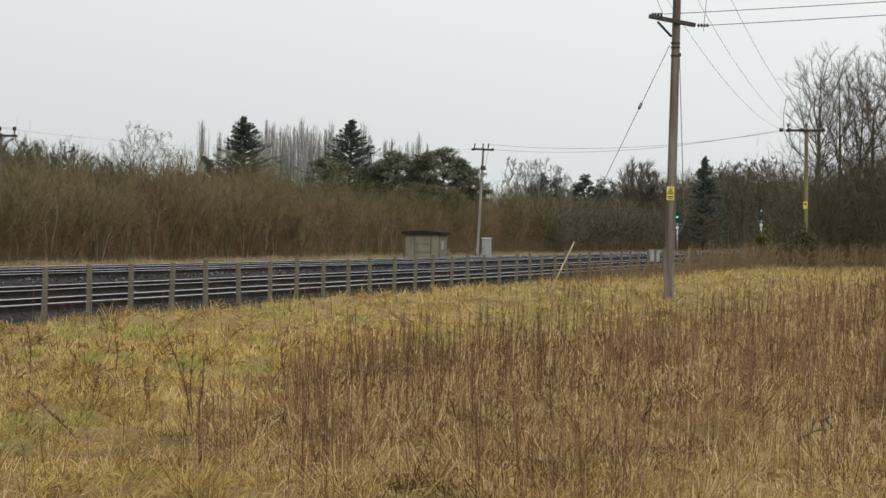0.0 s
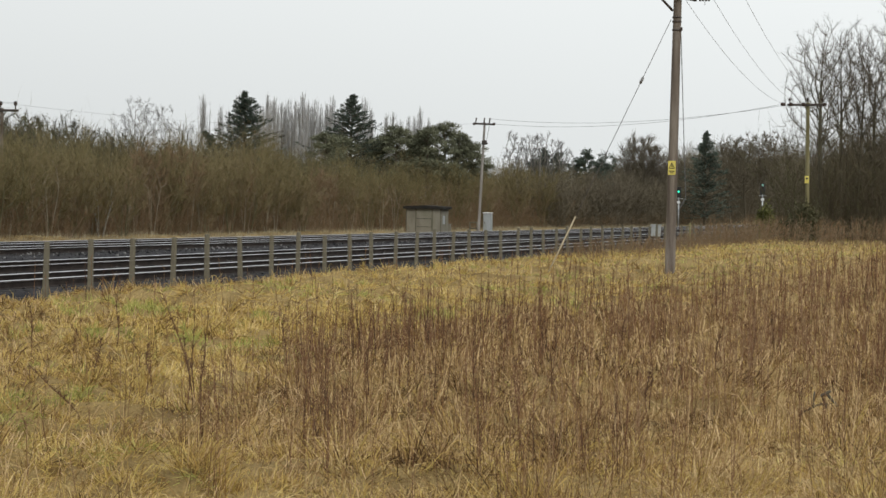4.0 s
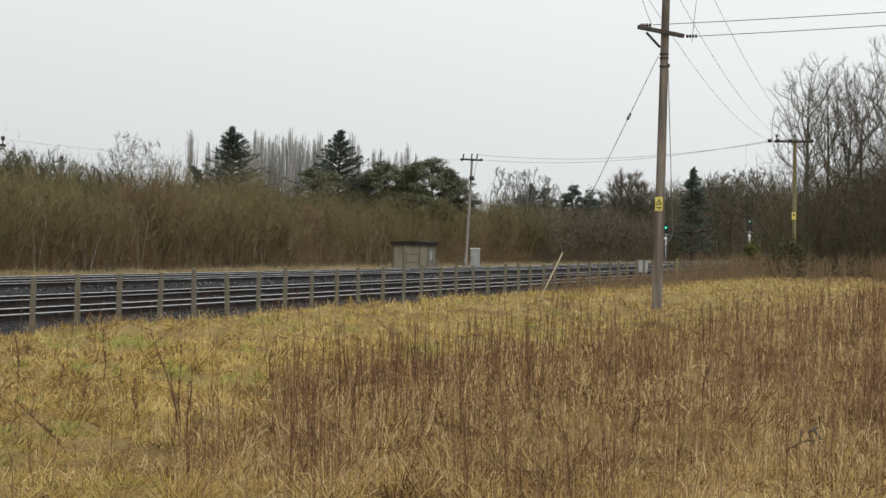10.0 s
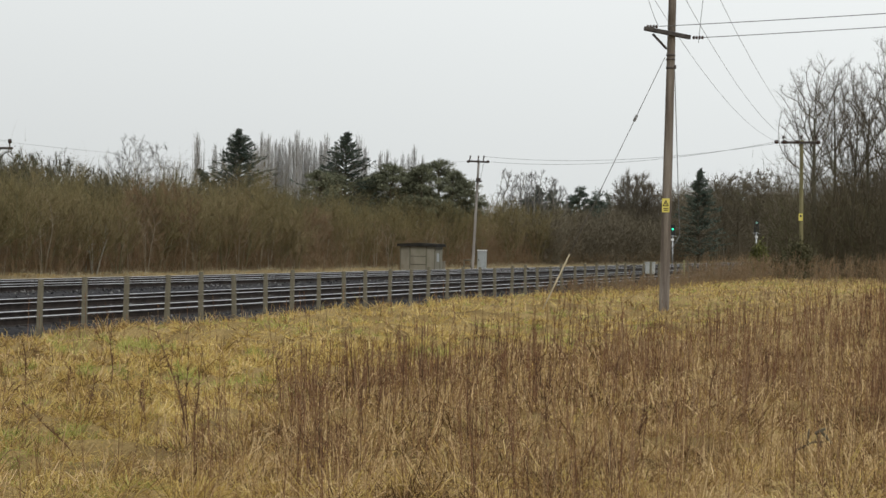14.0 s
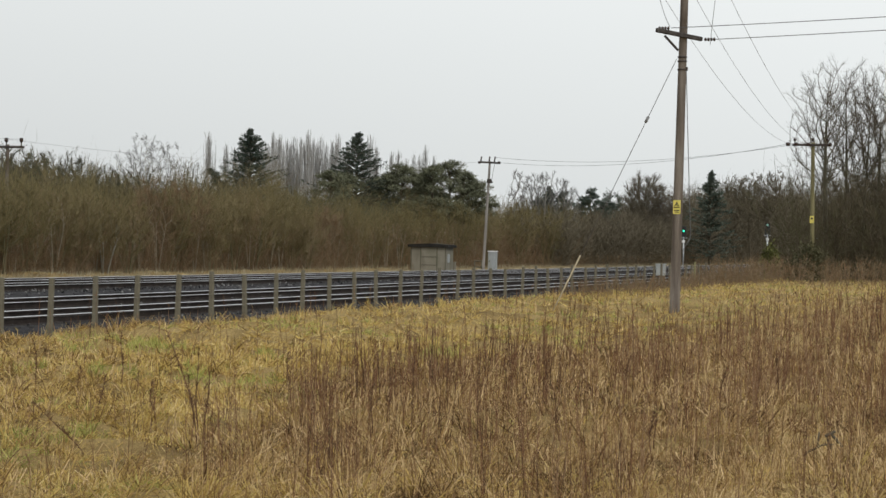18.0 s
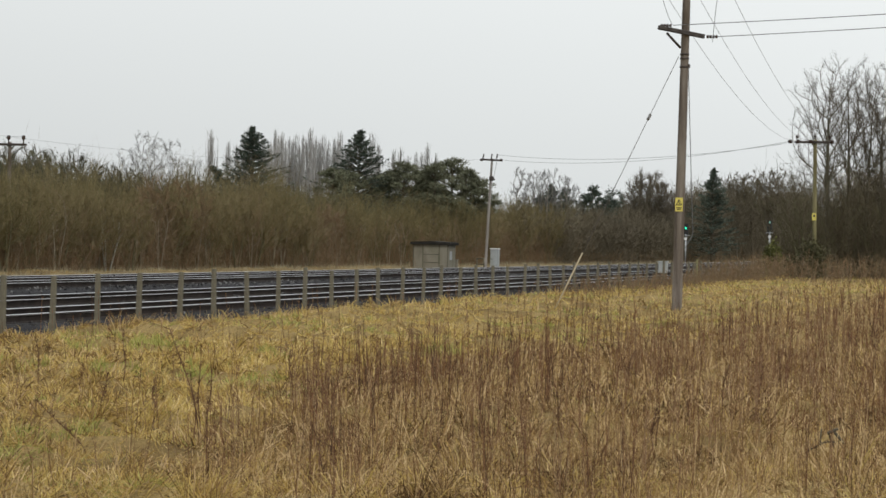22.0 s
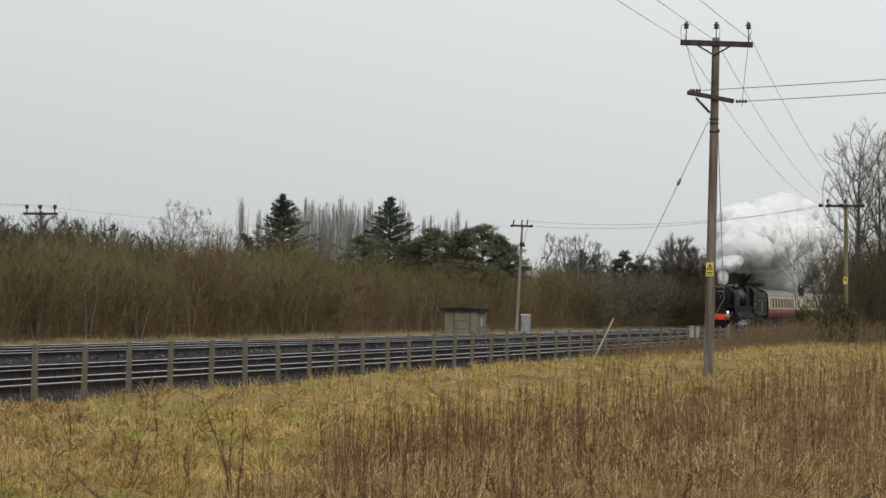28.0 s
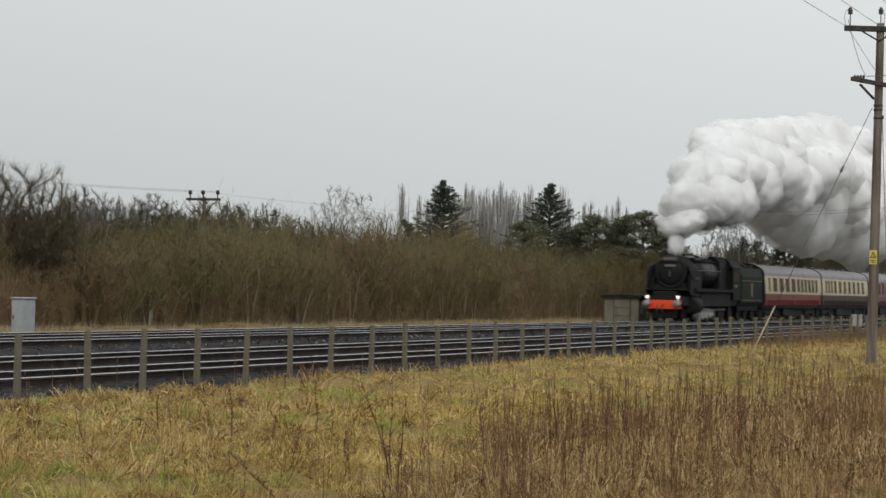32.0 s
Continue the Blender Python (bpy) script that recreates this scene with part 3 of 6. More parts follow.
    tube(bm, head, head.lerp(foot, 0.235), 0.0075, n=6)
    tube(bm, head.lerp(foot, 0.25), foot, 0.0075, n=6)
    part("strand", bm, DARKIRON, st)
    bm = bmesh.new()
    tube(bm, head.lerp(foot, 0.232), head.lerp(foot, 0.254), 0.034, 0.034, n=8)
    part("stay_insulator", bm, INSULATOR, st)
    bm = bmesh.new()
    tube(bm, head.lerp(foot, 0.77), head.lerp(foot, 1.0), 0.017, 0.019, n=8)
    part("guard", bm, STRAWWOOD, st, "pale stay guard sleeve over the lower wire")


RPOLE = Vector((119.2, 13.55, 0))
SPOLE = Vector((145.3, 37.15, 0))


def build_far_poles():
    p = thing("electricity_pole", pose(*RPOLE), "slim greenish wooden electricity pole beside bare trees", "utility pole")
    part("shaft", pole_shaft(bmesh.new(), (0, 0, -0.6), (0, 0.1, 6.95), 0.12, 0.09), MOSSWOOD, p, smooth=True)
    bm = bmesh.new()
    box(bm, (-0.13, 0.16, 6.82), (0.11, 1.9, 0.12), bevel=0.01)
    part("crossarm", bm, DARKIRON, p, "dark timber crossarm")
    for y in (1.0, 0.1, -0.62):
        insulator(p, pose(-0.13, y, 7.0))
    for y, x in ((1.32, -0.3), (0.92, -0.3), (-0.75, -0.3), (0.3, -0.3)):
        bm = bmesh.new()
        turned(bm, [(-0.12, 0.03), (-0.1, 0.09), (0.05, 0.10), (0.1, 0.03)], "y", (x, y, 6.84), 8)
        part("strain_insulator", bm, PORCELAIN, p, smooth=True)
    bm = bmesh.new()
    box(bm, (-0.13, 0.06, 3.1), (0.01, 0.2, 0.36))
    sign = part("warning_sign", bm, YELLOW, p, "yellow warning sign")
    bm = bmesh.new()
    box(bm, (-0.137, 0.06, 3.15), (0.004, 0.1, 0.1), pose(0, 0, 0, 45))
    part("symbol", bm, BLACKPAINT, sign)

    p = thing("electricity_pole", pose(*SPOLE), "leaning grey wooden electricity pole behind the railway", "utility pole")
    part("shaft", pole_shaft(bmesh.new(), (-0.03, 0.05, -0.6), (0.05, -0.23, 6.72), 0.095, 0.07), PALEPOLE, p, smooth=True)
    bm = bmesh.new()
    box(bm, (-0.06, -0.22, 6.62), (0.11, 1.35, 0.12), pose(0, 0, 0, 2.5), 0.01)
    part("crossarm", bm, DARKIRON, p)
    for y in (0.34, -0.2, -0.55):
        bm = bmesh.new()
        tube(bm, (-0.08, y, 6.62), (-0.08, y - 0.06, 7.0), 0.035, 0.05, n=8)
        part("insulator", bm, PORCELAIN, p, smooth=True)
    for y in (0.42, -0.86):
        bm = bmesh.new()
        turned(bm, [(-0.1, 0.03), (-0.08, 0.08), (0.06, 0.08), (0.1, 0.03)], "y", (-0.08, y, 6.62), 8)
        part("strain_insulator", bm, PORCELAIN, p, smooth=True)
    bm = bmesh.new()
    box(bm, (-0.12, -0.27, 5.45), (0.2, 0.3, 0.28), bevel=0.04)
    box(bm, (-0.12, -0.42, 5.38), (0.1, 0.16, 0.1), bevel=0.03)
    part("cable_box", bm, DARKIRON, p, "dark cable termination box")
    bm = bmesh.new()
    sagging(bm, (-0.1, -0.6, 6.5), (-0.1, -0.4, 5.4), -0.12, 0.012, 10)
    part("jumper_wire", bm, WIRE, p)

    p = thing("electricity_pole", pose(99.05, 47.84, 0), "electricity pole top with crossarm rising out of the scrub", "utility pole")
    part("shaft", pole_shaft(bmesh.new(), (0, 0, -0.6), (0, 0, 5.62), 0.11, 0.08), POLEWOOD, p, smooth=True)
    bm = bmesh.new()
    box(bm, (-0.1, 0.0, 5.5), (0.11, 1.65, 0.11), pose(0, 0, 0, 0, 0, 8), 0.01)
    part("crossarm", bm, DARKIRON, p)
    for y in (0.68, 0.02, -0.72):
        bm = bmesh.new()
        tube(bm, (-0.1, y, 5.5), (-0.1, y, 5.78), 0.03, n=6)
        turned(bm, [(0, 0.05), (0.03, 0.09), (0.17, 0.09), (0.2, 0.05)], "z", (-0.1, y, 5.72), 8)
        part("insulator", bm, PORCELAIN, p, smooth=True)


def build_wires():
    def line(name, label, spans):
        w = thing(name, pose(0, 0, 0), label, "overhead wires")
        for a, b, sag, r in spans:
            part("wire", sagging(bmesh.new(), a, b, sag, r), WIRE, w)
    far = [RPOLE + Vector((-0.3, y, 6.85)) for y in (1.2, 0.4, -0.7)]
    near = [POLE + Vector((-0.1 + (0.7 - y) * 0.2, y, 8.08)) for y in (0.72, -0.06, -0.9)]
    line("overhead_line", "three bare overhead wires between the field poles", [(a, b, 0.75, 0.006) for a, b in zip(near, far)])
    back = [q + Vector((-64, -3.1, -0.1)) for q in near]
    line("overhead_line", "three bare overhead wires running back over the field", [(a, b, 0.5, 0.006) for a, b in zip(near, back)])
    line("service_line", "pair of twisted overhead wires leaving the pole sideways",
         [(POLE + Vector((-0.3, 0.2, 6.87)), (32.8, -20.5, 6.85), 0.25, 0.009), (POLE + Vector((0.2, -0.75, 6.64)), (32.8, -20.7, 6.78), 0.25, 0.009)])
    line("overhead_line", "distant overhead wires crossing above the railway",
         [(SPOLE + Vector((-0.08, y, z)), RPOLE + Vector((-0.3, y2, 6.84)), 0.55, 0.009) for y, z, y2 in ((-0.9, 6.62, 1.35), (-0.55, 6.95, 0.9))])
    line("overhead_line", "faint overhead wires above the scrub", [((98.95, 47.84 + y, 5.85), (60 + y, 62, 6.6), 0.3, 0.006) for y in (0.68, -0.72)]
         + [((98.95, 47.84 + y, 5.85), (SPOLE.x - 0.08, SPOLE.y + 0.3 + y * 0.3, 6.65), 0.6, 0.005) for y in (0.02,)])


# ---- huts, cabinets, signals ----
def litter():
    """Crumpled pale sheet lying on the ballast between the tracks."""
    t = thing("plastic_sheet", pose(67.0, 30.6, -0.11), "crumpled pale plastic sheet lying on ballast", "litter")
    rng = random.Random(6)
    for dx, w, h in ((0.0, 0.4, 0.035), (0.9, 0.3, 0.025)):
        bm = bmesh.new()
        bmesh.ops.create_icosphere(bm, subdivisions=3, radius=1)
        for v in bm.verts:
            q = 1 + 0.5 * noise.noise(v.co * 2.2 + Vector((dx * 9, 3, 1)))
            v.co = Vector((dx + v.co.x * w * q, v.co.y * 0.22 * q, max(0.0, h * (1 + v.co.z * q * 1.2))))
        part("fold", bm, SHEET, t)


def build_lineside():
    h = thing("relay_hut", pose(134.6, 36.72, -0.32, 0, 0, 0), "low concrete lineside hut with a dark flat roof", "hut")
    bm = bmesh.new()
    box(bm, (0.8, 1.08, 0.8), (1.6, 2.16, 1.6), bevel=0.02)
    part("wall", bm, HUTWALL, h, "stained pale concrete panel walls")
    bm = bmesh.new()
    prism(bm, [(-0.16, 1.55), (2.32, 1.55), (2.32, 1.70), (1.08, 1.77), (-0.16, 1.70)], -0.14, 1.75)
    part("roof", bm, HUTROOF, h, "dark felted roof slab with overhang")
    for y in (0.03, 0.55, 1.55, 2.13):
        bm = bmesh.new()
        box(bm, (-0.012, y, 0.78), (0.035, 0.07, 1.55), bevel=0.006)
        part("corner_post", bm, CONCRETE, h)
    for z in (0.5, 0.98):
        bm = bmesh.new()
        box(bm, (-0.004, 1.05, z), (0.016, 0.92, 0.02))
        part("joint", bm, HUTROOF, h)
    bm = bmesh.new()
    box(bm, (0.55, -0.008, 0.92), (0.5, 0.02, 0.5), bevel=0.004)
    part("vent_panel", bm, CABGREY, h, "pale grey panel")
    bm = bmesh.new()
    box(bm, (1.2, -0.008, 0.68), (0.6, 0.03, 1.3), bevel=0.006)
    part("door", bm, HUTWALL, h)

    def cabinet(x, y, z, w, d, ht, label, paint, legs=0.0):
        c = thing("equipment_cabinet", pose(x, y, z), label, "cabinet")
        bm = bmesh.new()
        box(bm, (d / 2, w / 2, legs + (ht - legs) / 2), (d, w, ht - legs), bevel=0.012)
        part("body", bm, paint, c)
        bm = bmesh.new()
        box(bm, (d / 2, w / 2, ht + 0.02), (d + 0.08, w + 0.08, 0.05), bevel=0.012)
        part("lid", bm, WHITE if paint is CABGREY and w > 0.45 else paint, c)
        bm = bmesh.new()
        box(bm, (-0.008, w / 2, legs + (ht - legs) * 0.5), (0.02, w * 0.86, (ht - legs) * 0.88), bevel=0.005)
        door = part("door", bm, paint, c)
        bm = bmesh.new()
        box(bm, (-0.03, w * 0.8, ht * 0.55), (0.025, 0.03, 0.12), bevel=0.005)
        part("handle", bm, DARKIRON, door)
        bm = bmesh.new()
        box(bm, (d / 2, -0.008, legs + (ht - legs) * 0.5), (d * 0.86, 0.02, (ht - legs) * 0.86), bevel=0.005)
        part("side_door", bm, paint, c)
        if legs:
            for sx in (0.1, d - 0.1):
                for sy in (0.06, w - 0.06):
                    bm = bmesh.new()
                    box(bm, (sx, sy, legs / 2 + 0.005), (0.05, 0.05, legs))
                    part("leg", bm, DARKIRON, c)
        return c
    cabinet(145.4, 36.42, -0.36, 0.50, 0.42, 1.36, "tall grey equipment cabinet with a pale lid", CABGREY)
    cabinet(62.5, 36.1, -0.14, 0.40, 0.72, 1.23, "grey double-door equipment cabinet standing in dry grass", CABGREY)
    cabinet(95.0, 16.75, -0.35, 0.34, 0.25, 1.22, "small pale grey equipment box on legs by the fence", CABGREY, 0.78)
    cabinet(137.6, 37.0, -0.34, 0.3, 0.25, 0.66, "small low grey cabinet", HUTWALL)
    fr = thing("platform_frame", pose(143.6, 36.85, -0.32), "low grey pipe railing beside the cabinet", "railing")
    for z in (0.35, 0.72):
        bm = bmesh.new()
        tube(bm, (0, 0, z), (0.6, 0.62, z), 0.035, n=8)
        part("rail", bm, CONCRETE, fr)
    for s in (0, 1):
        bm = bmesh.new()
        tube(bm, (0.6 * s, 0.62 * s, 0), (0.6 * s, 0.62 * s, 0.74), 0.04, n=8)
        part("post", bm, CONCRETE, fr)

    green = glow("green_aspect", (0.03, 0.75, 0.42), 1.6)
    pale = glow("pale_aspect", (0.25, 0.5, 0.42), 0.25)

    def signal(x, y, top, base, lamp, label, lit):
        s = thing("railway_signal", pose(x, y, 0), label, "railway signal")
        bm = bmesh.new()
        box(bm, (0, 0, top - 0.05), (0.16, 0.36, 0.86), bevel=0.05)
        box(bm, (-0.05, 0, top - 0.05), (0.02, 0.46, 0.98), bevel=0.008)
        head = part("head", bm, BLACKPAINT, s, "black backboard and lamp case")
        for k, z in enumerate((0.27, 0.02, -0.23)):
            bm = bmesh.new()
            turned(bm, [(-0.10, 0.09 if k == lit else 0.08), (-0.062, 0.105 if k == lit else 0.08)], "x", (0, 0, top + z), 14)
            part("lens", bm, lamp if k == lit else DARKIRON, head)
            bm = bmesh.new()
            box(bm, (-0.15, 0, top + z + 0.115), (0.2, 0.2, 0.012), bevel=0.003)
            part("hood", bm, BLACKPAINT, head)
        bm = bmesh.new()
        tube(bm, (0, 0, base), (0, 0, top - 0.5), 0.065, n=10)
        part("post", bm, GALV, s)
        bm = bmesh.new()
        box(bm, (-0.09, 0, top - 0.95), (0.02, 0.28, 0.2), bevel=0.01)
        part("number_plate", bm, WHITE, s, "blank white identification plate")
        bm = bmesh.new()
        box(bm, (0.1, 0, top - 0.62), (0.5, 0.6, 0.04), bevel=0.005)
        part("step", bm, GALV, s)
    signal(214.75, 36.15, 2.92, -0.7, green, "colour-light signal showing green behind the tracks", 1)
    signal(202.3, 26.85, 3.25, -0.6, pale, "colour-light signal showing a pale green light between tracks", 0)
    p = thing("marker_post", pose(97.26, 15.9, 0), "plain wooden marker post in the grass", "post")
    bm = bmesh.new()
    tube(bm, (0, 0, -0.45), (0, -0.02, 1.0), 0.045, 0.04, n=8)
    part("shaft", bm, MOSSWOOD, p)
    litter()


STONE = material("ballast_stone", [(0.014, 0.014, 0.015), (0.035, 0.034, 0.035), (0.075, 0.073, 0.073), (0.20, 0.195, 0.19)], scale=0.3, by="island", bump=0, fine=0.3)
SHEET = material("pale_sheet", [(0.2, 0.2, 0.2), (0.42, 0.42, 0.43)], scale=6, rough=0.5, bump=0.3)
INSULATOR = material("grey_insulator", [(0.10, 0.095, 0.09), (0.16, 0.155, 0.15)], scale=6, rough=0.4, bump=0)
STRAWWOOD = material("pale_wood", [(0.30, 0.25, 0.16), (0.40, 0.34, 0.23)], scale=3, stretch=(4, 4, 0.4), bump=0.3)

build_ground()
build_railway()
build_fence()
build_near_pole()
build_far_poles()
build_wires()
build_lineside()


# ---- trees and scrub ----
IVYBUSH = material("bush_leaf", [(0.050, 0.050, 0.026), (0.075, 0.072, 0.038), (0.10, 0.092, 0.05)], scale=0.6, by="island", bump=0, fine=0.25)
BUSHLEAF = material("olive_leaf", [(0.07, 0.075, 0.025), (0.12, 0.125, 0.04), (0.17, 0.165, 0.06)], scale=0.6, by="island", bump=0, fine=0.25)

def unit(v):
    return v / (np.linalg.norm(v, axis=-1, keepdims=True) + 1e-9)


def crown_tree(seed, height, radius, clear=0.36, limbs=17, r0=0.17, twig=0.012, sub=8, fine=7):
    """A leafless tree with a clear trunk and limbs that fan out into a rounded crown of fine twigs."""
    rng = np.random.RandomState(seed)
    lean = rng.normal(0, 0.02, 2)
    top = height * 0.9
    nz = np.linspace(-0.07, top / height, 8) * height
    axis = np.stack([lean[0] * nz + 0.12 * np.sin(nz * 0.9 + seed), lean[1] * nz + 0.12 * np.cos(nz * 0.7 + seed), nz], 1)
    rr = r0 * (1 - 0.78 * np.linspace(0, 1, 8))
    wood = [bars(axis[:-1], axis[1:], rr[:-1], rr[1:])]
    a = np.arange(limbs) * 2.4 + rng.uniform(0, 0.7, limbs)
    u = (np.arange(limbs) + rng.uniform(0, 0.9, limbs)) / limbs
    el = radians(-22) + radians(104) * u
    mid_z = height * (clear + 1) / 2 + 0.06 * height
    wide = radius * rng.uniform(0.75, 1.1, limbs)
    reach = np.stack([wide * np.cos(a) * np.cos(el), wide * np.sin(a) * np.cos(el), mid_z + (height - mid_z) * np.sin(el) * rng.uniform(0.9, 1.02, limbs)], 1)
    z0 = np.clip(reach[:, 2] - np.hypot(reach[:, 0], reach[:, 1]) * rng.uniform(0.7, 1.3, limbs) - 0.05 * height, clear * height * 0.9, 0.86 * height)
    start = np.stack([np.interp(z0, nz, axis[:, k]) for k in range(3)], 1)
    ctrl = start * 0.5 + reach * 0.5 + np.stack([0.14 * radius * np.cos(a), 0.14 * radius * np.sin(a), -0.02 * height + 0 * a], 1)
    q = np.linspace(0, 1, 7)[:, None, None]
    curve = (1 - q) ** 2 * start + 2 * q * (1 - q) * ctrl + q ** 2 * reach + rng.normal(0, 0.09, (7, limbs, 3)) * (q * (1 - q) * 4)
    lr = r0 * (0.42 - 0.24 * u)
    for k in range(6):
        wood.append(bars(curve[k], curve[k + 1], lr * (1 - 0.14 * k), lr * (1 - 0.14 * (k + 1))))

    def shoots(path, count, share, spread, lift):
        m = path.shape[1]
        t = rng.uniform(0.3, 1.0, (count, m)) * (path.shape[0] - 1)
        i = np.minimum(t.astype(int), path.shape[0] - 2)
        f = (t - i)[..., None]
        j = np.arange(m)[None]
        b = path[i, j] * (1 - f) + path[i + 1, j] * f
        d = unit(path[i + 1, j] - path[i, j])
        ln = np.linalg.norm(path[-1] - path[0], axis=1)[None] * share * rng.uniform(0.6, 1.2, (count, m)) * (1.2 - 0.6 * t / (path.shape[0] - 1))
        w = unit(d + rng.normal(0, spread, d.shape) + [0, 0, lift])
        e = b + w * ln[..., None]
        mid = (b + e) / 2 + rng.normal(0, 0.05, b.shape) * ln[..., None]
        return np.stack([b.reshape(-1, 3), mid.reshape(-1, 3), e.reshape(-1, 3)])
    crown = []
    p1 = shoots(curve, sub, 0.45, 0.6, 0.12)
    n1 = p1.shape[1]
    for k in range(2):
        crown.append(bars(p1[k], p1[k + 1], np.full(n1, twig * (1.3 - 0.4 * k)), np.full(n1, twig * (0.9 - 0.5 * k))))
    p2 = shoots(p1, fine, 0.5, 0.6, 0.1)
    n2 = p2.shape[1]
    crown.append(slivers(p2[0], p2[1], np.full(n2, twig * 1.5), rng))
    crown.append(slivers(p2[0] * 0.3 + p2[1] * 0.7, p2[2], np.full(n2, twig * 1.2), rng))
    p3 = shoots(p2, 3, 0.6, 0.55, 0.1)
    crown.append(slivers(p3[0], p3[2], np.full(p3.shape[1], twig), rng))
    return join(wood), join(crown)


def grown_tree(seed, height, radius, clear, n=420, leader=0.62, r0=0.13, twig=0.012, tips=9, stems=1, tip_len=0.55, flat=1.0, sway=0.0, stiff=0.42):
    """A leafless tree grown towards points of its crown: each joins the nearest limb, so that limbs fork and taper as they do in nature."""
    rng = np.random.RandomState(seed)
    low, mid = clear * height, (clear + 1) * height / 2
    d = unit(rng.normal(size=(n, 3)))
    q = rng.uniform(0, 1, (n, 1)) ** 0.42 * (1 + 0.10 * np.sin(3 * np.arctan2(d[:, 1:2], d[:, 0:1]) + seed) + 0.07 * np.sin(5 * d[:, 2:3] + 2 * seed))
    goal = d * q * [[radius, radius, (height - low) / 2]] + [[sway, 0, mid]]
    goal[:, :2] *= (1 - 0.30 * np.clip((mid - goal[:, 2:3]) / (mid - low + 0.01), 0, 1)) * flat
    pos, up, far = [], [], []
    for k in range(stems):
        a = 2.4 * k + seed
        out = 0.0 if stems == 1 else rng.uniform(0.25, 0.55) * radius
        for j in range(9):
            t = j / 8
            z = -0.95 + t * (leader * height * (1 if stems == 1 else rng.uniform(0.92, 1.0)) + 0.95)
            bend = 0.05 * radius * math.sin(3.1 * t + k + seed)
            pos.append((out * t ** 1.5 * math.cos(a) + bend + sway * t, out * t ** 1.5 * math.sin(a) + 0.6 * bend, z))
            up.append(-1 if j == 0 else len(pos) - 2)
            far.append(z)
    P = np.zeros((len(pos) + 2 * n, 3))
    P[:len(pos)] = pos
    F = np.zeros(len(P))
    F[:len(pos)] = far
    m = trunk_nodes = len(pos)
    top = np.array([sway * 0.6, 0, low * 0.7 + 0.3 * leader * height])
    for g in goal[np.argsort(np.linalg.norm(goal - top, axis=1))]:
        gap = np.linalg.norm(P[:m] - g, axis=1)
        lift = np.clip(P[:m, 2] - g[2] + 0.25 * gap, 0, None)
        start = np.where(P[:m, 2] < low * 0.8, 50.0, 0.0)
        j = int(np.argmin(gap + stiff * F[:m] + 1.3 * lift + start))
        way_in = P[j] - P[up[j]] if up[j] >= 0 else np.array([0, 0, 1.0])
        way_in = way_in / (np.linalg.norm(way_in) + 1e-9)
        P[m] = (P[j] + g) / 2 + (0.09 * way_in - [0, 0, 0.02]) * gap[j] + rng.normal(0, 0.025, 3) * gap[j]
        P[m + 1] = g
        F[m], F[m + 1] = F[j] + gap[j] / 2, F[j] + gap[j]
        up += [j, m]
        m += 2
    up = np.array(up)
    load = np.zeros(m)
    load[trunk_nodes + 1::2] = 1.0
    for k in range(m - 1, 0, -1):
        if up[k] >= 0:
            load[up[k]] += load[k]
    heir = np.full(m, -1)
    for k in range(trunk_nodes, m):
        if heir[up[k]] < 0 or load[k] > load[heir[up[k]]]:
            heir[up[k]] = k
    inner = np.array([k for k in range(trunk_nodes, m) if heir[k] >= 0])
    for _ in range(4):
        P[inner] = 0.45 * P[inner] + 0.275 * (P[up[inner]] + P[heir[inner]])
    rad = np.maximum(twig * 0.55, r0 * (np.maximum(load, 0.3) / load.max()) ** 0.5)
    kid = np.where(up >= 0)[0]
    a, b, ra, rb = P[up[kid]], P[kid], rad[up[kid]], rad[kid]
    ra = np.minimum(ra, rb * 1.6)
    thick = (kid < trunk_nodes) | (load[kid] > 0.03 * load.max())
    wood = bars(a[thick], b[thick], ra[thick], rb[thick])
    crown = [bars(a[~thick], b[~thick], ra[~thick], rb[~thick])]
    end = np.repeat(np.arange(trunk_nodes, m), tips)
    B = P[end] + (P[up[end]] - P[end]) * rng.uniform(0, 0.9, (len(end), 1))
    D = unit(unit(P[end] - P[up[end]]) + rng.normal(0, 0.5, B.shape) + [[0, 0, 0.4]])
    T = B + D * tip_len * rng.uniform(0.35, 1.0, (len(end), 1)) * radius / 2.2
    crown.append(slivers(B, T, np.full(len(B), twig * 1.25), rng))
    C = B + (T - B) * rng.uniform(0.3, 0.9, (len(B), 1))
    crown.append(slivers(C, C + unit(D + rng.normal(0, 0.55, D.shape)) * tip_len * 0.45 * radius / 2.2, np.full(len(B), twig), rng))
    return wood, join(crown), P[trunk_nodes:m]


def ivied(seed, height, radius, clear, n, leaf=0.10, share=14):
    """A small tree hung with ivy: limbs, and ragged clumps of leaves."""
    rng = np.random.RandomState(seed)
    wood, crown, ends = grown_tree(seed, height, radius, clear, n, tips=2, twig=0.014, r0=0.07)
    C = np.repeat(ends[rng.uniform(size=len(ends)) < 0.75], share, 0)
    b = C + rng.normal(0, 0.10 * radius + 0.04, C.shape)
    t = b + unit(rng.normal(size=C.shape)) * leaf * rng.uniform(0.6, 1.3, (len(C), 1))
    return join([wood, crown]), slivers(b, t, rng.uniform(0.5, 1.0, len(C)) * leaf, rng)


def at(bearing, distance):
    """Plan place by bearing from the track's direction, in degrees, and distance from the field's near corner."""
    return distance * math.cos(radians(bearing)), distance * math.sin(radians(bearing))


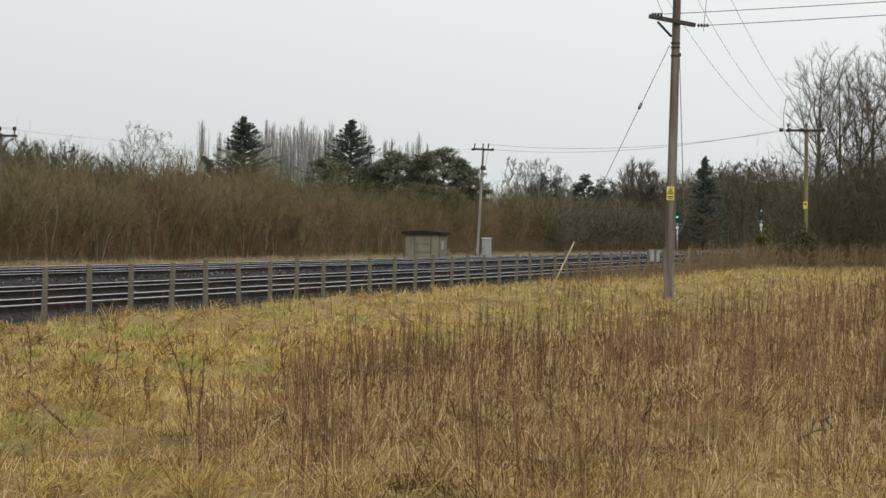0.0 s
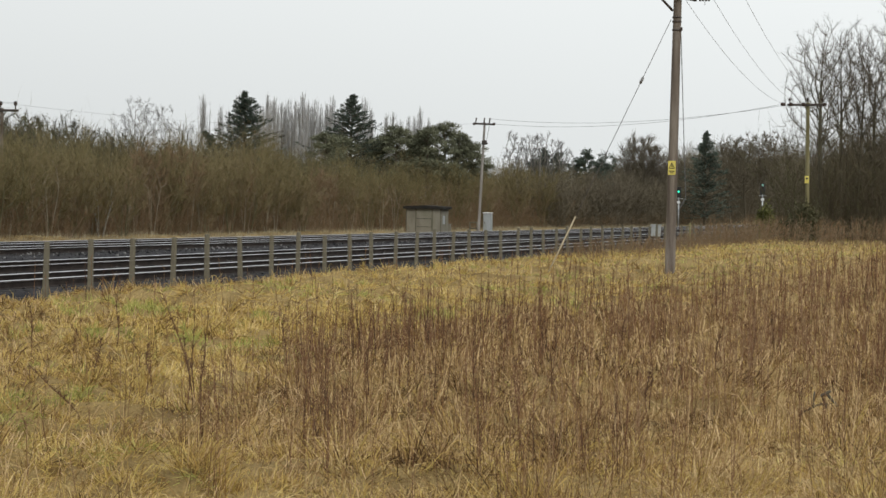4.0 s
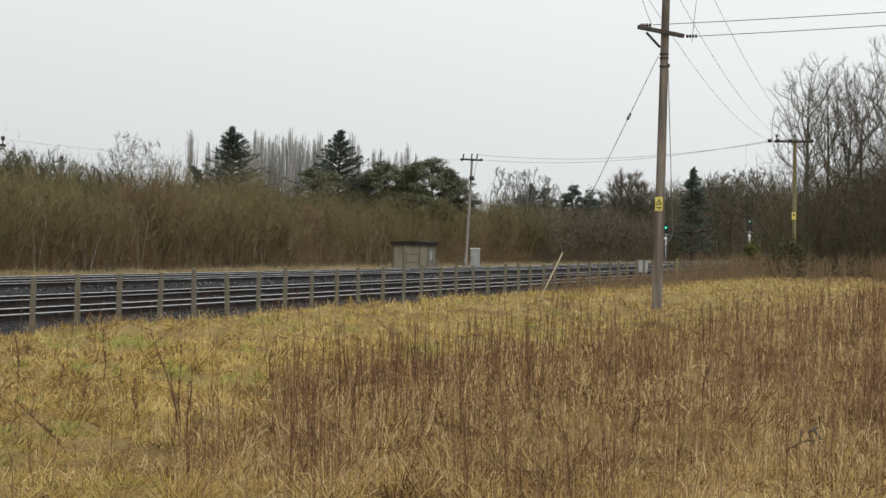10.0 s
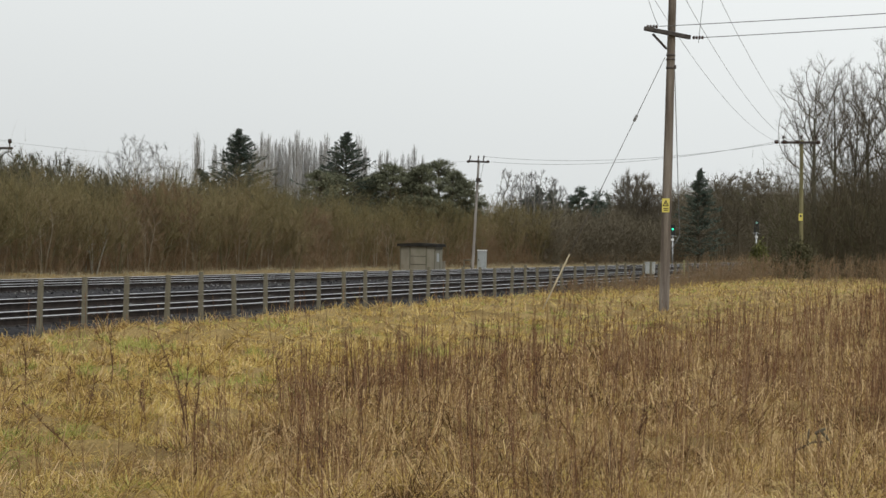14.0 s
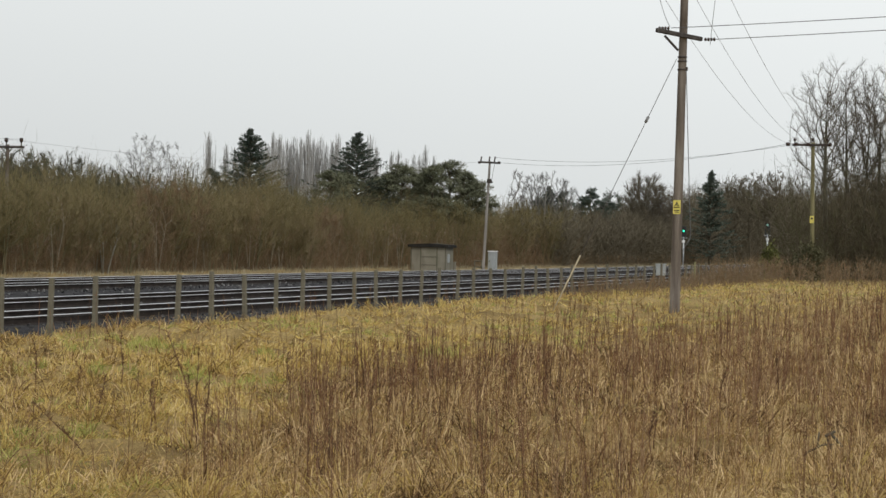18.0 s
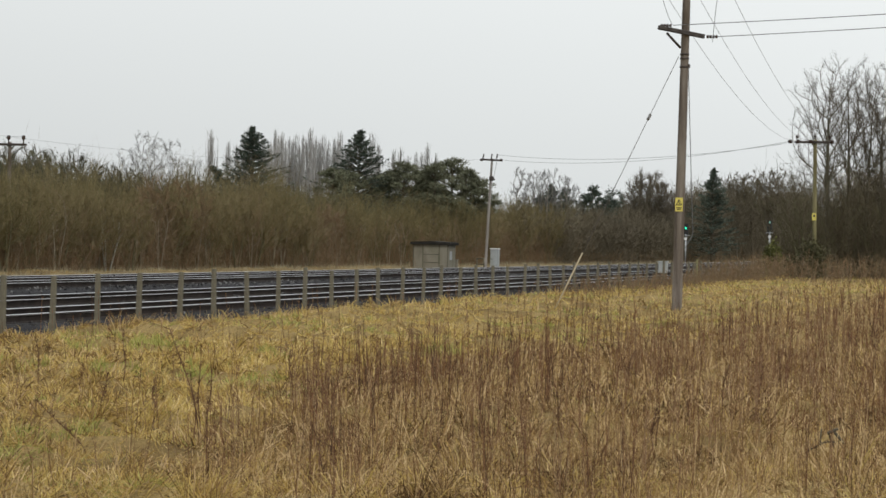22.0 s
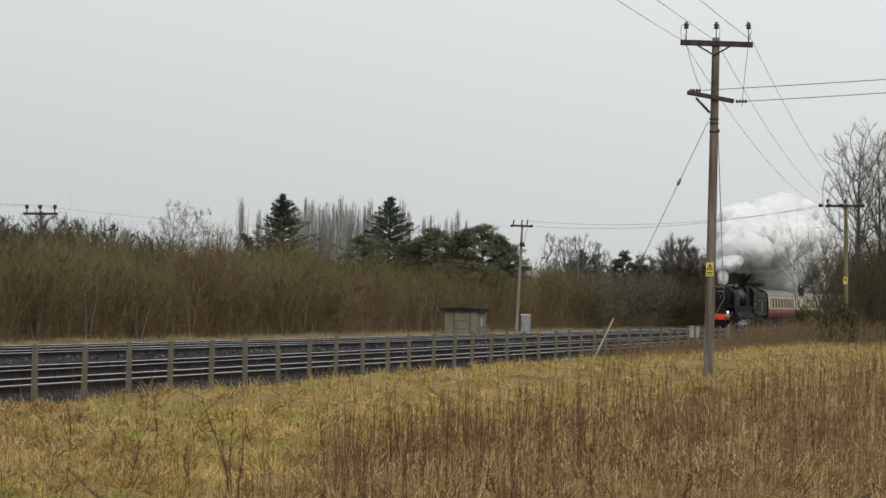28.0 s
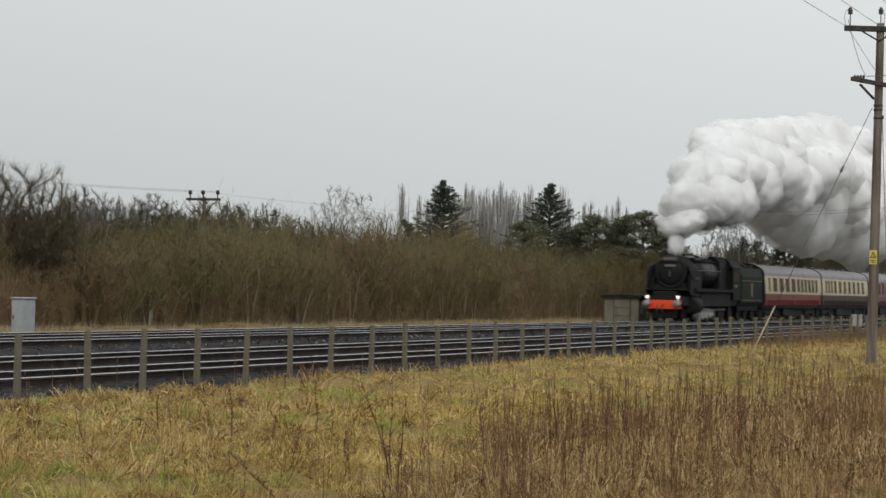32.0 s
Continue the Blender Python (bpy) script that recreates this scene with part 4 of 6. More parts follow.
def poplar(seed, height):
    """A narrow poplar: branches leave the trunk at an angle and turn upright at once."""
    rng = np.random.RandomState(seed)
    n = 44
    z = np.sort(rng.uniform(0.10, 0.86, n)) * height
    a = rng.uniform(0, 6.28, n)
    out = height * 0.05 * rng.uniform(0.4, 1.0, n) * np.clip(1.5 * (1 - z / height), 0.2, 1)
    ln = (height - z) * rng.uniform(0.35, 0.7, n) + 0.4
    base = np.stack([0 * z, 0 * z, z], 1)
    elbow = base + np.stack([np.cos(a) * out, np.sin(a) * out, out * 2.4], 1)
    d = unit(np.stack([np.cos(a) * 0.02, np.sin(a) * 0.02, np.ones(n)], 1) + rng.normal(0, 0.025, (n, 3)))
    end = elbow + d * ln[:, None]
    crown = [bars(base, elbow, np.full(n, 0.042), np.full(n, 0.036)), bars(elbow, end, np.full(n, 0.036), np.full(n, 0.008))]
    k = 15
    B, D, L = np.repeat(elbow, k, 0), np.repeat(d, k, 0), np.repeat(ln, k)
    b = B + D * (L * rng.uniform(0.0, 0.95, len(L)))[:, None]
    t = b + unit(D + rng.normal(0, 0.16, D.shape)) * rng.uniform(0.3, 0.9, (len(L), 1))
    crown.append(slivers(b, t, np.full(len(L), 0.024), rng))
    trunk = bars(np.array([[0, 0, -0.9]]), np.array([[0, 0, height]]), [0.14], [0.02])
    return trunk, join(crown)


def fir(seed, height, width, droop=0.25, needle=1.0):
    rng = np.random.RandomState(seed)
    zs, A, L = [], [], []
    z = height * 0.05
    while z < height * 0.985:
        t = z / height
        for k in range(6):
            zs.append(z + rng.uniform(-0.1, 0.1))
            A.append(rng.uniform(0, 6.28))
            L.append(max(0.12, width * (1 - t) ** 0.95 * rng.uniform(0.4, 1.25)))
        z += 0.09 + 0.16 * (1 - t)
    zs, A, L = np.array(zs), np.array(A), np.array(L)
    base = np.stack([0 * zs, 0 * zs, zs], 1)
    d = np.stack([np.cos(A), np.sin(A), rng.uniform(0.2, 0.6, len(A)) - droop * (1 - zs / height)], 1)
    end = base + d * L[:, None]
    trunk = join([bars(np.array([[0, 0, -0.9]]), np.array([[0, 0, height * 0.99]]), [0.03 + 0.016 * height], [0.015]), bars(base, end, 0.02 + 0.012 * L, np.full(len(L), 0.006))])
    k = 40
    B, D, LL = np.repeat(base, k, 0), np.repeat(d, k, 0), np.repeat(L, k)
    f = rng.uniform(0.12, 1.02, len(LL)) ** 0.7
    b = B + D * (LL * f)[:, None] + rng.normal(0, 0.05, B.shape)
    side = rng.normal(size=B.shape) * [1, 1, 0.5]
    w = unit(D * 1.1 + side * 0.7 + [[0, 0, -0.05]])
    t = b + w * (rng.uniform(0.14, 0.36, (len(LL), 1)) * (0.6 + 0.12 * LL[:, None]) * np.clip(0.3 + LL[:, None] / 1.6, 0.3, 1))
    return trunk, slivers(b, t, rng.uniform(0.05, 0.1, len(LL)) * needle, rng)


def pine(seed, height, width, clumps=46):
    rng = np.random.RandomState(seed)
    a, u = rng.uniform(0, 6.28, clumps), rng.uniform(0, 1, clumps)
    z = height * (0.42 + 0.55 * u)
    rad = width * np.sqrt(rng.uniform(0.05, 1, clumps)) * np.sin(np.clip((0.985 - (z / height - 0.42) / 0.6), 0.1, 1) * 1.9)
    c = np.stack([np.cos(a) * rad, np.sin(a) * rad, z], 1)
    base = np.stack([0 * z, 0 * z, z - 0.35 * rad - 0.2], 1)
    trunk = join([bars(np.array([[0, 0, -0.9]]), np.array([[0, 0, height * 0.9]]), [0.2], [0.05]), bars(base, c, np.full(clumps, 0.05), np.full(clumps, 0.015))])
    k = 190
    C = np.repeat(c, k, 0)
    size = np.repeat(rng.uniform(0.35, 1.05, clumps), k)[:, None] * width / 2.4
    w = unit(rng.normal(size=C.shape) * [1, 1, 0.7] + [[0, 0, 0.15]])
    b = C + w * size * rng.uniform(0.2, 0.8, (len(C), 1)) * [1, 1, 0.5]
    t = b + unit(w + rng.normal(0, 0.4, w.shape) + [[0, 0, 0.3]]) * rng.uniform(0.12, 0.3, (len(C), 1))
    return trunk, slivers(b, t, rng.uniform(0.05, 0.08, len(C)), rng)


def tree_thing(name, shape, wood, leaf, m, label, category="tree", group=""):
    t = thing(name, m, label, category, group)
    (wv, wf), (cv, cf) = shape
    for nm, me in (("trunk", mesh_of("trunk", wv, wf, wood)), ("crown", mesh_of("crown", cv, cf, leaf))):
        ob = new(nm, me)
        ob.parent = t
    return t


def stand(name, shapes, wood, leaf, places, label, group, category="tree"):
    """Trees of a few shapes at places (x, y, scale)."""
    protos = []
    rng = random.Random(len(places) + len(label))
    for k, (x, y, s) in enumerate(places):
        turn = Matrix.Rotation(rng.uniform(0, 6.28), 4, "Z")
        if k < len(shapes):
            t = tree_thing(name, shapes[k], wood, leaf, pose(x, y, -0.1) @ turn, label, category, group)
            t.scale = (s, s, s)
            protos.append(t)
        else:
            src = protos[k % len(protos)]
            c = copy_thing(src, pose(x, y, -0.1) @ turn)
            c.scale = (s, s, s)


def scrub(name, mat, label, spots, seed, stems=7, twigs=26, w=0.016, stem_r=0.022, upright=0.55, fan=0.17):
    """Thicket of upright leafless bushes as one mass; spots: rows of x, y, height. w: twig width, at 100 m where it is given as a share of the distance."""
    rng = np.random.RandomState(seed)
    spots = np.asarray(spots)
    S = np.repeat(spots, stems, 0)
    n = len(S)
    base = np.stack([S[:, 0] + rng.normal(0, 0.35, n), S[:, 1] + rng.normal(0, 0.35, n), np.zeros(n)], 1)
    base[:, 2] = ground_height(base[:, 0], base[:, 1]) - 0.08
    H = (S[:, 2] - base[:, 2]) * rng.uniform(0.6, 0.92, n)
    d = unit(np.stack([rng.normal(0, fan, n), rng.normal(0, fan, n), np.ones(n)], 1))
    mid = base + d * (H * 0.5)[:, None]
    d2 = unit(d + rng.normal(0, 0.7 * fan, d.shape) * [1, 1, 0.3])
    top = mid + d2 * (H * 0.5)[:, None]
    pieces = [bars(base, mid, stem_r * (0.5 + H / 5), stem_r * 0.7 * (0.5 + H / 5)), bars(mid, top, stem_r * 0.7 * (0.5 + H / 5), np.full(n, 0.005))]
    f = rng.uniform(0.01, 1.0, (n, twigs)) ** 0.8
    b = np.where((f < 0.5)[..., None], base[:, None] + (mid - base)[:, None] * (f * 2)[..., None], mid[:, None] + (top - mid)[:, None] * (f * 2 - 1)[..., None]).reshape(-1, 3)
    D = np.repeat(d2, twigs, 0)
    w_dir = unit(D * 0.8 + rng.normal(0, upright, D.shape))
    ln = np.repeat(H, twigs) * rng.uniform(0.08, 0.3, len(b))
    tip = b + w_dir * ln[:, None]
    wide = np.full(len(b), w) * rng.uniform(0.7, 1.3, len(b))
    pieces.append(slivers(b, tip, wide, rng))
    b2 = b + (tip - b) * rng.uniform(0.3, 0.8, (len(b), 1))
    pieces.append(slivers(b2, b2 + unit(w_dir + rng.normal(0, 0.9 * upright, w_dir.shape) + [[0, 0, 0.25]]) * ln[:, None] * 0.6, wide * 0.8, rng))
    v, f = join(pieces)
    return tagged(new(name, mesh_of(name, v, f, mat)), label, "scrub", kind="stuff")


def skyline(b):
    """Elevation in degrees of the thicket's top by bearing."""
    return np.interp(b, (13, 15.2, 17.2, 18.6, 19.6, 20.6, 21.7, 22.9, 23.6, 24.8, 26, 27, 28, 29, 31), (0.85, 0.92, 0.94, 1.08, 1.36, 1.34, 1.44, 1.38, 1.30, 1.34, 1.42, 1.14, 1.02, 1.02, 1.1))


def build_trees():
    rng = np.random.RandomState(11)
    # the long thicket behind the railway, brown in front and olive and taller behind
    def row(count, y0, y1, share0, share1, b0=11.8, b1=33.5, lump=0.12):
        spots = []
        for k in range(count):
            b, y = rng.uniform(b0, b1), rng.uniform(y0, y1)
            x = y / math.tan(radians(b))
            top = 1.73 + math.hypot(x, y) * math.tan(radians(float(skyline(b))))
            spots.append((x, y, top * rng.uniform(share0, share1) * (1 + lump * (math.sin(5.3 * b + 0.5 * y) + math.sin(12.1 * b + 2 + 0.3 * y)))))
        return spots
    scrub("thicket", TWIG, "dense reddish-brown leafless thicket along the railway", row(700, 40.6, 43.4, 0.40, 0.80), 21, stems=6, twigs=26, w=0.0115, stem_r=0.012, upright=0.5, fan=0.24)
    scrub("thicket", OLIVETWIG, "taller olive-brown leafless willows in the thicket", row(580, 43.2, 49.0, 0.98, 1.22, lump=0.085), 28, stems=6, twigs=26, w=0.0125, stem_r=0.014, upright=0.5, fan=0.22)
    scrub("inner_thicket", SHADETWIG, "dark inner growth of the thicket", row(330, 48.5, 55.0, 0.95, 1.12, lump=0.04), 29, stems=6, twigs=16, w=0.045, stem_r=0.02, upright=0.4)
    # taller growth further back
    spots = []
    for k in range(380):
        b, r = rng.uniform(17.5, 31.5), rng.uniform(158, 185)
        rise = float(np.interp(b, (18, 19.5, 22, 23.3, 24.2, 26, 27, 28, 31), (0.85, 1.15, 1.25, 1.5, 1.72, 1.76, 1.6, 1.55, 1.6)))
        spots.append((*at(b, r), (1.73 + r * math.tan(radians(rise))) * (1 + 0.06 * math.sin(5.3 * b) + 0.05 * math.sin(11.7 * b)) * rng.uniform(0.85, 1.05)))
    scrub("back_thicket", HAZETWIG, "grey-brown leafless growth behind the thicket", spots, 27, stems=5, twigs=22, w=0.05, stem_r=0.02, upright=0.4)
    places = [(*at(b, 148 + 9 * math.sin(7 * b)), k) for b, k in ((29.7, 1.0), (29.0, 0.92), (28.3, 0.9), (27.7, 0.95), (27.0, 1.0), (26.3, 1.1), (25.8, 1.13), (25.2, 1.11), (24.7, 1.12), (24.2, 1.08), (23.7, 1.0), (23.1, 0.92), (22.5, 0.8), (21.5, 0.76), (20.8, 0.7))]
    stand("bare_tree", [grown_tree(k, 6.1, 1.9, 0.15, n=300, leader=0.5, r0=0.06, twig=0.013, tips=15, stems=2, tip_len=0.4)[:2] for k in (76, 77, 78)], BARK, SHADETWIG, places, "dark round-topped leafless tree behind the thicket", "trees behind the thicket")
    # single willows and pale-stemmed saplings that stand out of its face
    for k, (b, y, hs, mat, kind, spread) in enumerate(((25.85, 41.6, 1.0, OLIVETWIG, "olive", 1.5), (24.6, 42.2, 0.86, OLIVETWIG, "olive", 1.2), (27.05, 41.4, 0.72, OLIVETWIG, "pale-stemmed", 0.8), (22.3, 42.4, 0.98, TWIG, "brown", 1.4), (21.6, 42.0, 1.0, TWIG, "brown", 1.3), (20.35, 41.8, 0.85, OLIVETWIG, "olive", 1.0), (19.5, 42.4, 1.0, OLIVETWIG, "olive", 1.5), (23.45, 41.5, 0.8, OLIVETWIG, "pale-stemmed", 1.0), (18.2, 42.4, 0.85, TWIG, "brown", 1.2), (28.4, 41.8, 0.9, TWIG, "brown", 1.3))):
        y -= 1.0
        x = y / math.tan(radians(b))
        h = (1.73 + math.hypot(x, y) * math.tan(radians(float(skyline(b))))) * hs
        wood, crown, _ = grown_tree(140 + k, h, spread, 0.18, n=190, leader=0.5, r0=0.045, twig=0.010, tips=10, stems=4, tip_len=0.8)
        tree_thing("willow", (wood, crown), PALEBARK if kind == "pale-stemmed" else OLIVEBARK, mat, pose(x, y, -0.1), kind + " leafless multi-stemmed willow in the thicket", "willow", "willows in the thicket")
    shapes = [grown_tree(170 + k, 4.3, 1.5, 0.12, n=230, leader=0.4, r0=0.04, twig=0.009, tips=10, stems=5, tip_len=0.7, stiff=0.6)[:2] for k in range(3)]
    places = []
    for b, k in ((27.6, 0.85), (26.6, 0.92), (25.3, 0.9), (24.0, 0.88), (22.9, 0.8), (21.9, 0.92), (20.9, 0.85), (19.9, 0.9), (19.0, 0.82), (18.6, 0.74), (17.6, 0.86), (17.0, 0.76), (16.3, 0.84), (15.6, 0.78), (14.9, 0.86), (14.3, 0.78), (13.5, 0.9), (12.8, 0.84)):
        y = 40.5 + 0.35 * math.sin(9 * b)
        places.append((y / math.tan(radians(b)), y, k * (1 if b > 18 else 1 + 0.05 * (18 - b))))
    stand("willow", shapes, OLIVEBARK, OLIVETWIG, places, "golden-olive leafless willow fanning out from many stems", "willows in the thicket", "willow")
    # pale crooked stems that stand out along its face
    shapes = [grown_tree(160 + k, 3.6, 0.75, 0.2, n=26, leader=0.6, r0=0.021, twig=0.010, tips=3, stems=3, tip_len=0.7)[:2] for k in range(4)]
    places = []
    for k in range(34):
        b = 14.5 + 14.0 * ((k + rng.uniform(0.1, 0.9)) / 34)
        y = rng.uniform(40.3, 41.4)
        places.append((y / math.tan(radians(b)), y, rng.uniform(0.55, 1.05)))
    stand("sapling", shapes, SAPBARK, TWIG, places, "pale crooked many-stemmed sapling at the thicket's edge", "pale saplings", "sapling")
    # low brambles along its foot
    spots = [(50 + 200 * rng.uniform(), 39.2 + 2.0 * rng.uniform(), rng.uniform(0.5, 1.3)) for k in range(280)]
    scrub("brambles", TWIG, "low tangled brown brambles at the thicket's edge", spots, 22, stems=5, twigs=12, w=0.013, stem_r=0.006)
    # far belt behind, to the right of the huts
    spots = []
    for k in range(600):
        x, y = 215 + 115 * rng.uniform(), 39.5 + 24 * rng.uniform()
        b = math.degrees(math.atan2(y, x))
        tall = 8.6 if b < 9.3 else 6.0 + 0.5 * math.sin(3 * b)
        spots.append((x, y, rng.uniform(0.85, 1.1) * tall * x / 262))
    for k in range(170):
        x, y = 180 + 45 * rng.uniform(), 39.6 + 5 * rng.uniform()
        spots.append((x, y, rng.uniform(0.8, 1.08) * 4.6 * x / 200))
    for k in range(150):
        x, y = 285 + 130 * rng.uniform(), 38.5 + 12 * rng.uniform()
        spots.append((x, y, rng.uniform(0.85, 1.05) * 8.7 * x / 262))
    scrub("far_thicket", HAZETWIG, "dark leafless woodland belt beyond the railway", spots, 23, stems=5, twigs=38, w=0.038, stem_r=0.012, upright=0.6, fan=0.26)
    # wood at the field's end, on the near side of the track
    spots = []
    for k in range(540):
        x = 122 + 55 * rng.uniform()
        y = min(15.8, -16 + (16 + 0.124 * x) * rng.uniform() ** 0.75)
        b = math.degrees(math.atan2(y, x))
        spots.append((x, y, rng.uniform(4.8, 7.4) * float(np.interp(b, (2.0, 4.2, 5.3, 6.2), (1.32, 1.22, 1.04, 0.95))) * (0.8 + 0.2 * x / 122)))
    scrub("wood_edge", WOODTWIG, "dark leafless undergrowth at the field's end", spots, 24, stems=6, twigs=26, w=0.022, stem_r=0.014, upright=0.6, fan=0.26)
    spots = [(98 + 42 * rng.uniform(), 14.0 + 2.6 * rng.uniform(), rng.uniform(0.8, 1.5)) for k in range(150)]
    spots += [(70 + 40 * rng.uniform(), 14.4 + 1.6 * rng.uniform(), rng.uniform(0.4, 0.8)) for k in range(120)]
    spots += [(104 + 18 * rng.uniform(), 1 + 12 * rng.uniform(), rng.uniform(0.8, 1.6)) for k in range(140)]
    scrub("rough_growth", TWIG, "waist-high brown rough growth at the field's end", spots, 25, stems=6, twigs=11, w=0.016, stem_r=0.007)

    # conifers
    tree_thing("spruce", fir(31, 9.3, 5.4), BARK, NEEDLE, pose(159.7, 58.2, 0), "dark green spruce standing above the thicket")
    tree_thing("spruce", fir(32, 9.5, 5.4), BARK, NEEDLE, pose(167.0, 52.5, 0), "tall dark green spruce with ragged top")
    tree_thing("spruce", fir(33, 8.0, 2.2), BARK, NEEDLE, pose(*at(19.45, 171), 0, 0, 36, 105), "leaning young spruce in the thicket")
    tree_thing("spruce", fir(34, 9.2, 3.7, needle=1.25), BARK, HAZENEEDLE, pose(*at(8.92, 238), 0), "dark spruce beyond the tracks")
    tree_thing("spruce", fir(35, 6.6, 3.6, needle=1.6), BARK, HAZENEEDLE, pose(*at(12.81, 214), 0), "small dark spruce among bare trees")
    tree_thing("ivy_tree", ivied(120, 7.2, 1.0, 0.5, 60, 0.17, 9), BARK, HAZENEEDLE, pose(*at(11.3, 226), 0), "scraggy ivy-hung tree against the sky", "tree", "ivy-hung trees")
    places = [(*at(b, r), s) for b, r, s in ((18.08, 170, 0.93), (17.69, 172, 0.86), (17.15, 182, 0.9), (16.71, 176, 0.92), (16.37, 174, 0.97), (16.03, 178, 0.98), (15.62, 173, 1.02), (15.21, 176, 1.02), (14.86, 174, 0.98), (14.56, 178, 0.9), (16.95, 186, 0.88), (15.85, 185, 0.98))]
    stand("pine", [pine(41, 7.3, 2.1, 40), pine(42, 7.5, 2.4, 42), pine(43, 6.9, 2.0, 36)], BARK, PINE, places, "broad dark green pine", "pines behind the thicket")
    places = [(*at(b, 215), s) for b, s in ((11.81, 0.9), (11.60, 0.82), (12.00, 0.8), (11.40, 0.84), (12.45, 0.85), (13.06, 0.84))]
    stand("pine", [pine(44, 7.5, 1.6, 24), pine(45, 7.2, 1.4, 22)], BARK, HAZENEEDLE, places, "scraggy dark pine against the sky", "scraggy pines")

    # poplars and pale birches on the skyline
    places = [(*at(b, 236 + 6 * math.sin(9 * b)), s) for b, s in ((21.02, 1.02), (20.61, 0.9), (20.23, 1), (20.09, 1.02), (19.67, 0.95), (19.49, 1), (19.33, 0.98), (19.14, 0.97), (18.99, 1), (18.82, 0.96), (18.65, 1.02), (18.5, 0.97), (18.35, 1), (18.06, 0.93), (17.91, 1), (17.69, 0.95), (17.15, 1), (16.99, 0.92), (16.63, 0.86), (16.47, 0.88), (16.28, 0.84), (16.09, 0.86), (15.81, 0.92), (15.62, 0.86), (20.41, 0.9), (19.79, 0.95), (19.58, 0.9), (19.41, 0.94), (19.24, 0.9), (19.07, 0.92), (18.9, 0.9), (18.73, 0.93), (18.57, 0.9), (18.42, 0.92), (18.2, 0.95), (17.99, 0.92), (17.8, 0.9), (17.3, 0.88), (15.95, 0.84), (15.4, 0.8), (14.95, 0.8))]
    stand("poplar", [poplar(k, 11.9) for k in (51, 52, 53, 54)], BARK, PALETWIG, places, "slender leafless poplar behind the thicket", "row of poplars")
    places = [(*at(b, 150), s) for b, s in ((22.9, 0.86), (22.59, 0.98), (22.32, 0.95), (22, 0.92), (21.76, 0.8), (23.37, 0.7), (21.42, 0.8))]
    stand("birch", [crown_tree(k, 8.3, 1.5, clear=0.2, limbs=15, r0=0.05, twig=0.009, sub=7, fine=6) for k in (61, 62)], BARK, GREYTWIG, places, "pale leafless birch above the thicket", "birches above the thicket")
    places = [(*at(b, 212), s) for b, s in ((13.55, 1.0), (13.2, 1.03), (12.9, 1.0), (12.55, 0.98), (12.25, 0.84))]
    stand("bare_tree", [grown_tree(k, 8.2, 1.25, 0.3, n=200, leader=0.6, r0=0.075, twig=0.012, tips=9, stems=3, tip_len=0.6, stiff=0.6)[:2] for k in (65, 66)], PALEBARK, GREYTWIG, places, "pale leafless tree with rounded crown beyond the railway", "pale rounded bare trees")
    tree_thing("bare_tree", grown_tree(67, 8.5, 3.0, 0.32, n=560, leader=0.42, r0=0.12, twig=0.015, tips=15, stiff=0.6)[:2], BARK, DARKTWIG, pose(*at(10.45, 232), -0.1), "broad round-crowned leafless tree beyond the tracks", "tree", "round bare trees")
    tree_thing("bare_tree", grown_tree(70, 7.3, 2.2, 0.3, n=300, leader=0.45, r0=0.09, twig=0.015, tips=13, stiff=0.6)[:2], BARK, DARKTWIG, pose(*at(9.72, 250), -0.1), "smaller round-crowned leafless tree beyond the tracks", "tree", "round bare trees")
    places = [(*at(b, 262), s) for b, s in ((8.32, 1.0), (7.98, 1.02), (7.64, 1.05), (7.31, 1.05), (8.52, 0.95))]
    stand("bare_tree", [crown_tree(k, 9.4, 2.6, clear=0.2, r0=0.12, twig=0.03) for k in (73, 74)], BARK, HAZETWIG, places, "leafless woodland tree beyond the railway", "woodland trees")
    # left: the large thorn tree, ivy-hung trees and the far round trees
    tree_thing("bare_tree", grown_tree(68, 5.75, 2.4, 0.12, n=620, leader=0.42, r0=0.085, twig=0.0075, tips=16, stems=5, tip_len=0.5)[:2], BARK, WOODTWIG, pose(75.2, 43.8, 0), "spreading leafless thorn tree behind the cabinet")
    tree_thing("bare_tree", grown_tree(69, 4.3, 1.9, 0.10, n=420, leader=0.4, r0=0.06, twig=0.008, tips=14, stems=4, tip_len=0.5)[:2], BARK, WOODTWIG, pose(76.0, 42.6, 0), "low spreading leafless bush behind the cabinet")
    for k, (b, d, h, r) in enumerate(((26.35, 113, 5.75, 1.0), (25.9, 116, 5.95, 1.1), (25.35, 114, 5.75, 1.0), (24.75, 118, 5.75, 1.3), (24.1, 121, 5.75, 1.4))):
        tree_thing("ivy_tree", ivied(91 + k, h, r, 0.3, 70, 0.085, 9), BARK, IVY, pose(*at(b, d), -0.1), "ragged tree hung with dark ivy above the thicket", "tree", "ivy-hung trees")
    for k, (b, d, h, r) in enumerate(((24.6, 117, 4.6, 1.6), (23.9, 119, 4.4, 1.5), (22.0, 129, 4.3, 1.6), (18.9, 150, 4.2, 1.6), (28.3, 103, 4.0, 1.4), (27.6, 105, 4.2, 1.4))):
        tree_thing("holly", ivied(101 + k, h, r, 0.1, 130, 0.10, 12), BARK, IVY, pose(*at(b, d), -0.1), "dark evergreen holly inside the thicket", "holly", "evergreens in the thicket")
